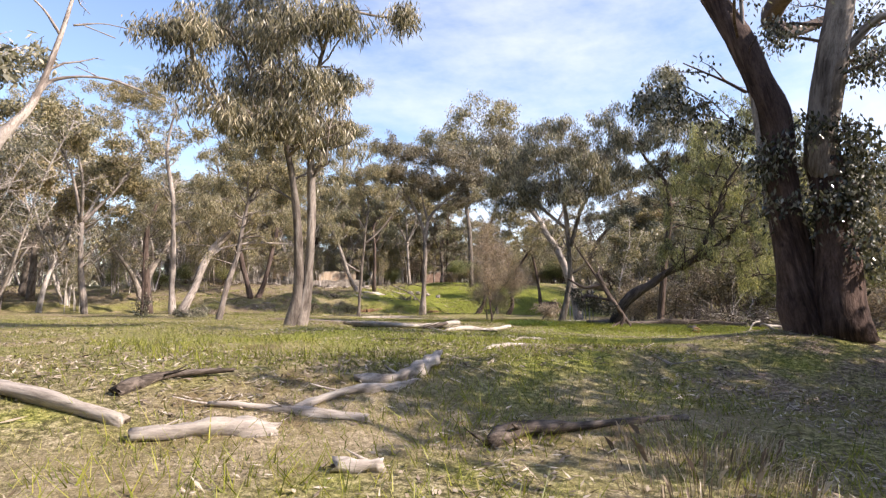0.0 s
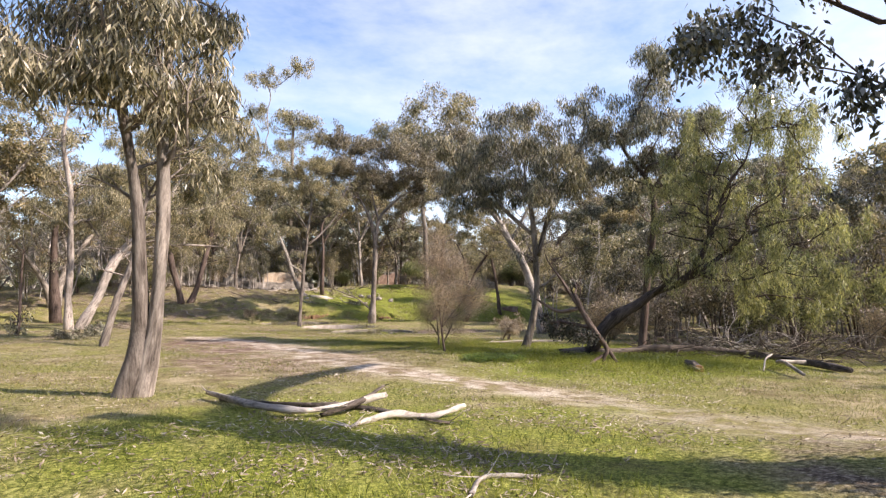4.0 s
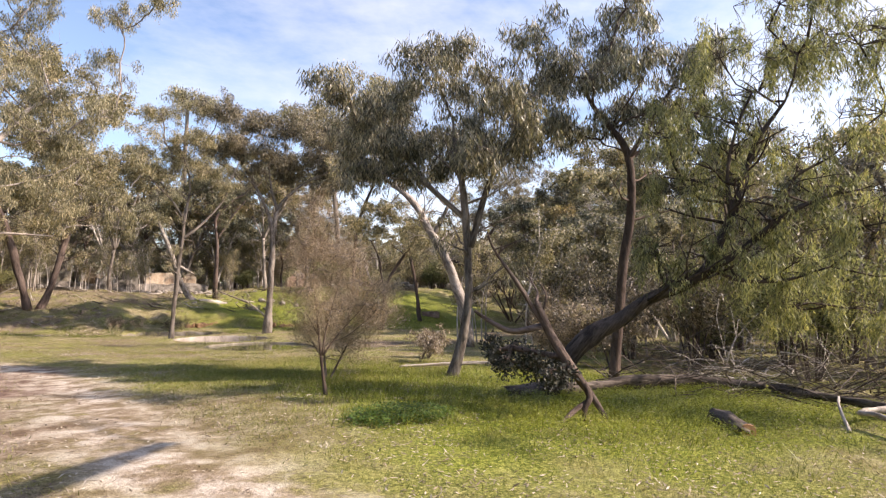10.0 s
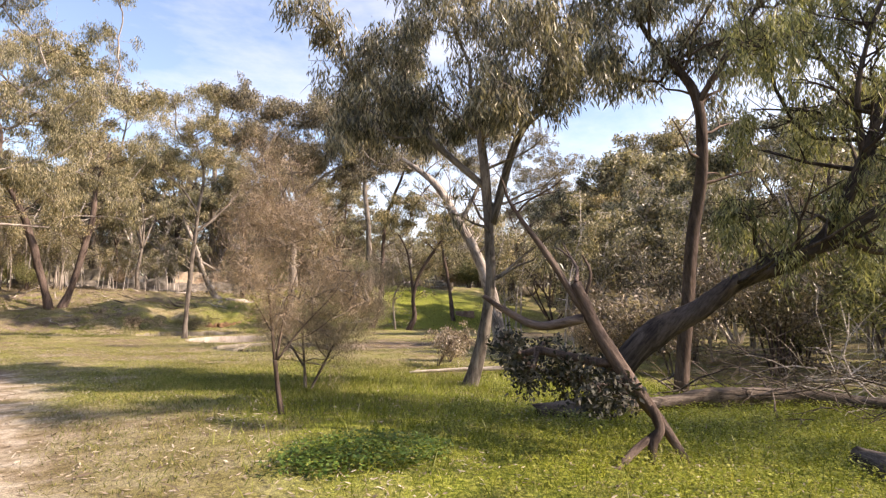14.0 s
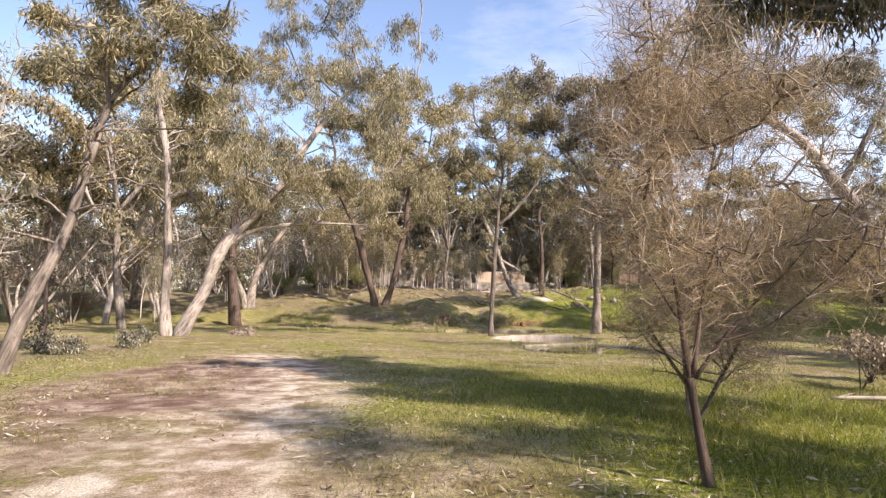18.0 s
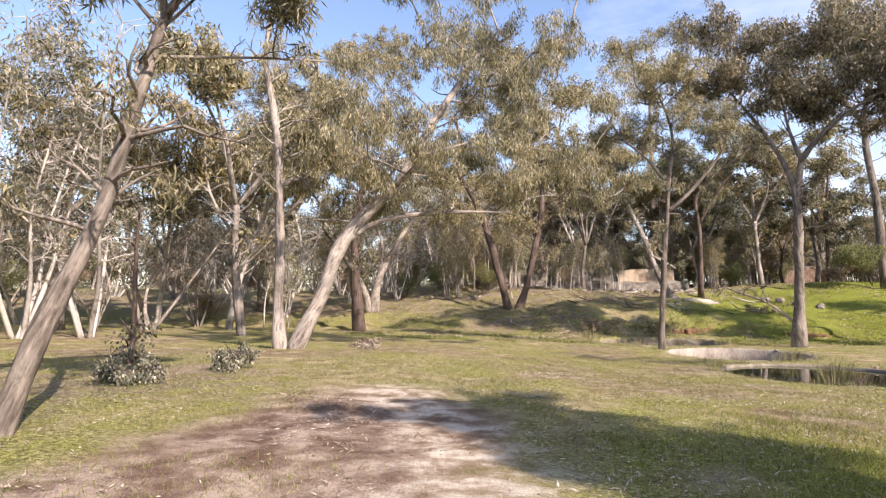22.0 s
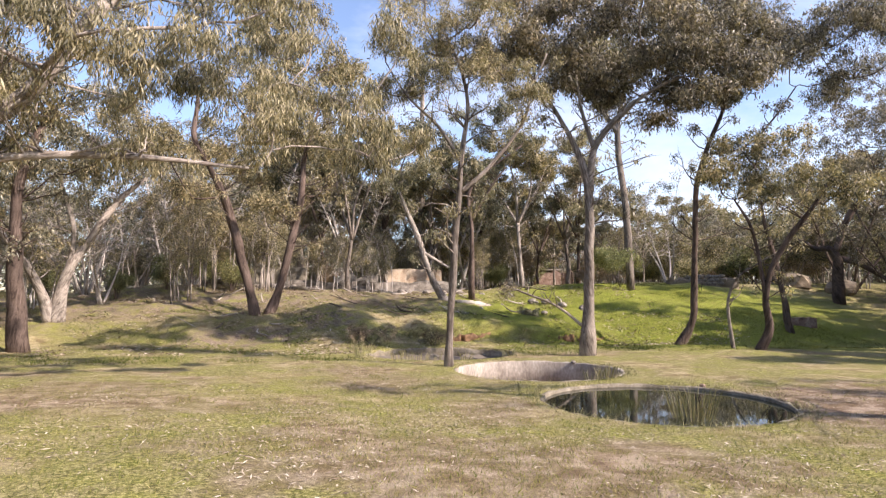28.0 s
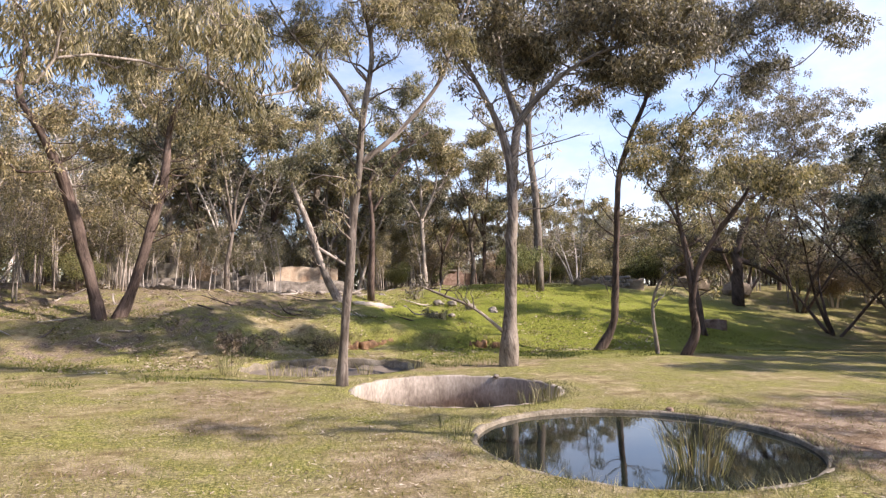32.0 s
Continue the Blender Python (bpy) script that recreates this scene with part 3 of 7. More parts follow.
        d /= np.linalg.norm(d, axis=1)[:, None]
        hubs = at + d * (r * rng.uniform(0.45, 0.95, subs))[:, None] * np.array([1, 1, 0.9])
        spots.append(hubs[rng.integers(0, subs, count)] + in_ball(rng, count) * (1.55 * tight * r) * np.array([1, 1, 0.7]))
        for h in hubs:
            m2 = (at + h) / 2 + rng.normal(0, 0.1 * r, 3)
            twigs.append(tube([(*at, 0.009), (*m2, 0.008), (*h, 0.006)], 4, 0, seed, False))
            for _ in range(3):
                e = h + in_ball(rng, 1)[0] * 1.4 * tight * r
                twigs.append(tube([(*h, 0.006), (*((h + e) / 2 + rng.normal(0, 0.06 * r, 3)), 0.005), (*e, 0.003)], 3, 0, seed, False))
    for chain in branches:
        big = [min(0.008 + 0.015 * math.sqrt(max(1, load[k])), max(0.008, room[k] * 0.8)) for k in chain]
        big[0] = min(big[0], big[1] * 1.15)
        twigs.append(tube([(*pos[k], b_) for k, b_ in zip(chain, big)], 6, 0.08, seed, False))
    part("branchwork", mesh_from("branchwork", *joined(twigs), twig_bark or bark, True), top)["kind"] = "stuff"
    part("crown", leaf_mesh("crown", np.vstack(spots), rng, length, width, leaf, droop, spread, per, hang), top)
    return top

# ---- vats of the old works ----
def ring(cx, cy, r0, r1, z0, z1, seed=0, steps=72, uneven=0.012):
    """A closed ring wall between two radii and two heights, its edge chipped and uneven."""
    rng = random.Random(seed)
    verts, faces = [], []
    for k in range(steps):
        a = 2 * math.pi * k / steps
        c, s = math.cos(a), math.sin(a)
        e = lambda: uneven * (rng.random() - 0.5)
        for r, z in ((r0, z0), (r0, z1 - 0.03), (r0 + 0.025, z1 + e()), (r1 - 0.025, z1 + e()), (r1 + e(), z1 - 0.03), (r1, z0)):
            verts.append((cx + c * r, cy + s * r, z))
    for k in range(steps):
        for j in range(6):
            a, b = k * 6 + j, k * 6 + (j + 1) % 6
            c_, d = ((k + 1) % steps) * 6 + (j + 1) % 6, ((k + 1) % steps) * 6 + j
            faces.append((a, d, c_, b))
    return verts, faces


def disc(cx, cy, r, z, steps=64, uneven=0.0, rings=10):
    verts, faces = [(cx, cy, z)], []
    for j in range(1, rings + 1):
        for k in range(steps):
            a = 2 * math.pi * k / steps
            x, y = cx + math.cos(a) * r * j / rings, cy + math.sin(a) * r * j / rings
            verts.append((x, y, z + uneven * fbm(x, y, 1.5)))
    for k in range(steps):
        faces.append((0, 1 + k, 1 + (k + 1) % steps))
        for j in range(rings - 1):
            a, b = 1 + j * steps + k, 1 + j * steps + (k + 1) % steps
            faces.append((a, a + steps, b + steps, b))
    return verts, faces


def water_material():
    m, n, l, b = node_material("still_water")
    co = n.new("ShaderNodeTexCoord").outputs["Object"]
    b.inputs["Base Color"].default_value = (0.012, 0.016, 0.012, 1)
    b.inputs["Roughness"].default_value = 0.03
    b.inputs["IOR"].default_value = 1.4
    b.inputs["Specular IOR Level"].default_value = 0.9
    bump_node(n, l, noise_node(n, l, co, 3.0, 3), 0.06, 0.01, b)
    return m


(px0, py0, pr0), (px1, py1, pr1), (px2, py2, pr2) = POOLS
vat = thing("flooded_vat", "round concrete vat flush with the ground, full of dark water", "vat", "concrete vats", (px0, py0, 0))
part("rim", mesh_from("rim", *ring(0, 0, pr0, pr0 + 0.12, -1.4, 0.0, 1, uneven=0.03), RIM_CONCRETE, True), vat, "weathered concrete rim with mossy edge")
part("vat_floor", mesh_from("vat_floor", *disc(0, 0, pr0 + 0.05, -1.3), CONCRETE), vat)
water = tagged(new("water", mesh_from("water", *disc(0, 0, pr0 + 0.02, 0), water_material(), True)), "still dark water mirroring trees and sky", "water", kind="structure")
water.location = (px0, py0, -0.07)
vat2 = thing("dry_vat", "round concrete vat sunk in the lawn, empty and sunlit", "vat", "concrete vats", (px1, py1, 0))
part("rim", mesh_from("rim", *ring(0, 0, pr1, pr1 + 0.12, -1.0, 0.0, 2, uneven=0.04), VAT_WALL, True), vat2, "pale stained concrete wall")
part("vat_floor", mesh_from("vat_floor", *disc(0, 0, pr1 + 0.05, -0.85, uneven=0.1), RED_EARTH, True), vat2, "earth and silt on the vat floor")
vat3 = thing("overgrown_vat", "crumbling concrete vat half filled with earth and weeds", "vat", "concrete vats", (px2, py2, 0))
part("rim", mesh_from("rim", *ring(0, 0, pr2, pr2 + 0.16, -0.8, -0.07, 3, uneven=0.12), RIM_CONCRETE, True), vat3, "stained pinkish concrete wall")
part("vat_floor", mesh_from("vat_floor", *disc(0, 0, pr2 + 0.05, -0.34, uneven=0.22), MORTAR, True), vat3, "dark earth filling")


# ---- ruined walls on the bank ----
def block(x0, y0, x1, y1, thick, z0, z1, seed=0, nx=14, nz=6, rough=0.06, ragged=0.25):
    """A weathered wall between two places: thickness, uneven faces, ragged top."""
    rng = random.Random(seed)
    d = Vector((x1 - x0, y1 - y0, 0))
    n = Vector((-d.y, d.x, 0)).normalized() * thick / 2
    verts, faces = [], []
    tops = [z1 - ragged * rng.random() for _ in range(nx + 1)]
    for s in (1, -1):
        for j in range(nz + 1):
            for i in range(nx + 1):
                q = Vector((x0, y0, 0)) + d * i / nx + n * s
                o = rough * noise.noise(Vector((i * 0.7, j * 0.7, seed + s)))
                verts.append((q.x + n.x * o / thick * 2 * s, q.y + n.y * o / thick * 2 * s, z0 + (tops[i] - z0) * j / nz))
    w_ = nx + 1
    h = w_ * (nz + 1)
    for j in range(nz):
        for i in range(nx):
            a = j * w_ + i
            faces.append((a, a + w_, a + w_ + 1, a + 1))
            faces.append((h + a, h + a + 1, h + a + w_ + 1, h + a + w_))
    for i in range(nx):
        a = nz * w_ + i
        faces.append((a, h + a, h + a + 1, a + 1))
    for j in range(nz):
        a, b = j * w_, j * w_ + nx
        faces.append((a, h + a, h + a + w_, a + w_))
        faces.append((b, b + w_, h + b + w_, h + b))
    return verts, faces




def box_mesh(name, sx, sy, sz, material, bevel=0.008):
    bm = bmesh.new()
    bmesh.ops.create_cube(bm, size=1)
    bmesh.ops.scale(bm, vec=(sx, sy, sz), verts=bm.verts)
    bmesh.ops.bevel(bm, geom=bm.edges[:], offset=bevel, segments=1, affect="EDGES")
    me_ = bpy.data.meshes.new(name)
    bm.to_mesh(me_)
    bm.free()
    me_.materials.append(material)
    return me_


def ruin(name, label, x0, y0, x1, y1, thick, top, material, seed, sink=0.4, ragged=0.3):
    zb = min(ground_z(x0, y0), ground_z(x1, y1))
    mx, my = (x0 + x1) / 2, (y0 + y1) / 2
    t = thing(name, label, "wall", "ruined walls", (mx, my, zb))
    part("masonry", mesh_from("masonry", *block(x0 - mx, y0 - my, x1 - mx, y1 - my, thick, -sink, top - zb, seed, ragged=ragged), material), t)
    return t


ruin("concrete_wall", "sunlit pale concrete wall with rusty stains", 1.9, 45.6, 6.8, 46.4, 0.5, 4.55, PALE_CONCRETE, 11, ragged=0.14)
ruin("concrete_wall", "sloping stained concrete wall stub", -2.2, 45.5, 1.3, 45.6, 0.5, 4.2, CONCRETE, 12, ragged=0.7)
# the dark rim concrete on this wall stands in for the trees' shade
ruin("concrete_wall", "tall grey concrete wall behind the trees", -9.6, 45.0, -4.2, 45.4, 0.5, 4.6, RIM_CONCRETE, 13, ragged=0.3)
ruin("stone_footing", "low dark stone footing under the wall", -10.5, 43.4, 7.4, 44.4, 0.6, 3.55, STONE, 14, ragged=0.35)

# brick hut
hut = thing("brick_hut", "small roofless red brick hut on the bank", "hut", "", (24.6, 59.6, ground_z(24.6, 59.6) - 0.2))
for a, b, w_, col in (((-1.8, 0.6), (1.0, -0.2), 0.3, BRICK), ((1.15, -0.2), (2.1, -1.1), 0.3, BRICK), ((-1.8, 0.8), (-0.9, 2.4), 0.3, BRICK)):
    part("wall", mesh_from("wall", *block(*a, *b, w_, -0.3, 2.1, 5, nx=8, ragged=0.5), col), hut)
slab = part("roof_slab", box_mesh("roof_slab", 3.1, 1.2, 0.12, CONCRETE), hut, "cracked concrete roof slab")
slab.matrix_basis = pose(-0.45, 0.75, 2.06, 0, 0, -16)

# ---- trees ----
GUMS = [
    ('leaning_gum', (-14.04, -1.08, 0.61),
     [[(0, 0, -0.15, 0.163), (0.19, 0.14, 0.73, 0.13), (0.35, 0.27, 1.34, 0.12), (0.53, 0.4, 1.9, 0.11), (0.69, 0.52, 2.49, 0.1), (0.82, 0.62, 3.26, 0.09), (0.94, 0.71, 3.89, 0.08), (1.09, 0.83, 4.64, 0.07), (1.4, 1.06, 5.31, 0.05), (1.7, 1.29, 5.84, 0.04)],
      [(1.09, 0.83, 4.64, 0.06), (1.04, 0.79, 5.27, 0.04), (1.11, 0.84, 5.94, 0.03)],
      [(0.67, 0.5, 2.38, 0.03), (0.89, 0.68, 2.67, 0.02), (1.11, 0.84, 2.85, 0.01)],
      [(1.04, 0.79, 4.17, 0.03), (1.99, 1.51, 4.43, 0.02), (2.76, 2.09, 4.59, 0.01)]],
     [(0.8, 0.5, 5.8, 0.4), (1.3, 0.8, 6.1, 0.4), (2, 1.1, 6.1, 0.4), (2.6, 1.5, 6.3, 0.4), (3.1, 1.8, 5.9, 0.3), (2.2, 1.3, 5.6, 0.3), (1.6, 0.9, 5.5, 0.3), (0.5, 0.3, 5.3, 0.3), (2.7, 1.6, 6.9, 0.4), (1.9, 1.1, 6.8, 0.4), (1, 0.6, 6.6, 0.4), (0.3, 0.2, 5.8, 0.3), (2.3, 1.3, 5, 0.2), (2.8, 1.6, 7.6, 0.4), (1.6, 0.9, 7.2, 0.4)]),
    ('twin_gum', (-14.78, 10.07, 0.51),
     [[(-0.38, -0.12, -0.15, 0.288), (-0.48, -0.16, 1.25, 0.17), (-0.47, -0.15, 2.99, 0.16), (-0.53, -0.17, 4.75, 0.14), (-0.59, -0.19, 6.18, 0.14), (-0.82, -0.27, 7.43, 0.12), (-0.98, -0.32, 8.69, 0.09), (-0.84, -0.27, 10, 0.07), (-0.54, -0.18, 11.35, 0.05)],
      [(-0.06, -0.02, -0.15, 0.362), (0.64, 0.21, 1.42, 0.24), (1.19, 0.39, 3.02, 0.23), (1.95, 0.63, 4.04, 0.21), (2.81, 0.91, 5, 0.17), (3.7, 1.2, 6.66, 0.14), (4.62, 1.5, 8.19, 0.12), (5.38, 1.75, 9.36, 0.09), (6.36, 2.07, 10.07, 0.05)],
      [(1.28, 0.42, 3.12, 0.12), (2.29, 0.75, 3.78, 0.09), (4.07, 1.32, 4.12, 0.07), (6.32, 2.06, 4.2, 0.03)],
      [(-0.53, -0.17, 4.75, 0.09), (0.08, 0.03, 4.96, 0.07), (0.59, 0.19, 4.26, 0.03)]],
     [(3.4, 1.1, 11.9, 0.8), (4.7, 1.4, 12.4, 0.9), (6, 1.9, 11.9, 0.9), (7.4, 2.3, 11.5, 0.8), (8.3, 2.6, 10.4, 0.7), (4.3, 1.3, 10.4, 0.9), (5.8, 1.8, 10, 0.9), (7.2, 2.2, 9.1, 0.9), (8.6, 2.7, 8.3, 0.6), (5.2, 1.6, 8.3, 0.8), (3.9, 1.2, 8.6, 0.7), (2.7, 0.8, 7.3, 0.8), (1.8, 0.5, 7.6, 0.7), (6.3, 1.9, 7.1, 0.8), (7.9, 2.4, 6.8, 0.8), (4.8, 1.5, 6.3, 0.8), (1.2, 0.4, 6.1, 0.7), (3.2, 1, 5.5, 0.7), (0.4, 0.1, 5.4, 0.6), (8.4, 2.6, 5.4, 0.5), (6.7, 2.1, 5.1, 0.6), (1.9, 0.6, 8.9, 0.8), (5.1, 1.6, 13.6, 0.9), (6.9, 2.1, 13.3, 0.8), (3.6, 1.1, 13.5, 0.8), (0.7, 0.2, 7.3, 0.6), (2.4, 0.7, 4.3, 0.5), (4.4, 1.4, 4.4, 0.5), (0.4, 0.2, 5.6, 0.8), (1.6, 0.7, 5.4, 0.7), (-0.7, -0.3, 6.1, 0.7), (2.8, 1.4, 6.5, 0.7), (4.5, 2.2, 6.6, 0.7), (5.8, 2.8, 6, 0.7), (6.8, 3.3, 5.4, 0.5), (8.2, 3.9, 6.2, 0.7), (9.3, 4.5, 8, 0.7), (8.2, 3.9, 4.7, 0.5), (2.6, 1.2, 7.7, 0.7), (1, 0.5, 7.2, 0.7), (5.6, 2.7, 7.9, 0.7), (9.6, 4.6, 5.4, 0.4), (7.5, 3.6, 8.2, 0.7)]),
    ('forked_gum', (-7.88, 31.03, 1.3),
     [[(-0.15, -0, -0.15, 0.375), (-0.55, -0.01, 1.52, 0.27), (-1.18, -0.02, 3.96, 0.25), (-1.79, -0.03, 5.9, 0.22), (-2.6, -0.04, 7.55, 0.17), (-3.29, -0.05, 8.95, 0.15), (-3.16, -0.05, 10.95, 0.1), (-3.65, -0.05, 12.62, 0.07)],
      [(0.42, 0.01, -0.15, 0.375), (1.04, 0.02, 1.54, 0.25), (1.56, 0.02, 3.84, 0.22), (1.98, 0.03, 5.95, 0.2), (2.16, 0.03, 8.36, 0.15), (2.85, 0.04, 10.89, 0.07)]],
     [(0.6, 0, 5.8, 1), (3.2, 0, 6.9, 1.2), (-0.2, -0, 7.3, 1.1), (-1.8, -0, 8.4, 1.1), (4.2, 0.1, 8.3, 1.1), (1.7, 0, 8.8, 1.2), (-4.1, -0.1, 7.9, 1.2), (-5.3, -0.1, 8.7, 1), (-2.5, -0, 9.8, 1.2), (0.4, 0, 10.5, 1.2), (2.9, 0, 10.3, 1.1), (-2.4, 0.2, 8.5, 1.4), (0.4, -0, 8, 1.4), (2.9, -0.2, 9, 1.4), (-3.6, 0.3, 6.5, 1.2), (4.7, -0.4, 10.5, 1.4), (3.8, -0.3, 13.5, 1.4), (2, -0.2, 11.9, 1.6), (-0.8, 0.1, 11.1, 1.6), (0.8, -0.1, 15.1, 1.7), (-1.9, 0.1, 13.8, 1.7), (3, -0.2, 16.4, 1.5), (-0.4, 0, 17.9, 1.5), (-3.1, 0.2, 16.5, 1.4)]),
    ('slender_gum', (-2.52, 16.9, 0.0),
     [[(-0.03, 0.01, -0.15, 0.2), (0.01, -0, 1.03, 0.13), (0.1, -0.03, 2.47, 0.13), (0.17, -0.06, 3.92, 0.13), (0.3, -0.1, 5.26, 0.11), (0.4, -0.14, 6.62, 0.1), (0.58, -0.2, 8.16, 0.07), (0.36, -0.13, 9.39, 0.06), (-0.06, 0.02, 10.48, 0.04)],
      [(0.31, -0.11, 5.34, 0.09), (1.21, -0.42, 6.18, 0.07), (2.22, -0.77, 7.59, 0.06), (2.52, -0.87, 8.69, 0.04), (2.97, -1.03, 9.82, 0.03)],
      [(0.31, -0.11, 6.47, 0.07), (-0.33, 0.12, 7.51, 0.06), (-1.18, 0.41, 8.41, 0.04), (-1.74, 0.6, 9.31, 0.03)]],
     [(-1.9, 0.6, 8.7, 0.6), (-1, 0.4, 8.9, 0.5), (2.1, -0.7, 8.4, 0.4), (1.4, -0.5, 9, 0.5), (-0.9, 0.2, 12.1, 0.9), (0.4, -0.1, 12.8, 1), (-0.7, 0.1, 10.4, 1.2), (0.9, -0.2, 10.9, 1), (-1.6, 0.4, 9.1, 0.8), (0.1, -0, 9, 1), (-2, 0.4, 9.9, 0.6), (1.1, -0.2, 9.2, 0.8)]),
    ('spreading_gum', (3.44, 18.66, -0.03),
     [[(-0.02, 0.01, -0.15, 0.362), (0.03, -0.02, 1.51, 0.24), (0.11, -0.07, 3.52, 0.22), (0.14, -0.1, 5.38, 0.2), (0.05, -0.04, 6.71, 0.16), (-0.35, 0.24, 8.08, 0.11), (-0.96, 0.65, 9.49, 0.09), (-1.58, 1.08, 10.74, 0.05), (-2.22, 1.51, 11.82, 0.04)],
      [(0.2, -0.13, 6.04, 0.16), (0.33, -0.22, 7.65, 0.15), (1.18, -0.81, 8.92, 0.11), (2.24, -1.53, 9.79, 0.07), (2.98, -2.03, 10.1, 0.05)],
      [(0.33, -0.22, 7.65, 0.11), (-0.03, 0.02, 9.22, 0.07), (-0.16, 0.11, 10.6, 0.05)],
      [(-0.08, 0.05, 1, 0.07), (-0.89, 0.61, 1.78, 0.05), (-1.81, 1.23, 2.25, 0.05), (-2.59, 1.77, 2.63, 0.02)]],
     [(-1.9, 1.3, 11.2, 0.7), (-0.6, 0.4, 10.3, 0.5), (2.1, -1.4, 10.8, 1.1), (3.3, -2.2, 11, 1.1), (4.3, -2.9, 10.5, 1.1), (1.2, -0.8, 10.9, 1), (0, -0, 11.4, 1.1), (-1.3, 0.9, 11.5, 1.1), (0.6, -0.4, 9.9, 0.7), (2.4, -1.6, 9.6, 0.8), (3.5, -2.4, 9.7, 0.8), (4.8, -3.3, 9.9, 0.9), (5.4, -3.7, 10.8, 0.9), (-2.5, 1, 13.2, 1.1), (-0.9, 0.4, 13.3, 1.3), (0.6, -0.2, 13, 1.3), (2, -0.8, 12.6, 1.3), (3.2, -1.3, 12.7, 1.4), (-1.7, 0.7, 11.3, 1.3), (-0.2, 0.1, 10.8, 1), (1.5, -0.6, 10.3, 1.3), (2.9, -1.2, 10.7, 1.3), (-3.3, 1.4, 11.7, 0.8), (4.1, -1.7, 11.4, 1.1)]),
    ('crooked_gum', (10.81, 22.39, -0.12),
     [[(-0.14, 0.12, -0.15, 0.338), (0.31, -0.29, 0.92, 0.19), (0.43, -0.4, 2.37, 0.17), (0.52, -0.49, 4.81, 0.15), (0.64, -0.59, 7.28, 0.15), (0.93, -0.86, 8.76, 0.12), (1.57, -1.46, 10.93, 0.1), (1.86, -1.72, 12.4, 0.07), (2.06, -1.91, 13.63, 0.05)],
      [(1.01, -0.94, 8.87, 0.09), (2.09, -1.94, 8.99, 0.06), (2.93, -2.71, 9.98, 0.05), (3.76, -3.48, 11.55, 0.03)]],
     [(2.1, -1.9, 13.4, 1.2), (3, -2.8, 13.4, 1.2), (4, -3.7, 13.5, 1), (1.1, -1, 13.8, 1), (3.3, -3.1, 12.4, 0.9), (1.4, -1.3, 15.6, 1.5), (2.9, -2.7, 15.5, 1.5), (4.8, -4.2, 13.6, 1.3), (5.9, -5.2, 13.8, 1.4), (6.7, -5.8, 12.7, 1.2), (5.4, -4.7, 12.2, 1), (6.4, -5.6, 14.7, 1.5), (-2.1, -0.9, 13.7, 1.2), (-0.1, -1.0, 12.1, 1.0), (1.7, -1.4, 14.2, 1.2), (1.7, -1.2, 11.9, 1.0), (2.9, -1.5, 13.1, 1.1), (-0.1, -1.2, 14.7, 1.2)]),
    ('sapling', (11.2, 19.7, -0.08),
     [[(-0.02, 0.02, -0.15, 0.1), (-0.1, 0.1, 0.97, 0.08), (-0.1, 0.1, 2.08, 0.07), (0.16, -0.18, 2.97, 0.04), (0.65, -0.71, 3.5, 0.03), (1.2, -1.31, 4.03, 0.02)],
      [(-0.1, 0.11, 1.97, 0.04), (0.04, -0.05, 2.13, 0.02)]],
     []),
    ('bent_gum', (11.06, 19.61, -0.08),
     [[(0.63, -0.69, -0.15, 0.25), (0.92, -1.01, 0.79, 0.18), (0.87, -0.95, 2.07, 0.15), (1.06, -1.16, 3.37, 0.13), (1.55, -1.69, 4.64, 0.11), (2.16, -2.36, 5.88, 0.09), (2.56, -2.8, 6.9, 0.05)],
      [(0.87, -0.95, 2.07, 0.11), (0.74, -0.81, 3.82, 0.09), (0.58, -0.63, 5.15, 0.07), (0.2, -0.22, 6.32, 0.04)]],
     [(0.5, -0.6, 8.3, 1.3), (1.3, -1.5, 8.4, 1.1), (-0.2, 0.2, 7.5, 0.9), (0.9, -1, 7.1, 0.8), (0.3, -0.3, 9, 0.9), (2.3, -2.5, 7.4, 1), (2.8, -3, 6.4, 0.9)]),
    ('thin_gum', (18.64, 23.38, 0.23),
     [[(-0.01, 0.02, -0.15, 0.25), (-0.2, 0.25, 2.04, 0.17), (-0.32, 0.41, 3.48, 0.14), (-0.59, 0.75, 5.53, 0.11), (-0.71, 0.9, 7.32, 0.06)]],
     [(-0.7, 0.9, 7.6, 1), (-0, 0, 8.4, 1), (0.6, -0.7, 7.1, 0.8)]),
    ('white_gum', (-16.57, 30.58, 1.13),
     [[(-0.06, -0.01, -0.15, 0.413), (0.17, 0.04, 1.84, 0.27), (1.03, 0.24, 3.7, 0.21), (2.14, 0.5, 5.63, 0.15), (3.31, 0.78, 6.98, 0.09)],
      [(-0.23, -0.05, -0.15, 0.338), (-0.88, -0.21, 1.83, 0.21), (-2.02, -0.47, 3.62, 0.15), (-3.12, -0.73, 5.07, 0.09)],
      [(0.09, 0.02, 1.54, 0.15), (0.45, 0.11, 4, 0.12), (-0.18, -0.04, 6.45, 0.08)]],
     [(-1.6, -0.4, 7, 1.2), (0.7, 0.2, 7.1, 1.2), (2.7, 0.6, 7.9, 1.2), (-2.9, -0.7, 6, 1.1), (-0.5, -0.1, 8.6, 1.2), (1.5, 0.3, 9.1, 1.2)]),
    ('fallen_pale_trunk', (3.42, 33.77, 1.75),
     [[(0, 0, -0.15, 0.4), (-0.59, 0.21, 0.47, 0.28), (-1.19, 0.42, 1.73, 0.25), (-1.95, 0.68, 4.11, 0.19), (-2.71, 0.95, 6.03, 0.13), (-3.17, 1.11, 7.31, 0.06)],
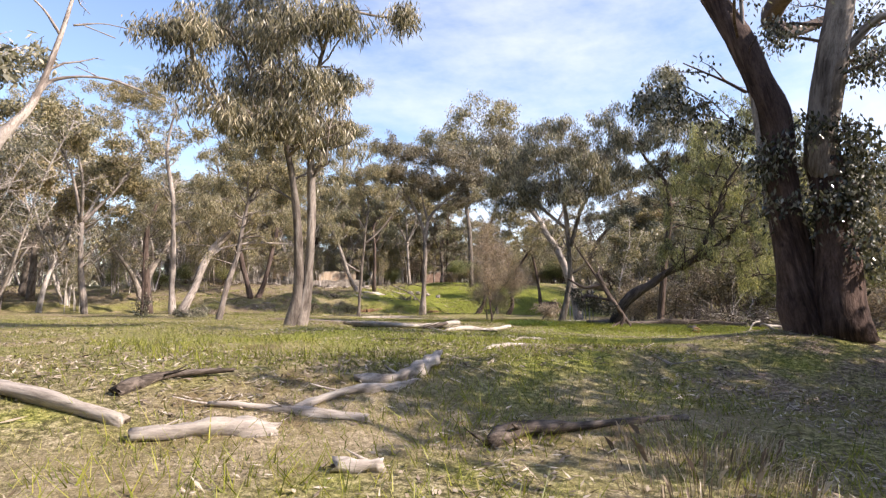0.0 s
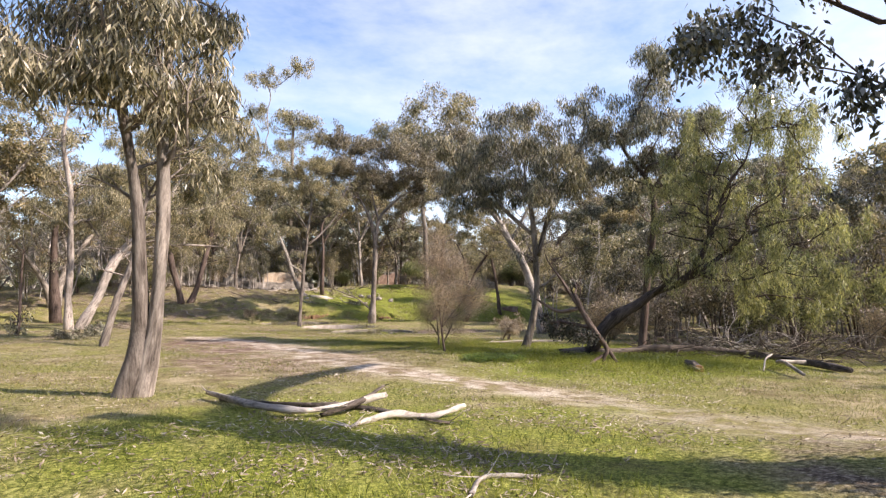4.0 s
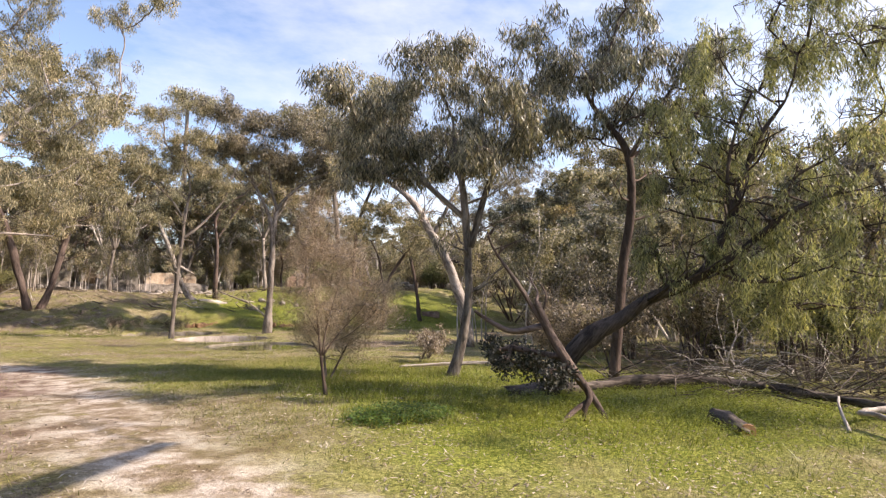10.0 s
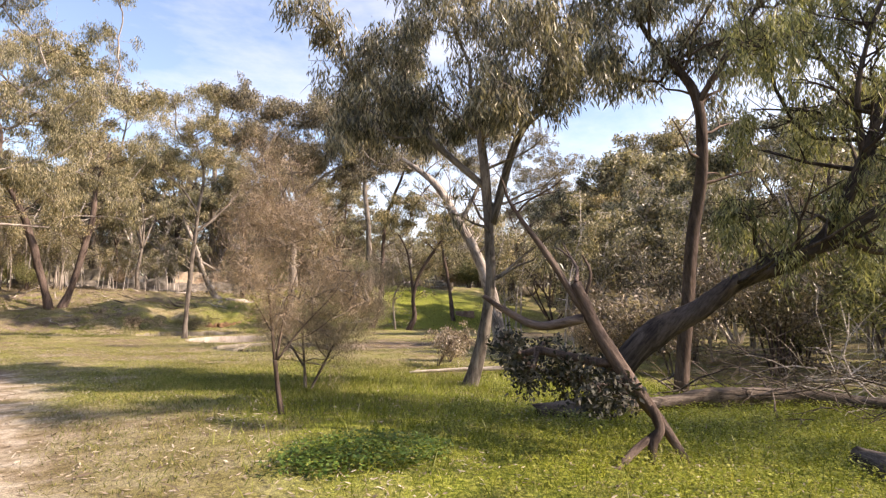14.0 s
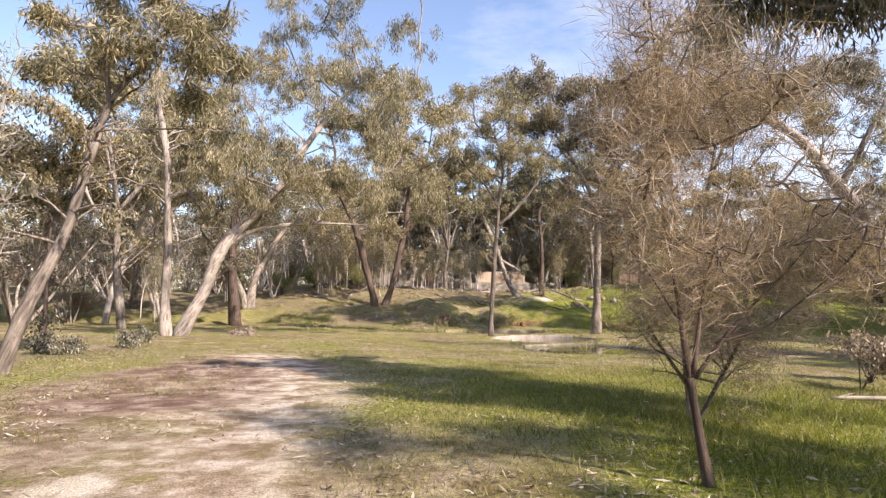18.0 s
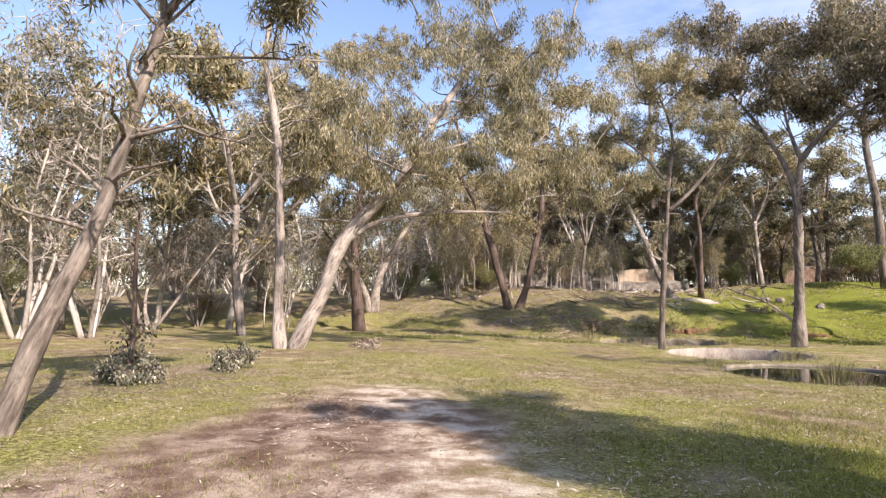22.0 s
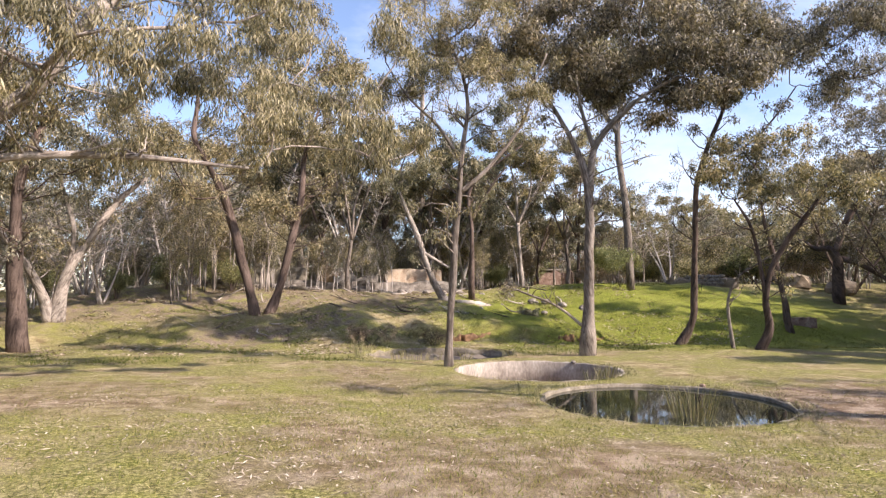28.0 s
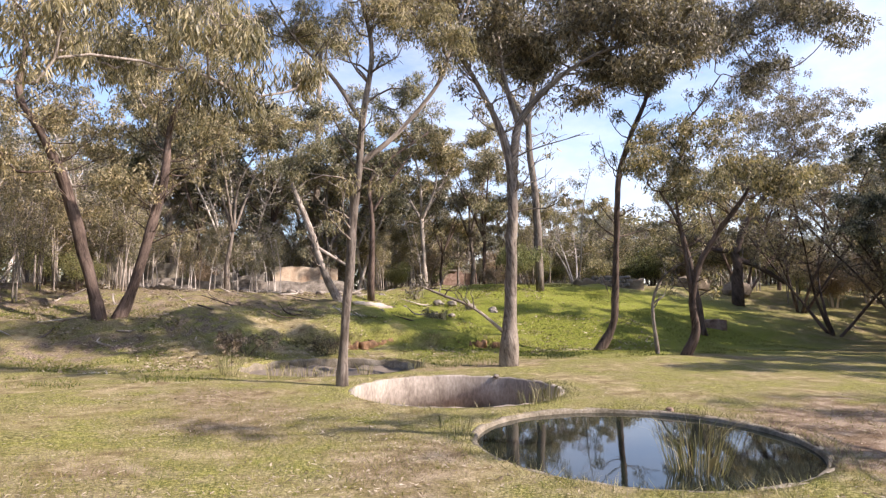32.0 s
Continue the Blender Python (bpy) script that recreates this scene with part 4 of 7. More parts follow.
      [(-1.65, 0.58, 3.16, 0.13), (-0.16, 0.05, 2.21, 0.08)]],
     [(-2.9, 1, 8, 0.9), (-1.7, 0.6, 8.6, 0.9), (-3.8, 1.3, 7.3, 0.9)]),
    ('back_gum', (5.58, 36.01, 2.13),
     [[(0, 0, -0.15, 0.263), (0.06, -0.02, 4.43, 0.17), (-0.1, 0.04, 6.89, 0.14), (0.88, -0.34, 8.32, 0.1), (3.19, -1.25, 10.14, 0.07)],
      [(0.06, -0.02, 5.13, 0.1), (1.2, -0.47, 7.26, 0.09), (2.19, -0.86, 8.69, 0.05)]],
     [(1.9, -0.7, 12.7, 1.2), (3.2, -1.3, 11.6, 1.2), (0.9, -0.3, 11.6, 1), (-0.4, 0.2, 12.3, 1)]),
    ('spreading_far_gum', (29.95, 29.4, 1.61),
     [[(-0.01, 0.01, -0.15, 0.475), (-0.05, 0.06, 3.43, 0.34), (-0.72, 1.01, 3.87, 0.19), (-1.51, 2.12, 4.73, 0.11)],
      [(-0.05, 0.07, 3.23, 0.23), (0.79, -1.1, 2.61, 0.19), (1.66, -2.33, 1.45, 0.15)],
      [(-0.05, 0.06, 3.43, 0.27), (0.51, -0.71, 6.07, 0.23), (1.5, -2.1, 8.21, 0.15), (2.29, -3.2, 10.32, 0.11)]],
     [(0.8, -1.2, 11.4, 1.9), (2, -2.8, 11.9, 2.3), (3, -4.2, 10.2, 2.3), (0.1, -0.2, 13.2, 1.7), (1.7, -2.4, 14.7, 2.3), (2.9, -4.1, 13.5, 2.3), (0.4, -0.6, 9.2, 1.7), (2.2, -3.1, 7.7, 1.9), (1, -1.4, 15.7, 1.7)]),
    ('olive_gum', (-1.95, -5.9, 0.42),
     [[(-0.04, 0.03, -0.14, 0.19), (0.18, -0.14, 0.9, 0.12), (0.29, -0.23, 1.94, 0.11), (0.28, -0.22, 2.87, 0.11), (0.23, -0.17, 3.92, 0.1), (0.15, -0.12, 4.76, 0.08), (0.01, -0.01, 5.71, 0.05)],
      [(0.33, -0.26, 3.04, 0.1), (0.67, -0.51, 4.53, 0.08), (0.95, -0.73, 5.15, 0.06), (1.23, -0.95, 6.14, 0.04)],
      [(0.23, -0.17, 3.74, 0.08), (-0.54, 0.42, 4.62, 0.07), (-0.91, 0.7, 5.32, 0.05), (-1.29, 1, 6.02, 0.02)]],
     [(-1.8, 1.42, 5.89, 0.66), (-1.33, 1.04, 6.46, 0.66), (-0.95, 0.66, 5.7, 0.66), (-1.61, 1.23, 4.94, 0.47), (-0.85, 0.66, 4.94, 0.66), (-0.19, 0.19, 6.65, 0.76), (0, -0, 5.51, 0.76), (0.66, -0.47, 7.22, 0.76), (0.85, -0.66, 6.08, 0.76), (1.52, -1.14, 6.74, 0.66), (1.23, -0.95, 5.42, 0.57), (0.47, -0.38, 5.03, 0.47), (1.71, -1.33, 5.79, 0.47), (-0.57, 0.47, 7.5, 0.66), (1.42, -1.14, 7.79, 0.66), (-1.14, 0.85, 7.22, 0.47), (1.9, -1.52, 7.41, 0.47), (-2.18, 1.71, 6.65, 0.38), (-0, 0, 7.79, 0.66)]),
    ('pale_leaning_gum', (4.8, 4.0, 0.1),
     [[(1.48, -1.08, -0.15, 0.312), (1.17, -0.85, 2, 0.25), (0.69, -0.5, 3.68, 0.23), (0.02, -0.01, 5.18, 0.21), (-0.66, 0.48, 6.5, 0.15), (-1.71, 1.25, 7.52, 0.08)],
      [(0.19, -0.14, 4.86, 0.13), (0.71, -0.52, 6.24, 0.08), (1.14, -0.83, 7.31, 0.04)]],
     [(-2.1, 1.5, 8.3, 0.9), (-1, 0.7, 7.8, 0.8), (-3, 2.2, 7.9, 0.8), (-0.3, 0.2, 8.2, 0.8)]),
    ('middle_gum', (0.5, -9.0, 0.45),
     [[(-0.18, 0.27, -0.15, 0.16), (-0.05, 0.07, 2.4, 0.115), (0.06, -0.1, 3.75, 0.11), (0.04, -0.05, 5.1, 0.1), (-0.4, 0.5, 6.2, 0.06), (-0.6, 0.75, 6.9, 0.04)],
      [(0.05, -0.08, 4.95, 0.075), (0.45, -0.6, 6.0, 0.055), (0.75, -1.0, 6.8, 0.035)]],
     [(0.1, -0.1, 8.6, 0.6), (-0.1, 0.2, 7.7, 0.65), (0.3, -0.4, 7.2, 0.7), (-0.4, 0.5, 6.6, 0.6), (0.7, -0.9, 6.3, 0.6), (-0.7, 0.9, 5.9, 0.5), (0.1, -0.2, 6.0, 0.6), (0.1, -0.2, 9.1, 0.45), (0.9, -1.2, 7.0, 0.5), (-0.8, 1.0, 7.0, 0.5)]),
    ('twin_shaggy_gum', (-13.92, -13.08, 0.95),
     [[(-0.05, 0.01, -0.15, 0.188), (0.09, -0.02, 0.76, 0.12), (0.05, -0.01, 1.96, 0.09), (-0.09, 0.02, 2.96, 0.08), (-0.26, 0.05, 3.87, 0.06), (-0.39, 0.08, 4.79, 0.04)],
      [(0.11, -0.02, -0.15, 0.188), (0.26, -0.05, 0.96, 0.11), (0.31, -0.06, 1.97, 0.1), (0.27, -0.05, 2.99, 0.09), (0.28, -0.06, 4.02, 0.07), (0.37, -0.07, 4.98, 0.05), (0.56, -0.11, 5.75, 0.04), (0.9, -0.18, 6.45, 0.03)]],
     [(-1.9, 0.4, 5.4, 0.4), (-1.3, 0.3, 5.6, 0.5), (-0.7, 0.1, 5.4, 0.6), (-1.8, 0.4, 4.7, 0.4), (-1, 0.2, 4.6, 0.6), (-0.3, 0.1, 4.7, 0.6), (0.5, -0.1, 4.8, 0.4), (0.8, -0.2, 4.2, 0.3), (0.1, -0, 4, 0.4), (-0.6, 0.1, 3.8, 0.4), (-1.3, 0.3, 4, 0.4), (-2.4, 0.5, 5.5, 0.3), (0.7, -0.1, 5.1, 0.3), (-0.4, 0.1, 5.8, 0.6), (0.3, -0.1, 5.8, 0.5), (2, -0.4, 6.2, 0.2), (1, -0.2, 6, 0.3), (-0.9, 0.2, 6.5, 0.7), (0, -0, 6.7, 0.7)]),
    ('dead_white_gum', (-19.08, -14.69, 0.97),
     [[(0, 0, -0.15, 0.138), (0.35, 0.1, 1.47, 0.1), (0.7, 0.19, 2.6, 0.09), (1.1, 0.3, 3.33, 0.06), (1.36, 0.37, 4.34, 0.04), (1.49, 0.41, 4.99, 0.03), (1.62, 0.44, 5.58, 0.02)],
      [(1.13, 0.31, 3.42, 0.03), (1.35, 0.37, 3.73, 0.03), (1.99, 0.54, 3.9, 0.02), (2.79, 0.77, 3.75, 0.01)],
      [(1.38, 0.38, 4.39, 0.03), (1.17, 0.32, 4.71, 0.02), (0.97, 0.27, 4.89, 0.01)],
      [(1.52, 0.42, 4.61, 0.02), (1.88, 0.51, 4.75, 0.01), (2.26, 0.62, 4.79, 0.01)],
      [(1.59, 0.44, 4.66, 0.01), (2.07, 0.57, 4.58, 0.01)]],
     []),
    ('dark_gum', (-16.31, 25.15, 0.18),
     [[(0, 0, -0.15, 0.425), (-0.27, 0, 3.18, 0.3), (-0.25, 0, 6.61, 0.21), (0.74, -0, 9.29, 0.13)]],
     [(1.1, -0, 9.8, 1.7), (2.4, -0, 7.6, 1.7), (0.8, -0, 6.7, 1.7), (2.7, -0, 9.9, 1.5), (-0.1, 0, 11, 1.3)]),
    ('old_gum_left', (-25.61, 34.62, 1.43),
     [[(-0, 0, -0.15, 0.525), (0.57, 0.09, 4.01, 0.37), (2.38, 0.37, 7.51, 0.33), (3.89, 0.61, 10.65, 0.19)],
      [(1.65, 0.26, 5.99, 0.19), (-0.72, -0.11, 7.24, 0.19), (-3.3, -0.51, 7.92, 0.09)]],
     [(2.5, 0.4, 13.5, 2.8), (0.2, 0, 12.6, 2.8), (4.1, 0.6, 15.3, 2.3), (1.2, 0.2, 16.2, 2.3), (-1.1, -0.2, 15.3, 2.1), (4.7, 0.7, 11.8, 1.9), (-1.2, -0.2, 10.5, 1.9), (7.1, 1.1, 17.9, 2.1), (10, 1.6, 17.4, 2.1), (8.9, 1.4, 19.4, 1.9), (5.3, 0.8, 18.6, 1.6)]),
    ('big_gum', (-9.1, -19.85, 1.11),
     [[(0.04, -0.07, -0.15, 0.4), (-0.02, 0.04, 0.8, 0.3), (-0.08, 0.13, 1.82, 0.25), (-0.11, 0.18, 2.79, 0.25), (-0.3, 0.49, 3.78, 0.22), (-0.51, 0.82, 4.77, 0.2)],
      [(0.22, -0.36, -0.15, 0.463), (0.19, -0.31, 1.27, 0.28), (0.16, -0.25, 2.1, 0.246)],
      [(0.22, -0.35, 3.19, 0.08), (0.45, -0.72, 3.74, 0.06), (0.62, -1, 3.8, 0.04)],
      [(0.34, -0.55, 4.4, 0.2), (1.5, 0.8, 5.3, 0.24), (3.0, 2.2, 5.6, 0.22), (5.1, 3.0, 6.2, 0.18), (6.9, 3.1, 7.0, 0.12)],
      [(-0.12, 0.3, 2.45, 0.02), (-0.26, 0.65, 2.77, 0.01), (-0.43, 1.1, 3.01, 0.01), (-0.63, 1.59, 3.37, 0.01)],
      [(-0.26, 0.65, 2.77, 0.01), (-0.38, 0.95, 3.17, 0.01), (-0.52, 1.33, 3.51, 0.01)],
      [(-0.12, 0.07, -0.12, 0.060), (-0.13, 0.09, 0.55, 0.055), (-0.18, 0.17, 1.16, 0.050), (-0.23, 0.25, 1.78, 0.048), (-0.27, 0.30, 2.42, 0.045), (-0.33, 0.39, 3.74, 0.040), (-0.35, 0.42, 4.61, 0.035)],
      [(0.17, -0.27, 1.85, 0.25), (0.15, -0.23, 2.35, 0.245), (0.22, -0.36, 3.26, 0.22), (0.3, -0.49, 4.1, 0.21), (0.34, -0.55, 4.52, 0.18)]],
     [(-0, 0, 4, 0.2), (0.5, -0.7, 3.4, 0.3), (0.5, -0.8, 3.8, 0.4), (-0.5, 0.8, 5.7, 0.6), (0.2, -0.3, 5.4, 0.8), (0.7, -1.1, 4.5, 0.8), (-0.2, 0.3, 4.8, 0.4), (-0.1, 0.1, 2.3, 0.2), (0.1, -0.2, 2, 0.3), (0.2, -0.4, 2, 0.2), (-0.2, 0.3, 2.1, 0.1), (0.3, -0.4, 1.5, 0.2), (0, -0, 1.3, 0.2), (0.4, -0.6, 1.7, 0.2), (0.2, -0.2, 1.6, 0.2), (0.3, -0.5, 2.5, 0.2), (0.4, -0.6, 2.2, 0.2), (0.2, -0.3, 1.1, 0.2), (0.3, -0.5, 0.9, 0.2), (0.1, -0.2, 2.6, 0.1), (0.4, -0.6, 1.1, 0.2), (-0.1, 0.2, 1.6, 0.1), (-0.6, 1.4, 3.4, 0.1), (-0.7, 1.9, 3.4, 0.1), (-0.4, 1, 3.1, 0.1), (-0.7, 1.7, 3.5, 0.1), (-0.3, 0.7, 2.7, 0.1), (-0.5, 1.3, 3.1, 0.1)]),
    ('pepper', (-2.0, -10.3, 0.51),
     [[(-0.64, 0.92, -0.15, 0.213), (-0.38, 0.55, 0.71, 0.21), (-0.15, 0.22, 1.12, 0.2), (0.14, -0.2, 1.41, 0.16), (0.41, -0.59, 1.77, 0.13), (0.75, -1.08, 2, 0.1), (0.97, -1.39, 2.39, 0.09), (1.17, -1.67, 3.16, 0.08), (1.28, -1.84, 3.78, 0.06), (1.44, -2.06, 4.48, 0.05), (1.67, -2.4, 5.08, 0.03)],
      [(0.8, -1.14, 2.04, 0.07), (1.22, -1.75, 2.54, 0.06), (1.63, -2.33, 3.13, 0.06), (1.94, -2.79, 3.41, 0.04), (2.28, -3.27, 3.54, 0.02)],
      [(1.17, -1.67, 3.12, 0.05), (1.16, -1.66, 3.95, 0.04), (1.26, -1.8, 4.74, 0.03), (1.39, -2, 5.28, 0.02)],
      [(1.63, -2.33, 3.13, 0.04), (1.72, -2.47, 3.74, 0.03), (2.04, -2.92, 4.09, 0.02)],
      [(0.97, -1.39, 2.31, 0.05), (1.21, -1.73, 2.08, 0.04), (1.6, -2.3, 2.07, 0.03), (1.99, -2.86, 2.29, 0.02)]],
     [(1, -1.4, 5.3, 0.7), (1.6, -2.2, 5.5, 0.8), (2.2, -3, 5.6, 0.7), (1.3, -1.8, 4.2, 0.8), (2, -2.7, 4.3, 0.8), (2.5, -3.4, 4.7, 0.7), (0.8, -1.1, 3.7, 0.6), (1.6, -2.1, 2.9, 0.7), (2.3, -3.1, 2.9, 0.8), (2.7, -3.7, 3.5, 0.7), (1.8, -2.4, 1.6, 0.4), (2.4, -3.3, 1.6, 0.5), (0.6, -0.8, 4.5, 0.5), (2.7, -3.7, 2.3, 0.6), (1.1, -1.6, 2.5, 0.6), (1.9, -2.7, 2.4, 0.7), (1.1, -1.5, 6.2, 0.4), (1.8, -2.5, 6.3, 0.4), (0.5, -0.7, 2.7, 0.4), (2.8, -1.7, 7, 0.9), (1.7, -1.2, 6, 0.8), (2.2, -2.2, 6, 0.8), (1.2, -0.8, 5.2, 0.7), (3.4, -2.4, 6.4, 0.9)]),
    ('fallen_limb', (-4.07, -10.87, 0.56),
     [[(0.45, -0.62, -0.12, 0.035), (0.34, -0.42, 0.25, 0.05), (0.23, -0.27, 0.51, 0.075), (0.07, -0.08, 0.87, 0.09), (-0.07, 0.08, 1.24, 0.07), (-0.18, 0.21, 1.65, 0.06)],
      [(-0.42, -0.38, -0.05, 0.03), (-0.08, -0.36, 0.12, 0.045), (0.28, -0.36, 0.24, 0.045)],
      [(0.25, -0.3, 0.5, 0.055), (0.22, -0.42, 0.3, 0.05), (0.14, -0.4, 0.16, 0.05), (0.1, -0.42, -0.05, 0.04)],
      [(-0.14, 0.16, 1.3, 0.06), (-0.42, 0.48, 1.22, 0.05), (-0.63, 0.73, 1.36, 0.04), (-0.8, 0.91, 1.52, 0.03)],
      [(-0.07, 0.08, 1.27, 0.05), (-0.19, 0.22, 1.49, 0.04), (-0.34, 0.39, 1.87, 0.04), (-0.6, 0.68, 2.45, 0.02), (-0.66, 0.76, 2.72, 0.01)],
      [(-0.13, 0.15, 1.49, 0.02), (-0.09, 0.1, 1.74, 0.02), (-0.14, 0.16, 1.93, 0.01)]],
     [(-0.6, 0.7, 0.9, 0.1), (-0.5, 0.5, 0.8, 0.1), (-0.3, 0.4, 0.7, 0.1), (-0.2, 0.2, 0.7, 0.1), (-0.1, 0.1, 0.7, 0.1), (-0.4, 0.5, 1, 0.1), (-0.3, 0.3, 0.9, 0.1), (0, -0, 0.8, 0.1), (-0.6, 0.7, 1.1, 0.1), (-0.1, 0.2, 0.9, 0.1), (0.1, -0.1, 0.7, 0.1)]),
    ('broombush', (-6.15, -7.73, 0.66),
     [[(-0, 0, -0.15, 0.088), (-0.07, 0.03, 0.3, 0.06), (-0.11, 0.04, 0.65, 0.05)],
      [(-0.11, 0.04, 0.62, 0.04), (-0.17, 0.07, 1.22, 0.03), (-0.25, 0.1, 1.93, 0.015), (-0.24, 0.09, 2.5, 0.012), (-0.28, 0.1, 3.1, 0.01)],
      [(-0.1, 0.04, 0.65, 0.04), (-0.01, 0.01, 1.22, 0.02), (0.13, -0.05, 1.79, 0.01), (0.18, -0.07, 2.23, 0.01)],
      [(-0.09, 0.03, 0.65, 0.03), (0.15, -0.06, 1, 0.02), (0.46, -0.18, 1.36, 0.01), (0.72, -0.28, 1.73, 0.01)],
      [(-0.13, 0.05, 0.94, 0.02), (-0.36, 0.14, 1.36, 0.01), (-0.54, 0.21, 1.57, 0.01)],
      [(0.03, -0.01, 0.86, 0.02), (0.34, -0.13, 1, 0.01), (0.79, -0.31, 1.43, 0.01)]],
     [(-0.2, 0.1, 2.4, 0.3), (-0, 0, 2, 0.3), (-0.4, 0.1, 1.9, 0.2), (0.3, -0.1, 1.4, 0.3), (0.6, -0.2, 1.5, 0.3), (-0, 0, 1.4, 0.3), (0.9, -0.3, 1.7, 0.2), (-0.2, 0.1, 1.5, 0.2), (-0.2, 0.1, 2.8, 0.28), (-0.3, 0.1, 3.15, 0.22), (-0.15, 0.05, 2.6, 0.3), (0.5, -0.2, 1.9, 0.24), (0.75, -0.25, 1.45, 0.24), (-0.45, 0.2, 2.5, 0.26), (0.1, 0.1, 2.5, 0.28), (0.25, -0.2, 2.2, 0.26), (-0.4, 0.3, 1.7, 0.26), (0.0, -0.1, 3.0, 0.24)]),
    ('broombush2', (-4.9, -5.27, 0.55),
     [[(0, -0, -0.15, 0.05), (-0.04, 0.02, 0.44, 0.03), (-0.09, 0.04, 1.14, 0.02)],
      [(0, -0, -0.15, 0.037), (0.36, -0.14, 0.61, 0.03), (0.6, -0.23, 1.13, 0.01)],
      [(-0.04, 0.02, 0.36, 0.03), (-0.29, 0.11, 0.79, 0.02), (-0.45, 0.18, 1.14, 0.01)]],
     [(-0.2, 0.1, 1.1, 0.3), (0.3, -0.1, 1.2, 0.3), (0.6, -0.2, 1.4, 0.3), (0, -0, 1.5, 0.3), (0.4, -0.2, 1.7, 0.32), (0.9, -0.5, 1.6, 0.3), (1.1, -0.7, 1.9, 0.26), (0.7, -0.5, 1.1, 0.26), (0.2, 0.0, 2.0, 0.28)]),
    ('thin_sapling', (-16.46, 5.24, 0.6),
     [[(-0.18, -0.1, -0.15, 0.062), (-0.14, -0.08, 0.96, 0.05), (-0.15, -0.09, 2.37, 0.04), (-0.12, -0.07, 3.29, 0.02)],
      [(-0.13, -0.07, 0.45, 0.03), (0.13, 0.08, 0.83, 0.01)],
      [(-0.13, -0.08, 0.58, 0.03), (-0.37, -0.21, 0.96, 0.01)]],
     [(-0.3, -0.1, 0.5, 0.2), (-0, -0, 0.8, 0.2), (-0.1, -0.1, 0.2, 0.2)]),
    ('sky_gum', (6.49, 49.46, 2.75),
     [[(-0.42, 0.12, -0.15, 0.338), (-0.29, 0.08, 17.95, 0.2), (-0.02, 0, 20.4, 0.13)]],
     [(-0, 0, 21.4, 1.7), (-1.3, 0.4, 21, 1.3), (1.6, -0.4, 20.7, 1.3)]),
    ('sky_gum', (16.85, 34.41, 2.72),
     [[(0, -0, -0.15, 0.3), (-0.16, 0.09, 5.62, 0.24), (-0.53, 0.3, 11.07, 0.18), (0.26, -0.14, 15.37, 0.12)],
      [(-0.53, 0.3, 11.07, 0.18), (-2.39, 1.33, 14.74, 0.18)]],
     [(0.8, -0.4, 20, 2.4), (2.9, -1.6, 19.1, 2.1), (-1.3, 0.7, 19.1, 2.1), (-2.9, 1.6, 18.1, 2.1), (-0.3, 0.2, 16.6, 2.4), (2.4, -1.3, 16.9, 2.1), (-4.5, 2.5, 17.2, 1.5), (-2.4, 1.3, 15.4, 2.1), (3.5, -1.9, 21, 1.2)]),
    ('sky_gum', (-28.73, 18.9, 0.53),
     [[(-0.26, -0.21, -0.15, 0.438), (-0.2, -0.16, 3.75, 0.3), (0.03, 0.02, 6.57, 0.22), (0.62, 0.49, 9.29, 0.15)],
      [(-0.23, -0.18, 3.5, 0.17), (-0.94, -0.75, 6.45, 0.12), (-1.32, -1.05, 8.39, 0.07)],
      [(-0.09, -0.07, 5.28, 0.15), (1.38, 1.1, 7.56, 0.1), (2.06, 1.64, 9.31, 0.05)]],
     [(-0.9, -0.7, 13.4, 1.2), (0.7, 0.5, 13.1, 1.2), (0, 0, 11.3, 1.2), (-1.3, -1, 10.9, 1.1), (1.6, 1.3, 12, 1.1), (2.4, 1.9, 9.9, 1.1), (-0.7, -0.6, 9, 1.1), (1.1, 0.9, 9.7, 1), (-1.3, -1, 7.1, 1), (3.2, 2.5, 11.2, 1), (3.8, 3, 9.4, 0.9)]),
    ('sky_gum', (-24.82, 32.24, 1.17),
     [[(0.07, 0.03, -0.15, 0.35), (0.16, 0.07, 2.77, 0.25), (0.24, 0.11, 4.98, 0.19), (1.28, 0.59, 7.32, 0.12)],
      [(0.17, 0.08, 3.71, 0.15), (-0.9, -0.42, 6.46, 0.12), (-2.1, -0.97, 7.57, 0.06)]],
     [(-2.2, -1, 9.4, 1.4), (-0.3, -0.1, 9.4, 1.4), (1.7, 0.8, 9, 1.4), (-2.8, -1.3, 7.2, 1.2), (1.1, 0.5, 11.3, 1.2), (-0.9, -0.4, 11.9, 1.4), (3, 1.4, 10.2, 1.2)]),
]
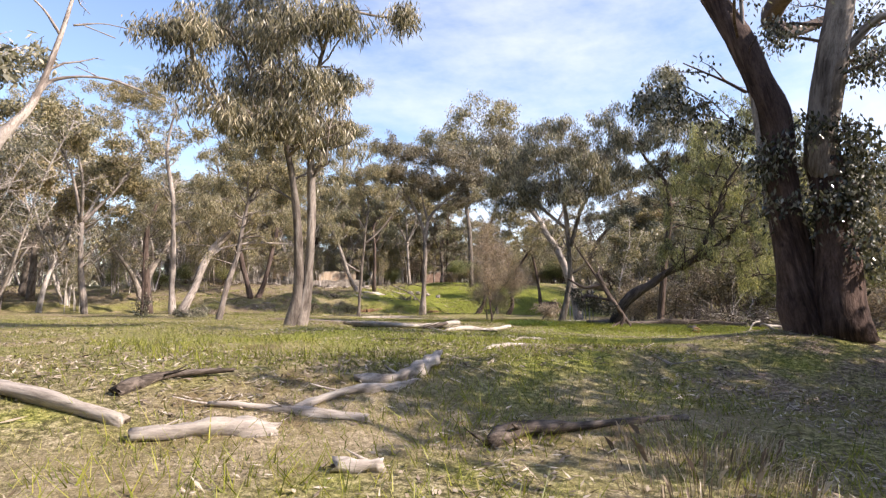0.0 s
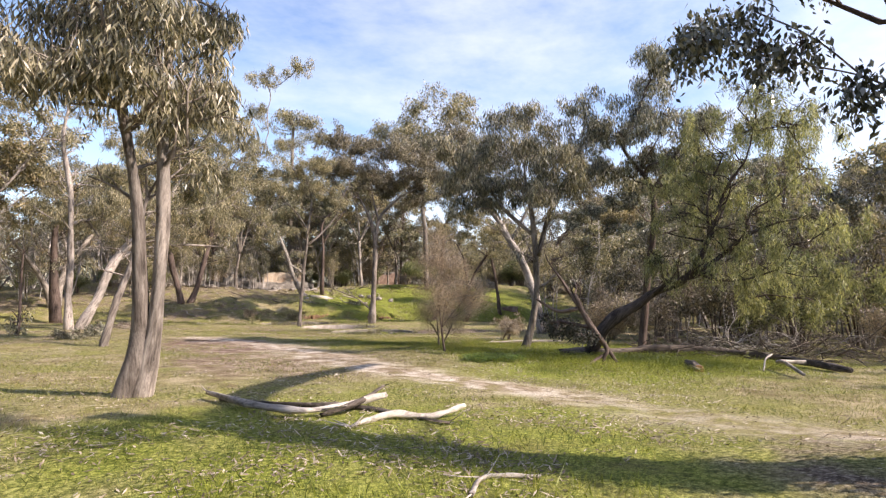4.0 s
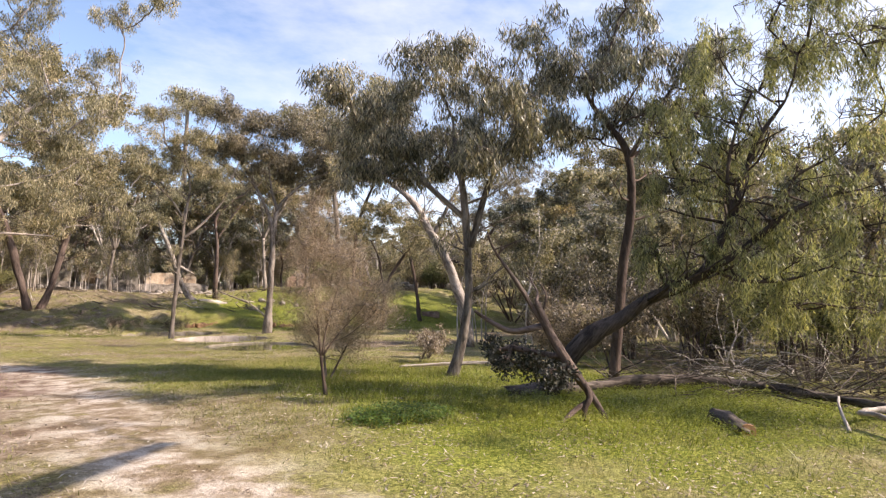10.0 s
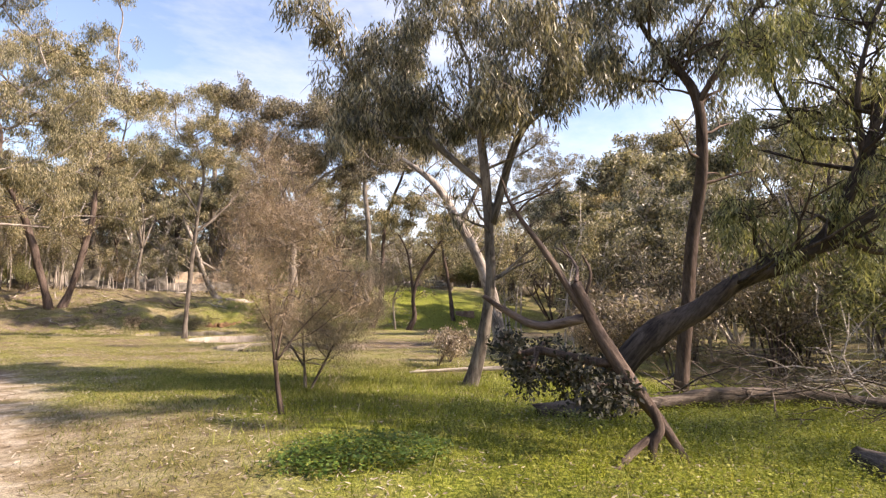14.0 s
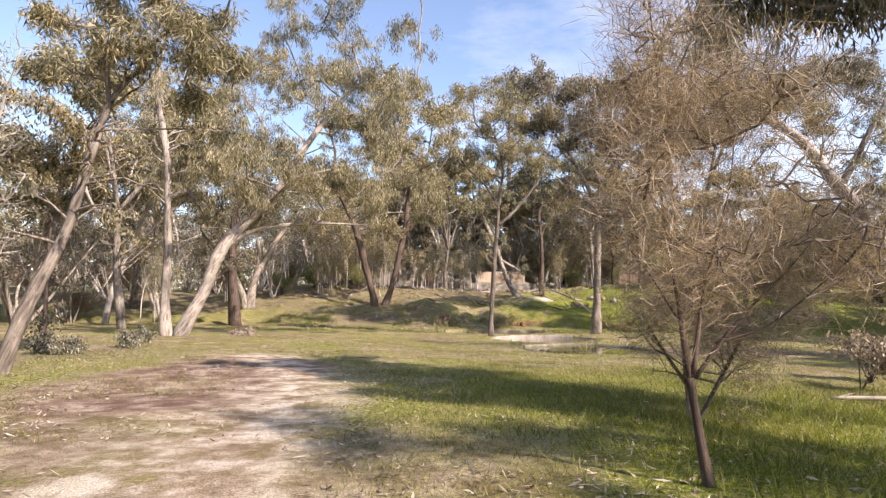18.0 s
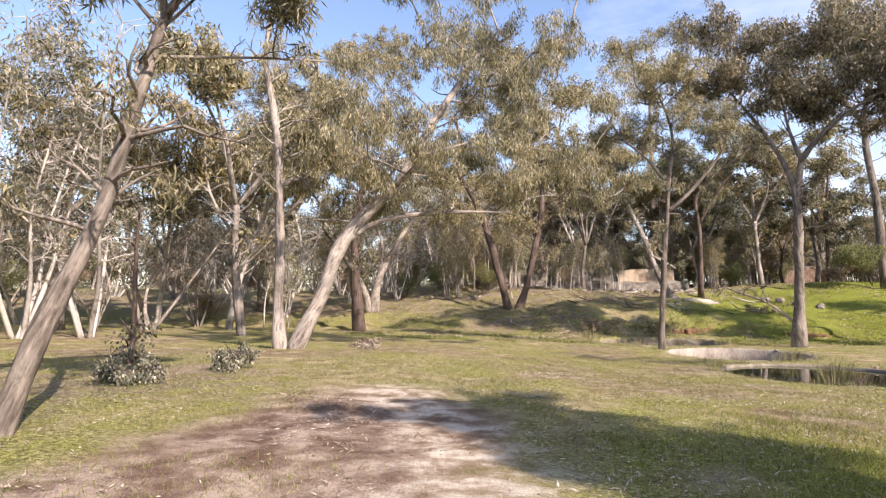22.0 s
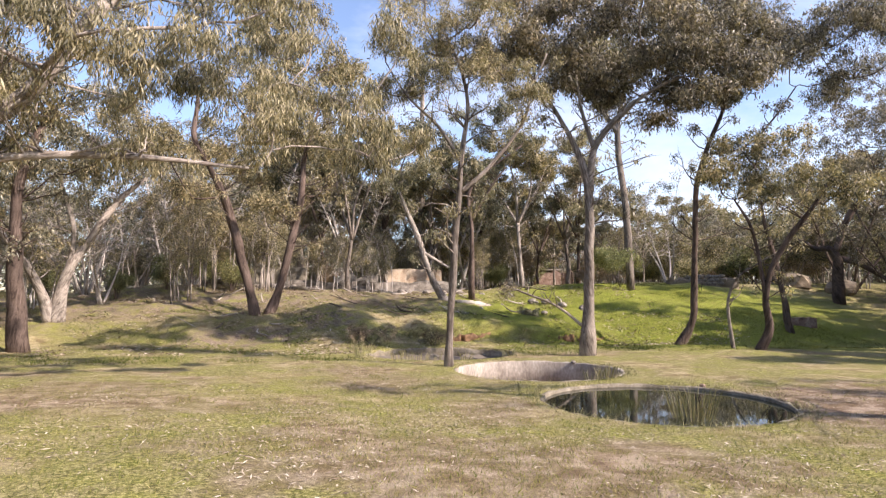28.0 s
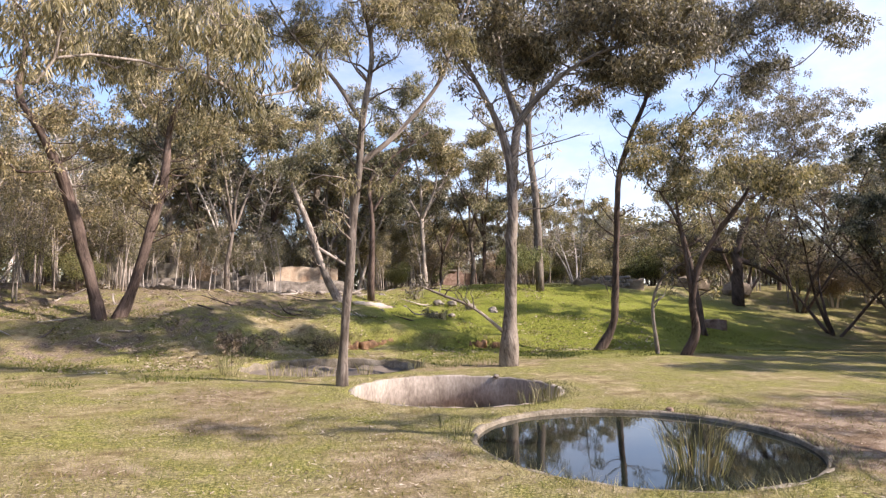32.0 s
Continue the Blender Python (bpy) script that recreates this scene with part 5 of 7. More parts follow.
LOOKS = {
    "leaning_gum": ("leaning gum tree with pale peeling bark and hanging leaves", BARK, OLIVE_LEAF, 1.0),
    "twin_gum": ("gum tree with one upright and one leaning trunk", PALE_BARK, SUN_GOLD_LEAF, 1.0),
    "forked_gum": ("dark gum tree forked at the ground", DARK_BARK, SUN_GOLD_LEAF, 1.0),
    "slender_gum": ("slender gum tree beside the dry concrete vat", BARK, SUN_GOLD_LEAF, 1.0),
    "spreading_gum": ("gum tree with wide spreading limbs near the vats", BARK, DUSKY_LEAF, 1.0),
    "crooked_gum": ("crooked thin gum tree on the green bank", DARK_BARK, DUSKY_LEAF, 1.0),
    "sapling": ("bare crooked sapling on the green bank", BARK, OLIVE_LEAF, 1.0),
    "bent_gum": ("bent gum tree with a kinked trunk", DARK_BARK, OLIVE_LEAF, 1.0),
    "thin_gum": ("thin leaning gum tree on the bank", DARK_BARK, OLIVE_LEAF, 1.0),
    "white_gum": ("white-barked gum with several stems", PALE_BARK, SUN_GOLD_LEAF, 1.0),
    "fallen_pale_trunk": ("half fallen pale gum trunk before the wall", PALE_BARK, OLIVE_LEAF, 1.0),
    "back_gum": ("tall gum behind the vats", DARK_BARK, OLIVE_LEAF, 1.0),
    "spreading_far_gum": ("broad dark gum on the crest of the bank", DARK_BARK, DUSKY_LEAF, 1.0),
    "olive_gum": ("grey-green gum tree with a full drooping crown", BARK, GREY_LEAF, 1.0),
    "pale_leaning_gum": ("pale leaning gum trunk behind the scrub", PALE_BARK, OLIVE_LEAF, 1.0),
    "middle_gum": ("tall forked gum behind the fallen tree", DARK_BARK, GREY_LEAF, 1.0),
    "twin_shaggy_gum": ("double-stemmed gum with a shaggy hanging crown", BARK, GREY_LEAF, 1.0),
    "dead_white_gum": ("bare white dead gum tree", PALE_BARK, OLIVE_LEAF, 1.0),
    "dark_gum": ("small dark gum at the edge of the clearing", DARK_BARK, GREY_LEAF, 1.0),
    "old_gum_left": ("old spreading gum with a crown coloured gold as if sunlit", BARK, SUN_GOLD_LEAF, 1.0),
}
MORE = {
    "big_gum": ("huge old gum with dark rough trunks and creeper", "gum_tree", DARK_BARK, CREEPER, dict(barks={0: RED_BARK, 1: RED_BARK, 2: BARK, 6: PALE_BARK, 7: BARK}, branchy=0.7, thick=0.78, length=0.075, width=0.034, per=50, sides=16, dense=0.95, spread=0.14, depth=0.12)),
    "pepper": ("leaning pepper tree with weeping green foliage", "pepper_tree", BLACK_BARK, GREEN_LEAF, dict(length=0.12, width=0.016, per=130, droop=0.6, spread=0.08, hang=0.24, depth=0.5, dense=1.05, thick=0.85, branchy=5.0, leafy_tips=0.2, subs=9, tight=0.5)),
    "fallen_limb": ("broken fallen grey limb propped on its branches", "fallen_tree", DARK_BARK, SHADED_LEAF, dict(length=0.065, width=0.03, per=42, spread=0.1, depth=0.6, dense=1.0, droop=0.15, tight=0.5, thick=0.88, branchy=2.0, leafy_tips=0.0)),
    "broombush": ("leafless-looking brown broombush in the grass", "broombush", DARK_BARK, BROWN_LEAF, dict(twig_bark=BARK, length=0.2, width=0.0036, per=120, thick=0.5, droop=-0.75, spread=0.16, category="shrub", dense=0.9, branchy=5.0, leafy_tips=0.08, tight=0.6)),
    "broombush2": ("small brown broombush in the grass", "broombush", BARK, BROWN_LEAF, dict(length=0.16, width=0.0038, per=220, thick=0.7, dense=1.2, droop=-0.35, spread=0.15, category="shrub", branchy=9.0, leafy_tips=0.3)),
    "thin_sapling": ("thin dark sapling with few leaves", "sapling", DARK_BARK, GREY_LEAF, dict(length=0.1, width=0.05, per=16)),
    "sky_gum": ("tall far gum with an umbrella crown", "gum_tree", BARK, SUN_GOLD_LEAF, dict(length=0.34, width=0.09, per=26, spread=0.35)),
}
FULL = ("twin_gum", "olive_gum", "twin_shaggy_gum", "middle_gum")  # crowns of long hanging leaves with few gaps
DENSE = {"pale_leaning_gum": 0.4, "back_gum": 1.5, "twin_gum": 1.6, "forked_gum": 1.1, "olive_gum": 2.1, "twin_shaggy_gum": 1.7, "middle_gum": 1.9, "slender_gum": 1.5, "spreading_gum": 2.2, "bent_gum": 1.5, "thin_gum": 1.6, "crooked_gum": 2.1, "leaning_gum": 1.5, "white_gum": 1.5, "old_gum_left": 1.4}
for i, (name, base, stems, clumps) in enumerate(GUMS):
    if name in MORE:
        label, plain, bark, leaf, extra = MORE[name]
        tree(plain, label, base, stems, clumps, bark, leaf, seed=20 + i, **extra)
        continue
    label, bark, leaf, thick = LOOKS[name]
    stems = [[(x, y, z, q * 0.86) for x, y, z, q in st] for st in stems]
    far = math.hypot(base[0] + 8, base[1] + 5) > 25
    full = name in FULL
    tree("gum_tree" if name != "sapling" else "sapling", label, base, stems, clumps, bark, leaf, seed=20 + i, length=0.19 if far else 0.17, width=0.045 if far else 0.025 if full else 0.022, per=62 if far else 90, spread=0.18 if far else 0.15, droop=0.62 if full else 0.5, dense=DENSE.get(name, 1.0), subs=7 if full or name == "forked_gum" else 5, tight=0.6 if full else 0.52 if name == "spreading_gum" else 0.46, depth=0.4 if full else 0.32, branchy=0.8 if name == "dead_white_gum" else 2.6, leafy_tips=0.1 if name == "spreading_gum" else 0.3)



# ---- bush behind ----
def grown_tree(name, label, seed, high, bark, leaf, lean=0.1, spread=0.32, crowns=18, place=(0, 0, 0), size=0.3):
    """A bush tree grown by chance: a forked trunk and clumps of leaves in an umbrella shape."""
    rnd = random.Random(seed)
    la = rnd.random() * 6.28
    fork = high * rnd.uniform(0.22, 0.42)
    dx, dy = math.cos(la) * lean, math.sin(la) * lean
    r = 0.0115 * high
    stems = [[(0, 0, -0.3, r * 1.3), (dx * fork * 0.5 + rnd.gauss(0, 0.12), dy * fork * 0.4 + rnd.gauss(0, 0.12), fork * 0.5, r), (dx * fork, dy * fork, fork, r * 0.8)]]
    clumps = []
    for k in range(rnd.choice((4, 5))):
        a = la + k * 1.6 + rnd.uniform(-0.5, 0.5)
        h = high * rnd.uniform(0.68, 0.97)
        w_ = high * spread * rnd.uniform(0.4, 1.05)
        tip = (dx * h + math.cos(a) * w_, dy * h + math.sin(a) * w_, h)
        mid = (dx * fork + math.cos(a) * w_ * 0.5 + rnd.gauss(0, 0.25), dy * fork + math.sin(a) * w_ * 0.5 + rnd.gauss(0, 0.25), fork + (h - fork) * 0.45)
        stems.append([(dx * fork, dy * fork, fork - 0.1, r * 0.65), (*mid, r * 0.45), (*tip, r * 0.15)])
        wide_ = high * rnd.uniform(0.1, 0.16)
        for _ in range(crowns // 3):
            b_, q = rnd.random() * 6.28, math.sqrt(rnd.random())
            clumps.append((tip[0] + math.cos(b_) * q * wide_, tip[1] + math.sin(b_) * q * wide_, tip[2] - 0.5 * wide_ * q * q + rnd.gauss(0, 0.012 * high), high * rnd.uniform(0.055, 0.08)))
        t = rnd.uniform(0.2, 0.7)
        clumps.append((mid[0] + (tip[0] - mid[0]) * t + rnd.gauss(0, 0.06 * high), mid[1] + (tip[1] - mid[1]) * t + rnd.gauss(0, 0.06 * high), mid[2] + (tip[2] - mid[2]) * t, high * rnd.uniform(0.05, 0.07)))
    return tree(name, label, place, stems, clumps, bark, leaf, seed, size * 0.8, size * 0.24, 46, depth=0.05, droop=0.4, spread=0.2, dense=0.44, sides=7, group="bush trees", one=True, branchy=2.6, leafy_tips=0.12)


kinds = []
for i, (bark, leaf, high, lean) in enumerate(((WHITE_BARK, SUN_GOLD_LEAF, 11, 0.25), (PALE_BARK, SUN_GOLD_LEAF, 13, 0.08), (BARK, OLIVE_LEAF, 10, 0.2), (PALE_BARK, OLIVE_LEAF, 9, 0.25), (BARK, SUN_GOLD_LEAF, 14, 0.1), (DARK_BARK, GREY_LEAF, 12, 0.05), (WHITE_BARK, GREY_LEAF, 8, 0.3))):
    kinds.append(grown_tree("bush_tree", "slender gum tree of the surrounding bush", 300 + i, high, bark, leaf, lean, place=(-60 + 20 * i, -75, 3.0)))


def scrub(name, label, seed, high, wide, bark, leaf, place):
    rnd = random.Random(seed)
    stems, clumps = [], []
    for k in range(7):
        a, w_ = rnd.random() * 6.28, wide * rnd.uniform(0.3, 1.0)
        h = high * rnd.uniform(0.6, 1.0)
        stems.append([(0.1 * math.cos(a), 0.1 * math.sin(a), -0.15, 0.03), (0.4 * w_ * math.cos(a), 0.4 * w_ * math.sin(a), h * 0.5, 0.02), (w_ * math.cos(a), w_ * math.sin(a), h, 0.006)])
        clumps.append((w_ * math.cos(a), w_ * math.sin(a), h * 0.9, wide * 0.32))
        clumps.append((0.6 * w_ * math.cos(a), 0.6 * w_ * math.sin(a), h * 0.6, wide * 0.3))
    return tree(name, label, place, stems, clumps, bark, leaf, seed, 0.13, 0.035, 44, droop=0.35, category="shrub", group="scrub", depth=0.05, spread=0.22, branchy=4.5,  sides=5, one=True)


shrubs = [
    scrub("shrub", "dense dark green understorey shrub", 400, 2.6, 1.5, DARK_BARK, GREEN_LEAF, (-50, -70, 3.0)),
    scrub("shrub", "grey twiggy shrub of the understorey", 401, 2.2, 1.4, WHITE_BARK, BROWN_LEAF, (-40, -70, 3.0)),
    scrub("shrub", "loose dull olive understorey shrub", 402, 3.2, 1.6, PALE_BARK, OLIVE_LEAF, (-30, -70, 3.0)),
]


def thicket(seed, place, leaf):
    """Thin pale saplings standing close together."""
    rnd = random.Random(seed)
    stems, clumps = [], []
    for k in range(6):
        x, y, h = rnd.gauss(0, 0.7), rnd.gauss(0, 0.7), rnd.uniform(3, 6.5)
        lx, ly = rnd.gauss(0, 0.16) * h, rnd.gauss(0, 0.16) * h
        stems.append([(x, y, -0.2, 0.045), (x + lx * 0.3, y + ly * 0.2, h * 0.5, 0.032), (x + lx, y + ly, h, 0.01)])
        stems.append([(x + lx * 0.3, y + ly * 0.2, h * 0.5, 0.02), (x - lx * 0.6, y + ly * 0.9, h * 0.85, 0.006)])
        clumps += [(x + lx, y + ly, h * 0.97, 0.5), (x - lx * 0.6, y + ly * 0.9, h * 0.85, 0.4)]
    return tree("sapling_thicket", "thicket of thin pale gum saplings", place, stems, clumps, PALE_BARK if seed % 2 else WHITE_BARK, leaf, seed, 0.14, 0.032, 34, droop=0.4, category="sapling", group="thickets", depth=0.05, spread=0.25, sides=5, one=True)


thickets = [thicket(500, (-20, -70, 3.0), OLIVE_LEAF), thicket(501, (-10, -70, 3.0), SUN_GOLD_LEAF)]


def clear_of(x, y, low=False, tall=False):
    """Whether bush may stand here: outside the clearing, the walls and the walk."""
    if -23 < x < 5 and -30 < y < 34 and not (x < -19 and y > 20):
        return False
    if 3 < x < 19.5 and 7 < y < 41:
        return False
    if -12 < x < 12 and 32 < y < 44:
        return low and y > 38 and x < -5
    if 12 <= x < 24 and 38 < y < 58:
        return abs(x + 7 - (y - 1) * 0.54) > 2.5
    if 11 < x < 36 and 20 < y < 45:
        return False
    if 19 <= x < 27 and 10 < y <= 20:
        return x > 23
    if -11 < x < 9 and 43 < y < 47.5:
        return False
    if 21 < x < 29 and 55 < y < 64:
        return False
    if 19 <= x < 38 and 5 < y < 46 and tall:
        return False
    if 4 < x < 17 and -16 < y < 9 and tall:
        return False
    return True


rnd = random.Random(77)


def scatter(kinds_, count, gap, reach, smin, smax, low=False, zs=(1.0, 1.0)):
    placed, tries = [], 0
    while len(placed) < count and tries < count * 40:
        tries += 1
        a, d = rnd.uniform(0, 6.283), reach * math.sqrt(rnd.random())
        x, y = -6 + d * math.cos(a), 14 + d * math.sin(a)
        if y < -45 or not clear_of(x, y, low, kinds_ is kinds) or rnd.random() < 0.55 * smooth(30, reach, d):
            continue
        if x < -13 and y > -8 and rnd.random() < (0.78 if kinds_ is kinds else 0.6 if kinds_ is crooked else 0.92):
            continue
        if x > 4 and y < 10 and x - 4 < 14 and rnd.random() < 0.5:
            continue
        if y < -30 and x > -20 or any(abs(x - a_) < gap and abs(y - b_) < gap for a_, b_ in placed):
            continue
        placed.append((x, y))
        s = rnd.uniform(smin, smax) * (0.55 if kinds_ is kinds and (8 < x < 46 and 40 < y < 86 or -6 < x < 26 and -34 < y < -14) else 1)
        m = pose(x, y, ground_z(x, y), rnd.uniform(-3, 3), rnd.uniform(-3, 3), rnd.uniform(0, 360)) @ Matrix.Diagonal((s, s, s * rnd.uniform(*zs), 1))
        pick = rnd.choice(pale_kinds if kinds_ is kinds and x < -13 and y > -8 else kinds_)
        if d < 0.95 * reach:
            copy_thing(pick, m)


def crooked_tree(label, seed, high, bark, leaf, place):
    """A low tree of several crooked stems with many bare limbs and a thin crown."""
    rnd_ = random.Random(seed)
    stems, clumps = [], []
    for k in range(4):
        a = k * 1.6 + rnd_.uniform(-0.5, 0.5)
        x, y, z, r = 0.12 * math.cos(a), 0.12 * math.sin(a), -0.2, 0.011 * high
        line, out = [(x, y, z, r)], rnd_.uniform(0.25, 0.8)
        for s in range(4):
            h = high * rnd_.uniform(0.18, 0.28)
            a += rnd_.gauss(0, 0.45)
            x, y, z, r = x + math.cos(a) * out * h, y + math.sin(a) * out * h, z + h, r * 0.68
            line.append((x, y, z, r))
            if s:
                b_, w_ = a + rnd_.choice((-1, 1)) * rnd_.uniform(0.6, 1.4), high * rnd_.uniform(0.1, 0.2)
                tip = (x + w_ * math.cos(b_), y + w_ * math.sin(b_), z + w_ * rnd_.uniform(0.3, 1.2))
                stems.append([(x, y, z, r * 0.6), (x + 0.5 * w_ * math.cos(b_), y + 0.5 * w_ * math.sin(b_), z + 0.2 * w_, r * 0.45), (*tip, r * 0.2)])
                clumps.append((*tip, high * rnd_.uniform(0.05, 0.085)))
        stems.append(line)
        clumps.append((x, y, z, high * 0.09))
    return tree("bush_tree", label, place, stems, clumps, bark, leaf, seed, 0.18, 0.04, 36, droop=0.4, depth=0.05, spread=0.2, dense=0.36, sides=7, group="bush trees", one=True, branchy=4.5, leafy_tips=0.08)


crooked = [crooked_tree("low crooked gum with many bare pale limbs", 320 + i, h, b_, f_, (-60 + 20 * i, -82, 3.0)) for i, (h, b_, f_) in enumerate(((7.5, WHITE_BARK, OLIVE_LEAF), (8.5, WHITE_BARK, GREY_LEAF), (6.5, PALE_BARK, DUSKY_LEAF)))]
tangled = crooked_tree("dark tree with many tangled limbs and a dusky crown", 331, 8.5, DARK_BARK, DUSKY_LEAF, (0, -82, 3.0))
pale_kinds = [kinds[0], kinds[3], kinds[6], *crooked]
scatter(kinds, 190, 4.2, 80, 0.75, 1.3)
scatter(crooked, 100, 3.4, 66, 0.7, 1.15, low=True)
scatter(shrubs, 120, 1.8, 75, 0.6, 1.3, zs=(0.7, 1.1))
scatter(thickets, 170, 2.0, 70, 0.7, 1.25, low=True)

# belt of gums behind the ruined walls and over the crest
for k in range(52):
    x, y = -40 + 1.7 * k + rnd.uniform(-1.2, 1.2), 49.5 + 3.4 * (k * 7 % 6) + rnd.uniform(-1.4, 1.4)
    if abs(x - 24.6 + (59.6 - y) * 0.5) < 3.0 and y < 63:
        continue
    s = rnd.uniform(1.0, 1.45) * (0.8 if 15 < x < 29 else 0.48 if 15 < x < 38 else 0.7 if x > 15 else 1.0)
    copy_thing(rnd.choice(crooked if x < -5 and k % 4 else kinds if k % 2 else pale_kinds), pose(x, y, ground_z(x, y), rnd.uniform(-3, 3), rnd.uniform(-3, 3), rnd.uniform(0, 360)) @ Matrix.Diagonal((s * 1.15, s * 1.15, s, 1)))
for x, y, s, k in ((-4.2, 50.0, 1.5, 4), (-0.8, 48.0, 1.4, 6), (2.8, 49.6, 1.25, 5), (6.2, 48.2, 1.35, 2), (9.6, 49.4, 1.3, 6), (13.6, 44.8, 1.1, 1), (-1.8, 41.0, 0.85, 4), (17.0, 48.6, 0.75, 5), (18.6, 44.0, 1.0, 5), (21.8, 43.4, 0.95, 2), (19.6, 47.6, 1.05, 4), (20.0, 51.0, 0.85, 2), (21.5, 65.0, 1.0, 5), (25.5, 64.0, 0.95, 4), (28.5, 62.0, 0.85, 3), (31.0, 49.0, 0.6, 6), (37.0, 43.0, 0.65, 2), (42.0, 34.0, 0.9, 5)):
    copy_thing(kinds[k], pose(x, y, ground_z(x, y), 0, 0, 57 * x) @ Matrix.Diagonal((s * 1.1, s * 1.1, s, 1)))

# gums between the clearing and the scrub on the east side
for x, y, s, k in ((8.5, -2.0, 0.7, 6), (12.5, -1.0, 0.75, 2), (16.5, -1.5, 0.9, 3), (14.5, -5.0, 0.85, 5), (20.0, 2.5, 0.95, 6), (13.0, -9.5, 0.7, 2)):
    copy_thing(kinds[k], pose(x, y, ground_z(x, y), 0, 0, 97 * x) @ Matrix.Diagonal((s, s, s, 1)))

# gums added off to the side only to cast shade on the east bank
for x, y, s, k in ((21.0, 13.0, 0.85, 2), (24.5, 15.5, 0.9, 5), (27.5, 13.0, 0.95, 4), (22.5, 9.5, 0.8, 1), (30.5, 16.0, 0.9, 2), (27.0, 19.0, 0.75, 5), (25.5, 12.5, 1.05, 5), (29.5, 15.2, 1.05, 1), (33.5, 17.0, 1.0, 2), (30.0, 10.5, 1.1, 4), (36.0, 19.5, 1.05, 1)):
    copy_thing(kinds[k], pose(x, y, ground_z(x, y), 0, 0, 47 * x) @ Matrix.Diagonal((s, s, s, 1)))

# dark tangled trees at the foot of the east bank
for x, y, s, a in ((28.8, 22.6, 1.15, 20), (33.0, 27.0, 1.2, 140), (25.5, 17.0, 1.0, 250), (36.0, 33.0, 1.25, 75), (31.0, 18.5, 1.1, 310)):
    copy_thing(tangled, pose(x, y, ground_z(x, y), 0, 0, a) @ Matrix.Diagonal((s, s, s, 1)))

# tall pale gums west of the clearing
for x, y, s, k in ((-27, 7.5, 1.1, 0), (-24, 14, 1.3, 3), (-30, 16, 1.5, 4), (-26, 21, 1.4, 5), (-32, 3, 1.4, 3), (-29, 27, 1.15, 0), (-22, 29, 1.4, 4), (-36, 12, 1.2, 0), (-35, 24, 1.6, 3), (-29.5, -3, 1.3, 4), (-18, 41, 1.3, 3), (-13.5, 44, 1.2, 4)):
    copy_thing(pale_kinds[k], pose(x, y, ground_z(x, y), 0, 0, 83 * x) @ Matrix.Diagonal((s, s, s, 1)))

for x, y, s, k in ((-19.8, 18.0, 1.15, 1), (-23.0, 23.5, 1.25, 0)):
    copy_thing(kinds[k], pose(x, y, ground_z(x, y), 0, 0, 71 * x) @ Matrix.Diagonal((s, s, s, 1)))

# green shrubs under the trees beyond the clearing
for x, y, s in ((-13.0, 38.5, 0.9), (-11.2, 41.0, 1.0), (-9.4, 39.2, 0.8), (-15.5, 37.0, 0.7), (-19.0, 38.0, 0.9), (12.0, 47.5, 0.8), (18.0, 52.0, 1.1)):
    copy_thing(shrubs[0], pose(x, y, ground_z(x, y), 0, 0, 61 * x) @ Matrix.Diagonal((s, s, s, 1)))

# low growth that closes the view between the trunks
for k in range(150):
    a, d = rnd.uniform(-0.5, 3.3), rnd.uniform(46, 78)
    x, y = -6 + d * math.cos(a), 10 + d * math.sin(a)
    if 21 < x < 29 and 52 < y < 64 or y < 47.5 and -14 < x < 24:
        continue
    s = rnd.uniform(1.0, 1.9)
    copy_thing(rnd.choice(shrubs), pose(x, y, ground_z(x, y), 0, 0, rnd.uniform(0, 360)) @ Matrix.Diagonal((s * 1.2, s * 1.2, s, 1)))
for x, y, s in ((-9.0, 41.6, 0.75), (-7.2, 40.2, 0.65), (-5.6, 42.4, 0.8), (-3.6, 40.6, 0.6), (-2.0, 42.2, 0.75), (-0.4, 41.0, 0.6), (1.0, 42.6, 0.7), (9.6, 45.2, 0.7)):
    copy_thing(rnd.choice(thickets), pose(x, y, ground_z(x, y), 0, 0, rnd.uniform(0, 360)) @ Matrix.Diagonal((s, s, s, 1)))

# far bush that closes the view
frng = np.random.default_rng(8)
spots, under, poles = [], [], []
for k in range(520):
    a, d = rnd.uniform(0, 6.283), rnd.uniform(78, 135)
    x, y = -6 + d * math.cos(a), 14 + d * math.sin(a)
    z, h = ground_z(x, y), rnd.uniform(8, 15)
    poles.append(tube([(x, y, z - 0.5, 0.2), (x + rnd.gauss(0, 0.5), y, z + h * 0.5, 0.15), (x + rnd.gauss(0, 1), y, z + h * 0.9, 0.05)], 5, 0, k, False))
    c = np.array([x, y, z + h * 0.74]) + in_ball(frng, 34) * np.array([3.6, 3.6, h * 0.24])
    u = np.array([x, y, z + 2.0]) + frng.normal(0, 1, (38, 3)) * np.array([3.2, 3.2, 1.7])
    spots.append(c), under.append(u)
far_bush = tagged(new("far_bush", leaf_mesh("far_bush", np.vstack(spots), frng, 0.7, 0.34, OLIVE_LEAF, 0.4, 0.5, 9)), "crowns of the far gum bush around the clearing", "woods", kind="stuff")
far_scrub = tagged(new("far_scrub", leaf_mesh("far_scrub", np.vstack(under), frng, 0.8, 0.34, GREY_LEAF, 0.4, 0.6, 8)), "dusky scrub under the far gum bush", "woods", kind="stuff")
tagged(new("far_trunks", mesh_from("far_trunks", *joined(poles), BARK, True)), "trunks of the far gum bush", "woods", kind="stuff")

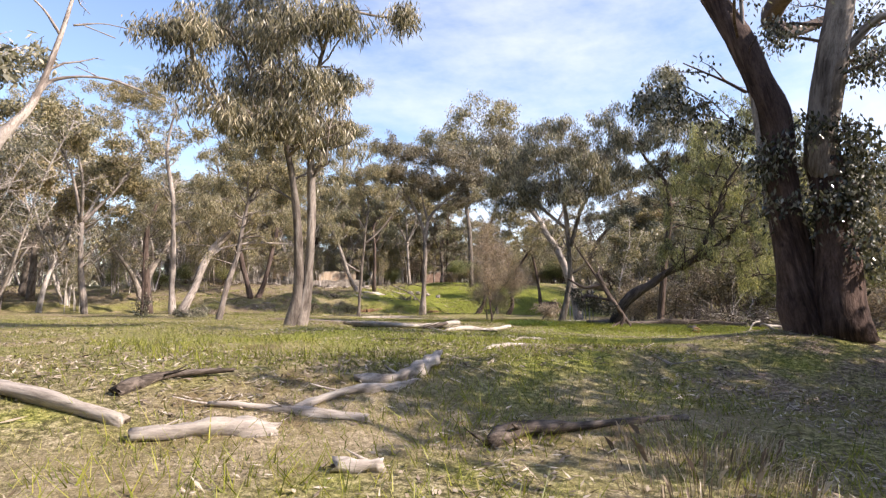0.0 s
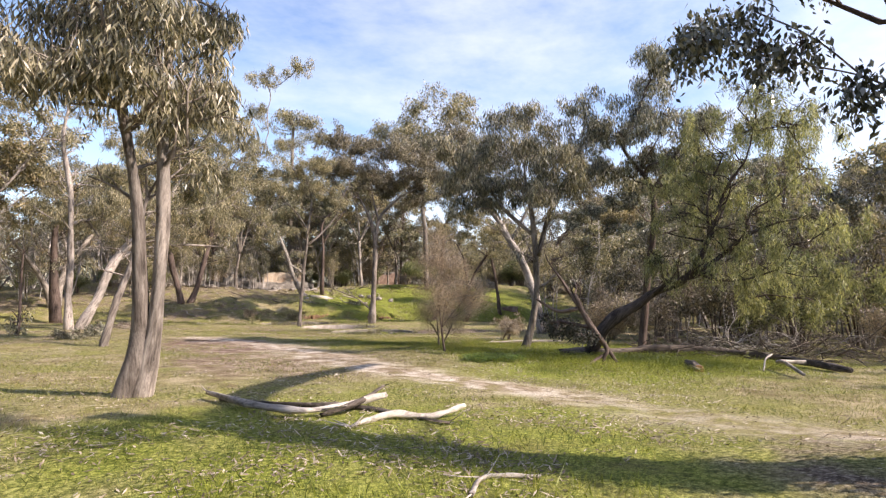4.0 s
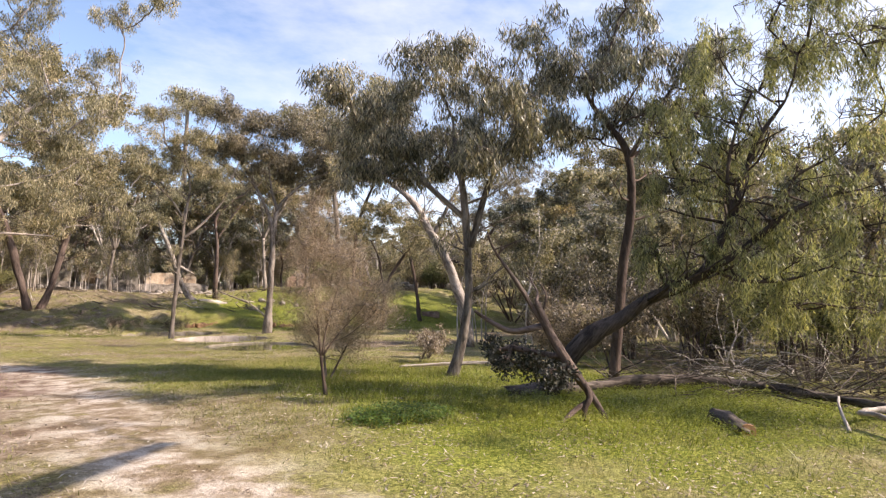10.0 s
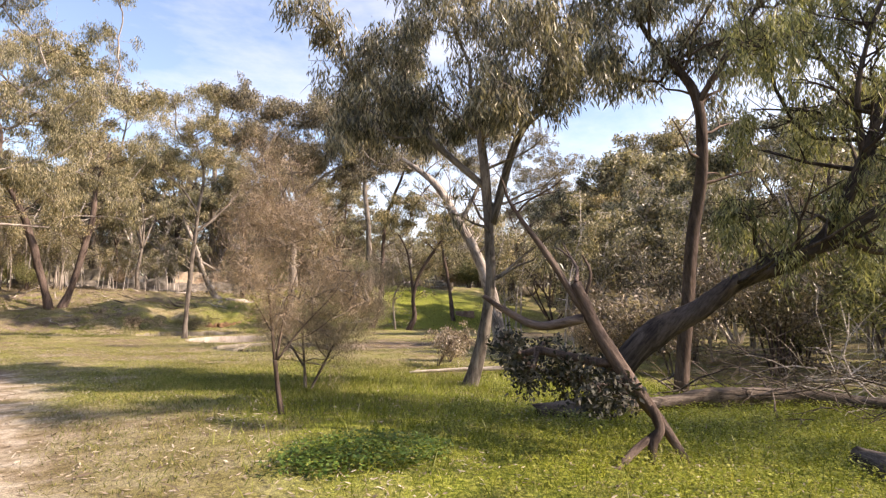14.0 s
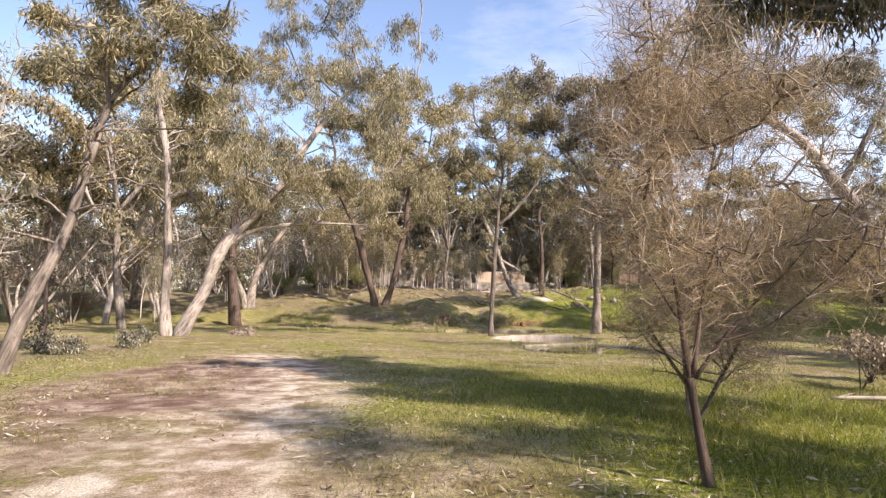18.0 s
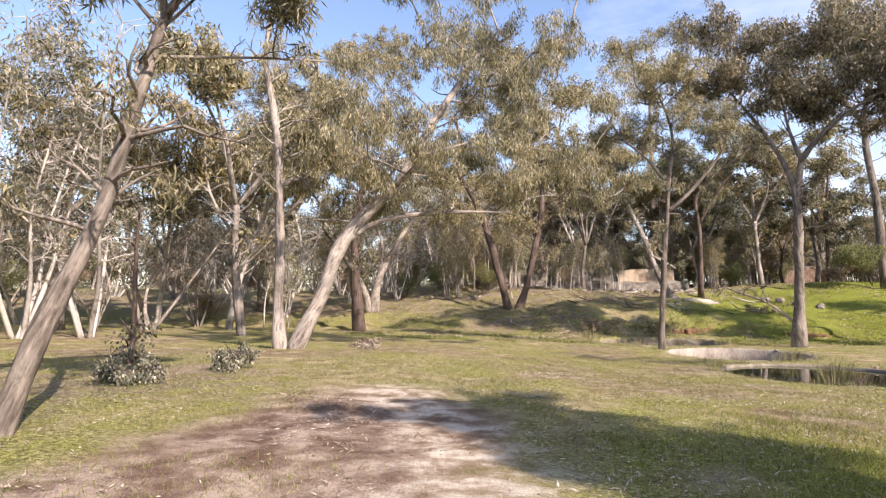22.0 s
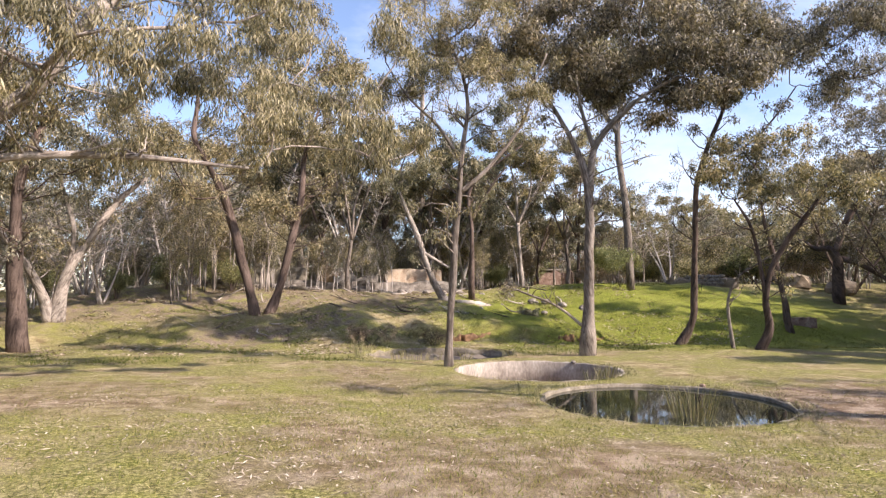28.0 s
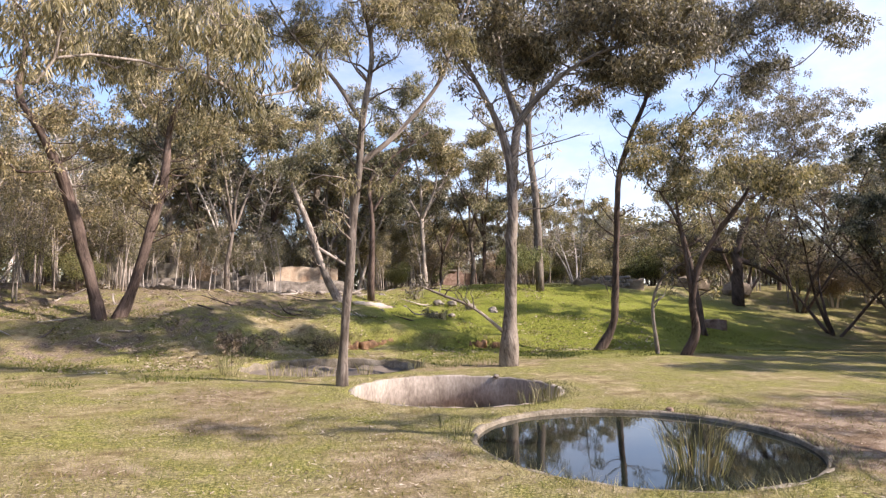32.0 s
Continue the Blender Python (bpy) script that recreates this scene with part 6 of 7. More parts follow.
# ---- fallen wood ----
def log(name, label, line, material, seed, sawn=False):
    """A fallen log or branch lying on the ground along (x, y, lift, radius)."""
    x0, y0 = line[0][:2]
    z0 = ground_z(x0, y0)
    pts_ = [(x - x0, y - y0, ground_z(x, y) - z0 + r * 0.45 + h, r * 0.82) for x, y, h, r in line]
    top = thing(name, label, "log" if name == "log" else "branch", "fallen wood", (x0, y0, z0))
    rnd = random.Random(seed)
    line_ = smooth_line(pts_, 9)
    v_, f_ = tube(line_, 11, 0.34, seed)
    for ring_, (p_, q_) in ((range(11), (line_[0], line_[1])), (range(len(v_) - 11, len(v_)), (line_[-1], line_[-2]))):
        out = (Vector(p_[:3]) - Vector(q_[:3])).normalized() * p_[3]
        for k in ring_:
            v_[k] = tuple(Vector(v_[k]) + out * (0.0 if sawn else rnd.uniform(-0.7, 1.1)))
    laid(part("wood", mesh_from("wood", v_, f_, material, True), top), line_)
    for _ in range(rnd.choice((2, 3)) if name == "branch" else 1):
        i = rnd.randrange(len(pts_))
        x, y, z, r = pts_[i]
        a = rnd.random() * 6.28
        ln = rnd.uniform(0.12, 0.38)
        part("snag", mesh_from("snag", *tube(smooth_line([(x, y, z, r * 0.35), (x + ln * 0.5 * math.cos(a), y + ln * 0.5 * math.sin(a), z + 0.03, r * 0.24), (x + ln * math.cos(a), y + ln * math.sin(a), z + 0.07, r * 0.06)], 3), 6, 0.2, seed + i), material, True), top)
    return top


LOGS = [
    ("log", "bleached dead log on leaf litter", [(-17.6, -19.9, 0, 0.05), (-17.1, -20.2, 0, 0.06), (-16.5, -20.75, 0, 0.045)], DEAD_WOOD),
    ("log", "broken bleached log on leaf litter", [(-16.45, -20.95, 0, 0.05), (-16.1, -20.97, 0, 0.07), (-15.75, -21.05, 0, 0.06)], DEAD_WOOD),
    ("branch", "long bleached branch on the grass", [(-16.05, -20.55, 0, 0.025), (-15.6, -20.75, 0, 0.035), (-15.2, -20.95, 0, 0.04)], DEAD_WOOD),
    ("log", "short bent log with a pale broken end", [(-15.05, -20.32, 0, 0.055), (-14.7, -20.33, 0, 0.065), (-14.4, -20.12, 0.03, 0.055), (-14.2, -19.92, 0.06, 0.04)], DEAD_WOOD),
    ("branch", "curved branch beside the bent log", [(-15.6, -20.72, 0, 0.025), (-15.2, -20.55, 0.02, 0.035), (-14.85, -20.5, 0, 0.04), (-14.6, -20.36, 0, 0.03)], DEAD_WOOD),
    ("log", "split chunk of pale wood", [(-15.62, -21.72, 0, 0.05), (-15.42, -21.8, 0, 0.045)], DEAD_WOOD),
    ("branch", "dark twisted branch on the ground", [(-14.75, -21.65, 0, 0.05), (-14.45, -21.5, 0.02, 0.06), (-14.0, -21.5, 0, 0.04), (-13.2, -21.6, 0.03, 0.02)], DARK_WOOD),
    ("branch", "dark branch with a pale stump end", [(-16.55, -20.3, 0, 0.05), (-16.3, -20.05, 0.01, 0.035), (-15.85, -20.0, 0.02, 0.02)], DARK_WOOD),
    ("branch", "long bare branch across the grass", [(-13.0, -14.0, 0, 0.03), (-12.4, -14.9, 0.03, 0.035), (-11.8, -15.2, 0.02, 0.03), (-11.3, -16.3, 0.02, 0.02)], DARK_WOOD),
    ("branch", "bleached forked branch on the lawn", [(-13.1, -13.7, 0.05, 0.03), (-12.8, -15.0, 0.06, 0.04), (-12.3, -15.4, 0.05, 0.045), (-11.4, -15.1, 0.12, 0.03)], DEAD_WOOD),
    ("branch", "pale curved branch on the lawn", [(-12.2, -16.05, 0.0, 0.03), (-11.7, -15.85, 0.04, 0.045), (-11.3, -16.0, 0.03, 0.04), (-10.85, -15.9, 0.1, 0.03)], DEAD_WOOD),
    ("branch", "dark branch leaning on the pale one", [(-12.3, -15.5, 0.02, 0.03), (-11.8, -15.3, 0.1, 0.03), (-11.2, -14.6, 0.16, 0.02)], DARK_WOOD),
    ("branch", "small curved branch on the grass", [(-13.35, -19.25, 0, 0.03), (-13.0, -19.1, 0.02, 0.035), (-12.6, -19.1, 0.02, 0.02)], DEAD_WOOD),
    ("branch", "thin dark branch in the grass", [(-13.85, -17.7, 0, 0.02), (-13.6, -17.9, 0.01, 0.025), (-13.3, -18.2, 0, 0.015)], DARK_WOOD),
    ("branch", "bent pale stick on the grass", [(-12.25, -18.15, 0, 0.02), (-12.0, -17.95, 0.02, 0.02), (-11.6, -18.05, 0.01, 0.012)], DEAD_WOOD),
    ("branch", "straight stick at the edge of the litter", [(-11.6, -19.6, 0, 0.012), (-11.9, -20.3, 0.02, 0.015)], DEAD_WOOD),
    ("log", "dark fallen trunk among the weeds", [(-3.4, -9.2, 0.0, 0.14), (-1.2, -9.6, 0.05, 0.15), (0.4, -10.2, 0.1, 0.14), (1.2, -11.5, 0.1, 0.1)], DARK_WOOD),
    ("log", "sawn log with a red-brown cut end in the weeds", [(-2.3, -12.3, 0, 0.12), (-2.95, -13.1, 0.0, 0.12)], DARK_WOOD),
    ("log", "long dark log at the foot of the scrub", [(1.4, -11.6, 0.05, 0.1), (0.8, -12.4, 0.08, 0.1), (0.1, -13.5, 0.1, 0.09), (-0.6, -15.0, 0.05, 0.07)], DARK_WOOD),
    ("branch", "bleached root-like branch in the weeds", [(-2.2, -14.9, 0.05, 0.03), (-1.6, -14.2, 0.2, 0.045), (-1.1, -13.8, 0.16, 0.05), (0.2, -13.9, 0.1, 0.05)], DEAD_WOOD),
    ("branch", "grey branch tangle beside the log", [(-1.9, -13.9, 0.02, 0.02), (-1.3, -13.6, 0.22, 0.025), (-0.7, -13.4, 0.3, 0.02)], DEAD_WOOD),
    ("branch", "fallen pale branch behind the scrub", [(-1.8, -3.5, 0.02, 0.04), (-0.6, -3.9, 0.06, 0.05), (0.8, -4.6, 0.1, 0.04)], DEAD_WOOD),
    ("log", "pale log before the ruined wall", [(3.6, 33.4, 0.1, 0.2), (4.4, 33.2, 0.05, 0.22), (5.6, 33.0, 0.0, 0.16)], DEAD_WOOD),
]
for i, (name, label, line, material) in enumerate(LOGS):
    lg = log(name, label, line, material, 600 + i, sawn="sawn" in label)
    if "sawn" in label:
        (ax, ay), (bx, by, _, r_) = line[0][:2], line[-1]
        z_ = ground_z(bx, by) - ground_z(ax, ay) + r_ * 0.45
        d_ = Vector((bx - ax, by - ay, 0)).normalized()
        part("cut_end", mesh_from("cut_end", *tube([(bx - ax - d_.x * 0.01, by - ay - d_.y * 0.01, z_, r_ * 0.8), (bx - ax + d_.x * 0.012, by - ay + d_.y * 0.012, z_, r_ * 0.77)], 14, 0.1, 3), CUT_WOOD), lg, "red-brown sawn end")


# ---- ground cover ----
def scatter_mesh(name, count, area, rng, keep, build, material, label, category):
    """Many small pieces strewn over an area where keep(x, y) allows, as one body of stuff."""
    x = rng.uniform(area[0], area[1], count * 3)
    y = rng.uniform(area[2], area[3], count * 3)
    chance = rng.random(count * 3)
    xs, ys = [], []
    for a, b, c in zip(x, y, chance):
        if c < keep(a, b):
            xs.append(a), ys.append(b)
            if len(xs) >= count:
                break
    z = np.array([ground_z(a, b) + 0.035 * fbm(a, b, 0.9) + 0.012 * fbm(a, b, 4.0, 2) for a, b in zip(xs, ys)])
    corner = build(np.array(xs), np.array(ys), z, rng)
    n, k = corner.shape[:2]
    me_ = bpy.data.meshes.new(name)
    me_.vertices.add(n * k)
    me_.vertices.foreach_set("co", corner.astype(np.float32).ravel())
    me_.loops.add(n * k)
    me_.loops.foreach_set("vertex_index", np.arange(n * k, dtype=np.int32))
    me_.polygons.add(n)
    me_.polygons.foreach_set("loop_start", np.arange(0, n * k, k, dtype=np.int32))
    me_.update(calc_edges=True)
    me_.materials.append(material)
    return tagged(new(name, me_), label, category, kind="stuff")


def in_pool(x, y, more=0.2):
    return any(math.hypot(x - a, y - b) < r + more for a, b, r in POOLS)


def blades(high, wide, lean):
    def build(x, y, z, rng):
        n = len(x)
        a = rng.uniform(0, 6.283, n)
        h = high * rng.uniform(0.4, 1.4, n)
        w_ = wide * rng.uniform(0.6, 1.4, n)
        p = np.stack([x, y, z - 0.01], 1)
        side = np.stack([np.cos(a), np.sin(a), np.zeros(n)], 1) * w_[:, None]
        tip = p + np.stack([rng.normal(0, lean, n) * h, rng.normal(0, lean, n) * h, h], 1)
        return np.stack([p - side, p + side, tip], 1)
    return build


def chips(length, wide, lift=0.02):
    def build(x, y, z, rng):
        n = len(x)
        a = rng.uniform(0, 6.283, n)
        ln = length * rng.uniform(0.5, 1.4, n)
        w_ = wide * rng.uniform(0.6, 1.5, n)
        p = np.stack([x, y, z + lift * rng.random(n) + 0.004], 1)
        d = np.stack([np.cos(a), np.sin(a), rng.normal(0, 0.25, n)], 1) * ln[:, None] / 2
        s = np.stack([-np.sin(a), np.cos(a), rng.normal(0, 0.35, n)], 1) * w_[:, None] / 2
        return np.stack([p - d, p - s, p + d, p + s], 1)
    return build


def path_far(x, y):
    """Distance from the walked line, roughly."""
    best = 99.0
    for a, b in WALKED:
        best = min(best, abs(x - a) + abs(y - b))
    return best


WALKED = [(-16.0, -23.5), (-14, -21), (-12.5, -18.4), (-10.5, -16.5), (-8.8, -15), (-8.2, -12), (-8.8, -8), (-9.1, -4), (-8.6, 0), (-7.5, 3), (-5.5, 6)]


def grassy(x, y):
    if in_pool(x, y, 0.15):
        return 0
    d = path_far(x, y)
    t = smooth(0.6, 1.6, track_distance(x, y))
    return t * max(0.0, 1 - d / 16) * smooth(-0.35, 0.25, fbm(x, y, 0.6) + 0.15)


def leafy(x, y):
    if in_pool(x, y, 0.3):
        return 0
    d = path_far(x, y)
    start = smooth(-13, -19, y) * smooth(-7, -11, x)
    return max(0.0, 1 - d / 18) * (0.38 + 0.62 * start) * smooth(-0.5, 0.3, fbm(x + 20, y, 0.7)) * (0.35 + 0.65 * smooth(0.3, 1.2, track_distance(x, y)))


rng = np.random.default_rng(5)
AREA = (-24, 9, -26, 20)
scatter_mesh("short_grass", 330000, AREA, rng, grassy, blades(0.055, 0.0035, 0.7), GRASS, "short green and straw-coloured grass", "grass")
scatter_mesh("leaf_litter", 260000, AREA, rng, leafy, chips(0.065, 0.013), LITTER, "dry gum leaves strewn over the ground", "leaf litter")
scatter_mesh("bark_litter", 20000, AREA, rng, leafy, chips(0.13, 0.011, 0.022), LITTER, "strips of shed bark and sticks", "leaf litter")


scatter_mesh("bank_grass", 60000, (-16, 22, 19, 40), rng, lambda x, y: 0 if in_pool(x, y) else smooth(-0.3, 0.3, fbm(x, y, 0.5) + 0.2 * smooth(2, 10, x)) * (1 - 0.8 * smooth(33, 37, y) * smooth(9, 5, x)), blades(0.11, 0.008, 0.6), BANK_GRASS, "rough grass on the bank", "grass")
scatter_mesh("bank_litter", 16000, (-16, 16, 22, 44), rng, lambda x, y: 0 if in_pool(x, y) else smooth(-0.3, 0.4, fbm(x + 9, y, 0.5)), chips(0.17, 0.045, 0.05), LITTER, "bark and sticks strewn over the bank", "leaf litter")


def weedy(x, y):
    g = 1 - smooth(0.55, 1.0, math.hypot((x + 1.6) / 4.2, (y + 10.8) / 4.0) + 0.3 * fbm(x, y, 0.8))
    return max(g, 1 - smooth(0.5, 1.0, math.hypot((x + 6.2) / 0.85, (y + 9.95) / 0.6)))


scatter_mesh("weeds", 90000, (-8, 4, -17, -4), rng, weedy, chips(0.026, 0.02, 0.12), WEED_LEAF, "low bright green weeds under the scrub", "weeds")
scatter_mesh("clover", 5000, (-7.4, -5.0, -10.8, -9.0), rng, lambda x, y: 1 - smooth(0.6, 1.0, math.hypot((x + 6.2) / 0.95, (y + 9.95) / 0.6) + 0.3 * fbm(x, y, 1.5)), chips(0.032, 0.026, 0.13), CLOVER, "bright green clump of low clover", "weeds")
scatter_mesh("start_grass", 8000, (-19, -11, -24, -17), rng, lambda x, y: smooth(-0.05, 0.25, fbm(x + 3, y, 0.9)), blades(0.12, 0.0035, 0.6), WEED_LEAF, "long green grass between the fallen branches", "grass")
scatter_mesh("shade_grass", 60000, (-10, 2, -9, 4), rng, lambda x, y: (1 - smooth(0.6, 1.1, math.hypot((x + 4.2) / 4.4, (y + 2.8) / 5.2) + 0.3 * fbm(x, y, 0.8))) * smooth(0.9, 1.8, track_distance(x, y)), blades(0.07, 0.004, 0.7), GRASS, "fresh green grass in the shade beside the track", "grass")
scatter_mesh("weed_grass", 26000, (-9, 5, -17, 0), rng, lambda x, y: 1 - smooth(0.5, 1.1, math.hypot((x + 2.4) / 5, (y + 8.5) / 6)), blades(0.14, 0.004, 0.5), WEED_LEAF, "tall fresh grass under the trees", "grass")


# unseen trees added behind the walker's right hand to shade the start of the walk
for x, y, s, k in ((-8.0, -27.3, 0.52, 5), (-6.2, -28.4, 0.62, 5)):
    copy_thing(kinds[k], pose(x, y, ground_z(x, y), 0, 0, 40 * k) @ Matrix.Diagonal((s, s, s, 1)))


# unseen shrubs added beside them to widen that shade
for x, y, s in ((-8.6, -26.8, 2.0), (-9.6, -24.7, 1.8), (-7.6, -25.3, 2.2), (-10.6, -26.1, 1.5)):
    copy_thing(shrubs[0], pose(x, y, ground_z(x, y), 0, 0, 70 * x) @ Matrix.Diagonal((s, s, s, 1)))


# ---- tufts, bushes and stones ----
def tuft(label, x, y, high, count, seed, material, z=None, wide=0.25, blade=0.0035):
    r = np.random.default_rng(seed)
    a, d = r.uniform(0, 6.283, count), wide * np.sqrt(r.random(count))
    bx, by = d * np.cos(a), d * np.sin(a)
    h = high * r.uniform(0.5, 1.1, count)
    out = r.uniform(0.15, 0.75, count) * h
    p = np.stack([bx, by, np.full(count, -0.03)], 1)
    m_ = p + np.stack([np.cos(a) * out * 0.4, np.sin(a) * out * 0.4, h * 0.7], 1)
    t = p + np.stack([np.cos(a) * out, np.sin(a) * out, h * r.uniform(0.75, 1.0, count)], 1)
    turn = r.uniform(0, 6.283, count)
    s = np.stack([np.cos(turn), np.sin(turn), np.zeros(count)], 1) * blade
    v = np.stack([p - s, p + s, m_ + s, t, m_ - s], 1).reshape(-1, 3)
    f = [tuple(range(5 * i, 5 * i + 5)) for i in range(count)]
    ob = new("sedge_tuft", mesh_from("sedge_tuft", [tuple(q) for q in v], f, material))
    ob.location = (x, y, ground_z(x, y) if z is None else z)
    return tagged(ob, label, "sedge", "sedge tufts")


tuft("tall green sedge growing in the flooded vat", -0.95, 8.35, 0.95, 130, 1, SEDGE, -0.2, 0.3)
tuft("straw-green sedge beside the dry vat", 0.35, 12.85, 0.5, 60, 2, SEDGE)
tuft("straw-green sedge beside the dry vat", -0.2, 12.7, 0.4, 45, 3, SEDGE)
tuft("dry sedge by the overgrown vat", -4.6, 20.2, 0.8, 90, 4, SEDGE)
for i, (x, y, h) in enumerate(((-3.6, 19.1, 0.55), (-2.9, 18.7, 0.4), (-1.8, 20.6, 0.5), (-0.4, 21.0, 0.45), (0.6, 19.4, 0.35), (-2.6, 21.6, 0.6))):
    tuft("straw-coloured sedge growing in the overgrown vat", x, y, h, 60, 20 + i, SEDGE, -0.3 if math.hypot(x + 1.4, y - 21.4) < 2.6 else None)
tuft("sedge at the edge of the flooded vat", -2.7, 11.2, 0.35, 40, 5, SEDGE)
tuft("grey dead grass tuft beside the path", -14.0, -22.4, 0.17, 420, 6, LITTER, None, 0.5, 0.0016)
tuft("grey dead grass tuft beside the path", -13.6, -22.0, 0.15, 360, 7, LITTER, None, 0.45, 0.0016)


def low_bush(label, x, y, high, wide, seed, leaf):
    rnd_ = random.Random(seed)
    stems, clumps = [], []
    for k in range(6):
        a = rnd_.random() * 6.28
        stems.append([(0, 0, -0.05, 0.012), (wide * 0.6 * math.cos(a), wide * 0.6 * math.sin(a), high * 0.8, 0.004)])
        clumps.append((wide * 0.6 * math.cos(a), wide * 0.6 * math.sin(a), high * 0.7, wide * 0.5))
    return tree("low_bush", label, (x, y, ground_z(x, y)), stems, clumps, DARK_BARK, leaf, seed, 0.07 + 0.05 * (wide > 1), 0.035 + 0.02 * (wide > 1), 46 if wide > 1 else 30, category="shrub", group="low bushes", depth=0.05, spread=0.08 + 0.12 * (wide > 1), sides=5, one=True)


low_bush("small grey-green bush on the lawn", -14.2, 4.6, 0.4, 0.4, 700, GREY_LEAF)
low_bush("small grey-green bush near the leaning gum", -14.9, 2.5, 0.3, 0.45, 701, GREY_LEAF)
low_bush("fallen leafy branch with dry pale leaves", -12.94, 11.18, 0.22, 0.5, 704, LITTER)
low_bush("brown low bush by the fallen tree", -0.2, -2.2, 0.9, 0.7, 702, BROWN_LEAF)
low_bush("brown low bush behind the olive gum", 0.9, -1.2, 1.0, 0.8, 703, BROWN_LEAF)


def stone(label, x, y, size, seed, material, name="stone"):
    bm = bmesh.new()
    bmesh.ops.create_icosphere(bm, subdivisions=2, radius=size)
    for v in bm.verts:
        v.co *= 1 + 0.35 * noise.noise(v.co * (1.6 / size) + Vector((seed, 0, 0)))
        v.co.z *= 0.65
    me_ = bpy.data.meshes.new(name)
    bm.to_mesh(me_)
    bm.free()
    me_.materials.append(material)
    ob = new(name, me_)
    ob.location = (x, y, ground_z(x, y) + size * 0.3)
    return tagged(ob, label, "stone", "stones")


stone("reddish stone on the vat rim", 1.62, 10.95, 0.07, 3, BRICK)
stone("small dark stone on the vat rim", 1.5, 16.45, 0.08, 4, STONE)
rnd = random.Random(9)
for i in range(14):
    x = rnd.uniform(2, 12)
    stone("grey rubble stone before the ruined wall", x, 30.5 + rnd.uniform(0, 8), rnd.uniform(0.1, 0.35), 10 + i, STONE)
for i in range(44):
    x = -8 + 15.5 * rnd.random()
    stone("dark rubble stone at the foot of the ruined wall", x, 41.6 + rnd.uniform(0, 1.6), rnd.uniform(0.12, 0.32), 110 + i, STONE)
for i, (x0, y0, x1, y1) in enumerate(((-0.6, 26.3, 1.2, 26.0), (1.3, 26.0, 3.0, 26.4), (5.4, 25.2, 6.6, 24.8), (6.8, 24.8, 8.2, 24.9))):
    zb = (ground_z(x0, y0) + ground_z(x1, y1)) / 2
    e = thing("earth_bank", "low crumbling face of orange earth in the bank", "earth bank", "earth banks", ((x0 + x1) / 2, (y0 + y1) / 2, zb))
    mx, my = (x0 + x1) / 2, (y0 + y1) / 2
    part("earth", mesh_from("earth", *block(x0 - mx, y0 - my + 0.16, x1 - mx, y1 - my + 0.16, 0.34, -0.4, 0.26, 80 + i, nx=16, nz=5, rough=0.2, ragged=0.24), RED_EARTH, True), e)


# mossy grass hanging over the ledge of earth
scatter_mesh("ledge_grass", 7000, (-1.6, 9.4, 24.7, 27.3), rng, lambda x, y: (1 - smooth(0.05, 0.4, abs(y - 0.12 - (26.3 - 1.4 * smooth(3, 6, x))))) * smooth(-0.3, 0.2, fbm(x, y, 0.8)), blades(0.2, 0.008, 0.9), SEDGE, "olive grass hanging over the ledge of earth", "grass")


# grass creeping over the vat rims
def on_rim(x, y):
    for cx, cy, r in POOLS[:2]:
        d = math.hypot(x - cx, y - cy)
        if r + 0.03 < d < r + 0.45:
            return smooth(-0.45, 0.35, fbm(x, y, 1.1)) * (1 - smooth(r + 0.1, r + 0.45, d) * 0.5)
    return 0


scatter_mesh("rim_grass", 9000, (-3.4, 2.5, 6.8, 18.2), rng, on_rim, blades(0.1, 0.005, 0.8), SEDGE, "dry grass creeping over the vat rims", "grass")


# brush heaps and dead boughs under the pepper tree
def brush(label, x, y, high, wide, count, seed, material):
    r_ = random.Random(seed)
    pieces = []
    for k in range(count):
        a, b_ = r_.random() * 6.283, r_.random() * 6.283
        d = wide * math.sqrt(r_.random())
        q = Vector((d * math.cos(a), d * math.sin(a), r_.random() * high * 0.6 * (1 - 0.6 * d / wide)))
        v = Vector((math.cos(b_), math.sin(b_), r_.uniform(-0.15, 0.75))).normalized()
        ln, line = r_.uniform(0.5, 1.5) * wide, []
        rad = r_.choice((0.004, 0.005, 0.007, 0.015))
        for s in range(5):
            line.append((*q, rad * (1 - 0.2 * s) + 0.001))
            if s in (1, 2, 3) and r_.random() < 0.7:
                w_ = (v + Vector((r_.gauss(0, 0.7), r_.gauss(0, 0.7), r_.gauss(0, 0.5)))).normalized() * ln * 0.3
                pieces.append(tube([(*q, rad * 0.45), (*(q + w_ * 0.5 + Vector((0, 0, 0.02))), rad * 0.35), (*(q + w_), 0.002)], 3, 0, k, False))
            q = q + v * ln * 0.25
            q.z = max(q.z, 0.02)
            v = (v + Vector((r_.gauss(0, 0.25), r_.gauss(0, 0.25), r_.gauss(-0.08, 0.2)))).normalized()
        pieces.append(tube(line, 5, 0.1, k, False))
    ob = new("brush_heap", mesh_from("brush_heap", *joined(pieces), material, True))
    ob.location = (x, y, ground_z(x, y))
    return tagged(ob, label, "brushwood", "brush heaps", "stuff")


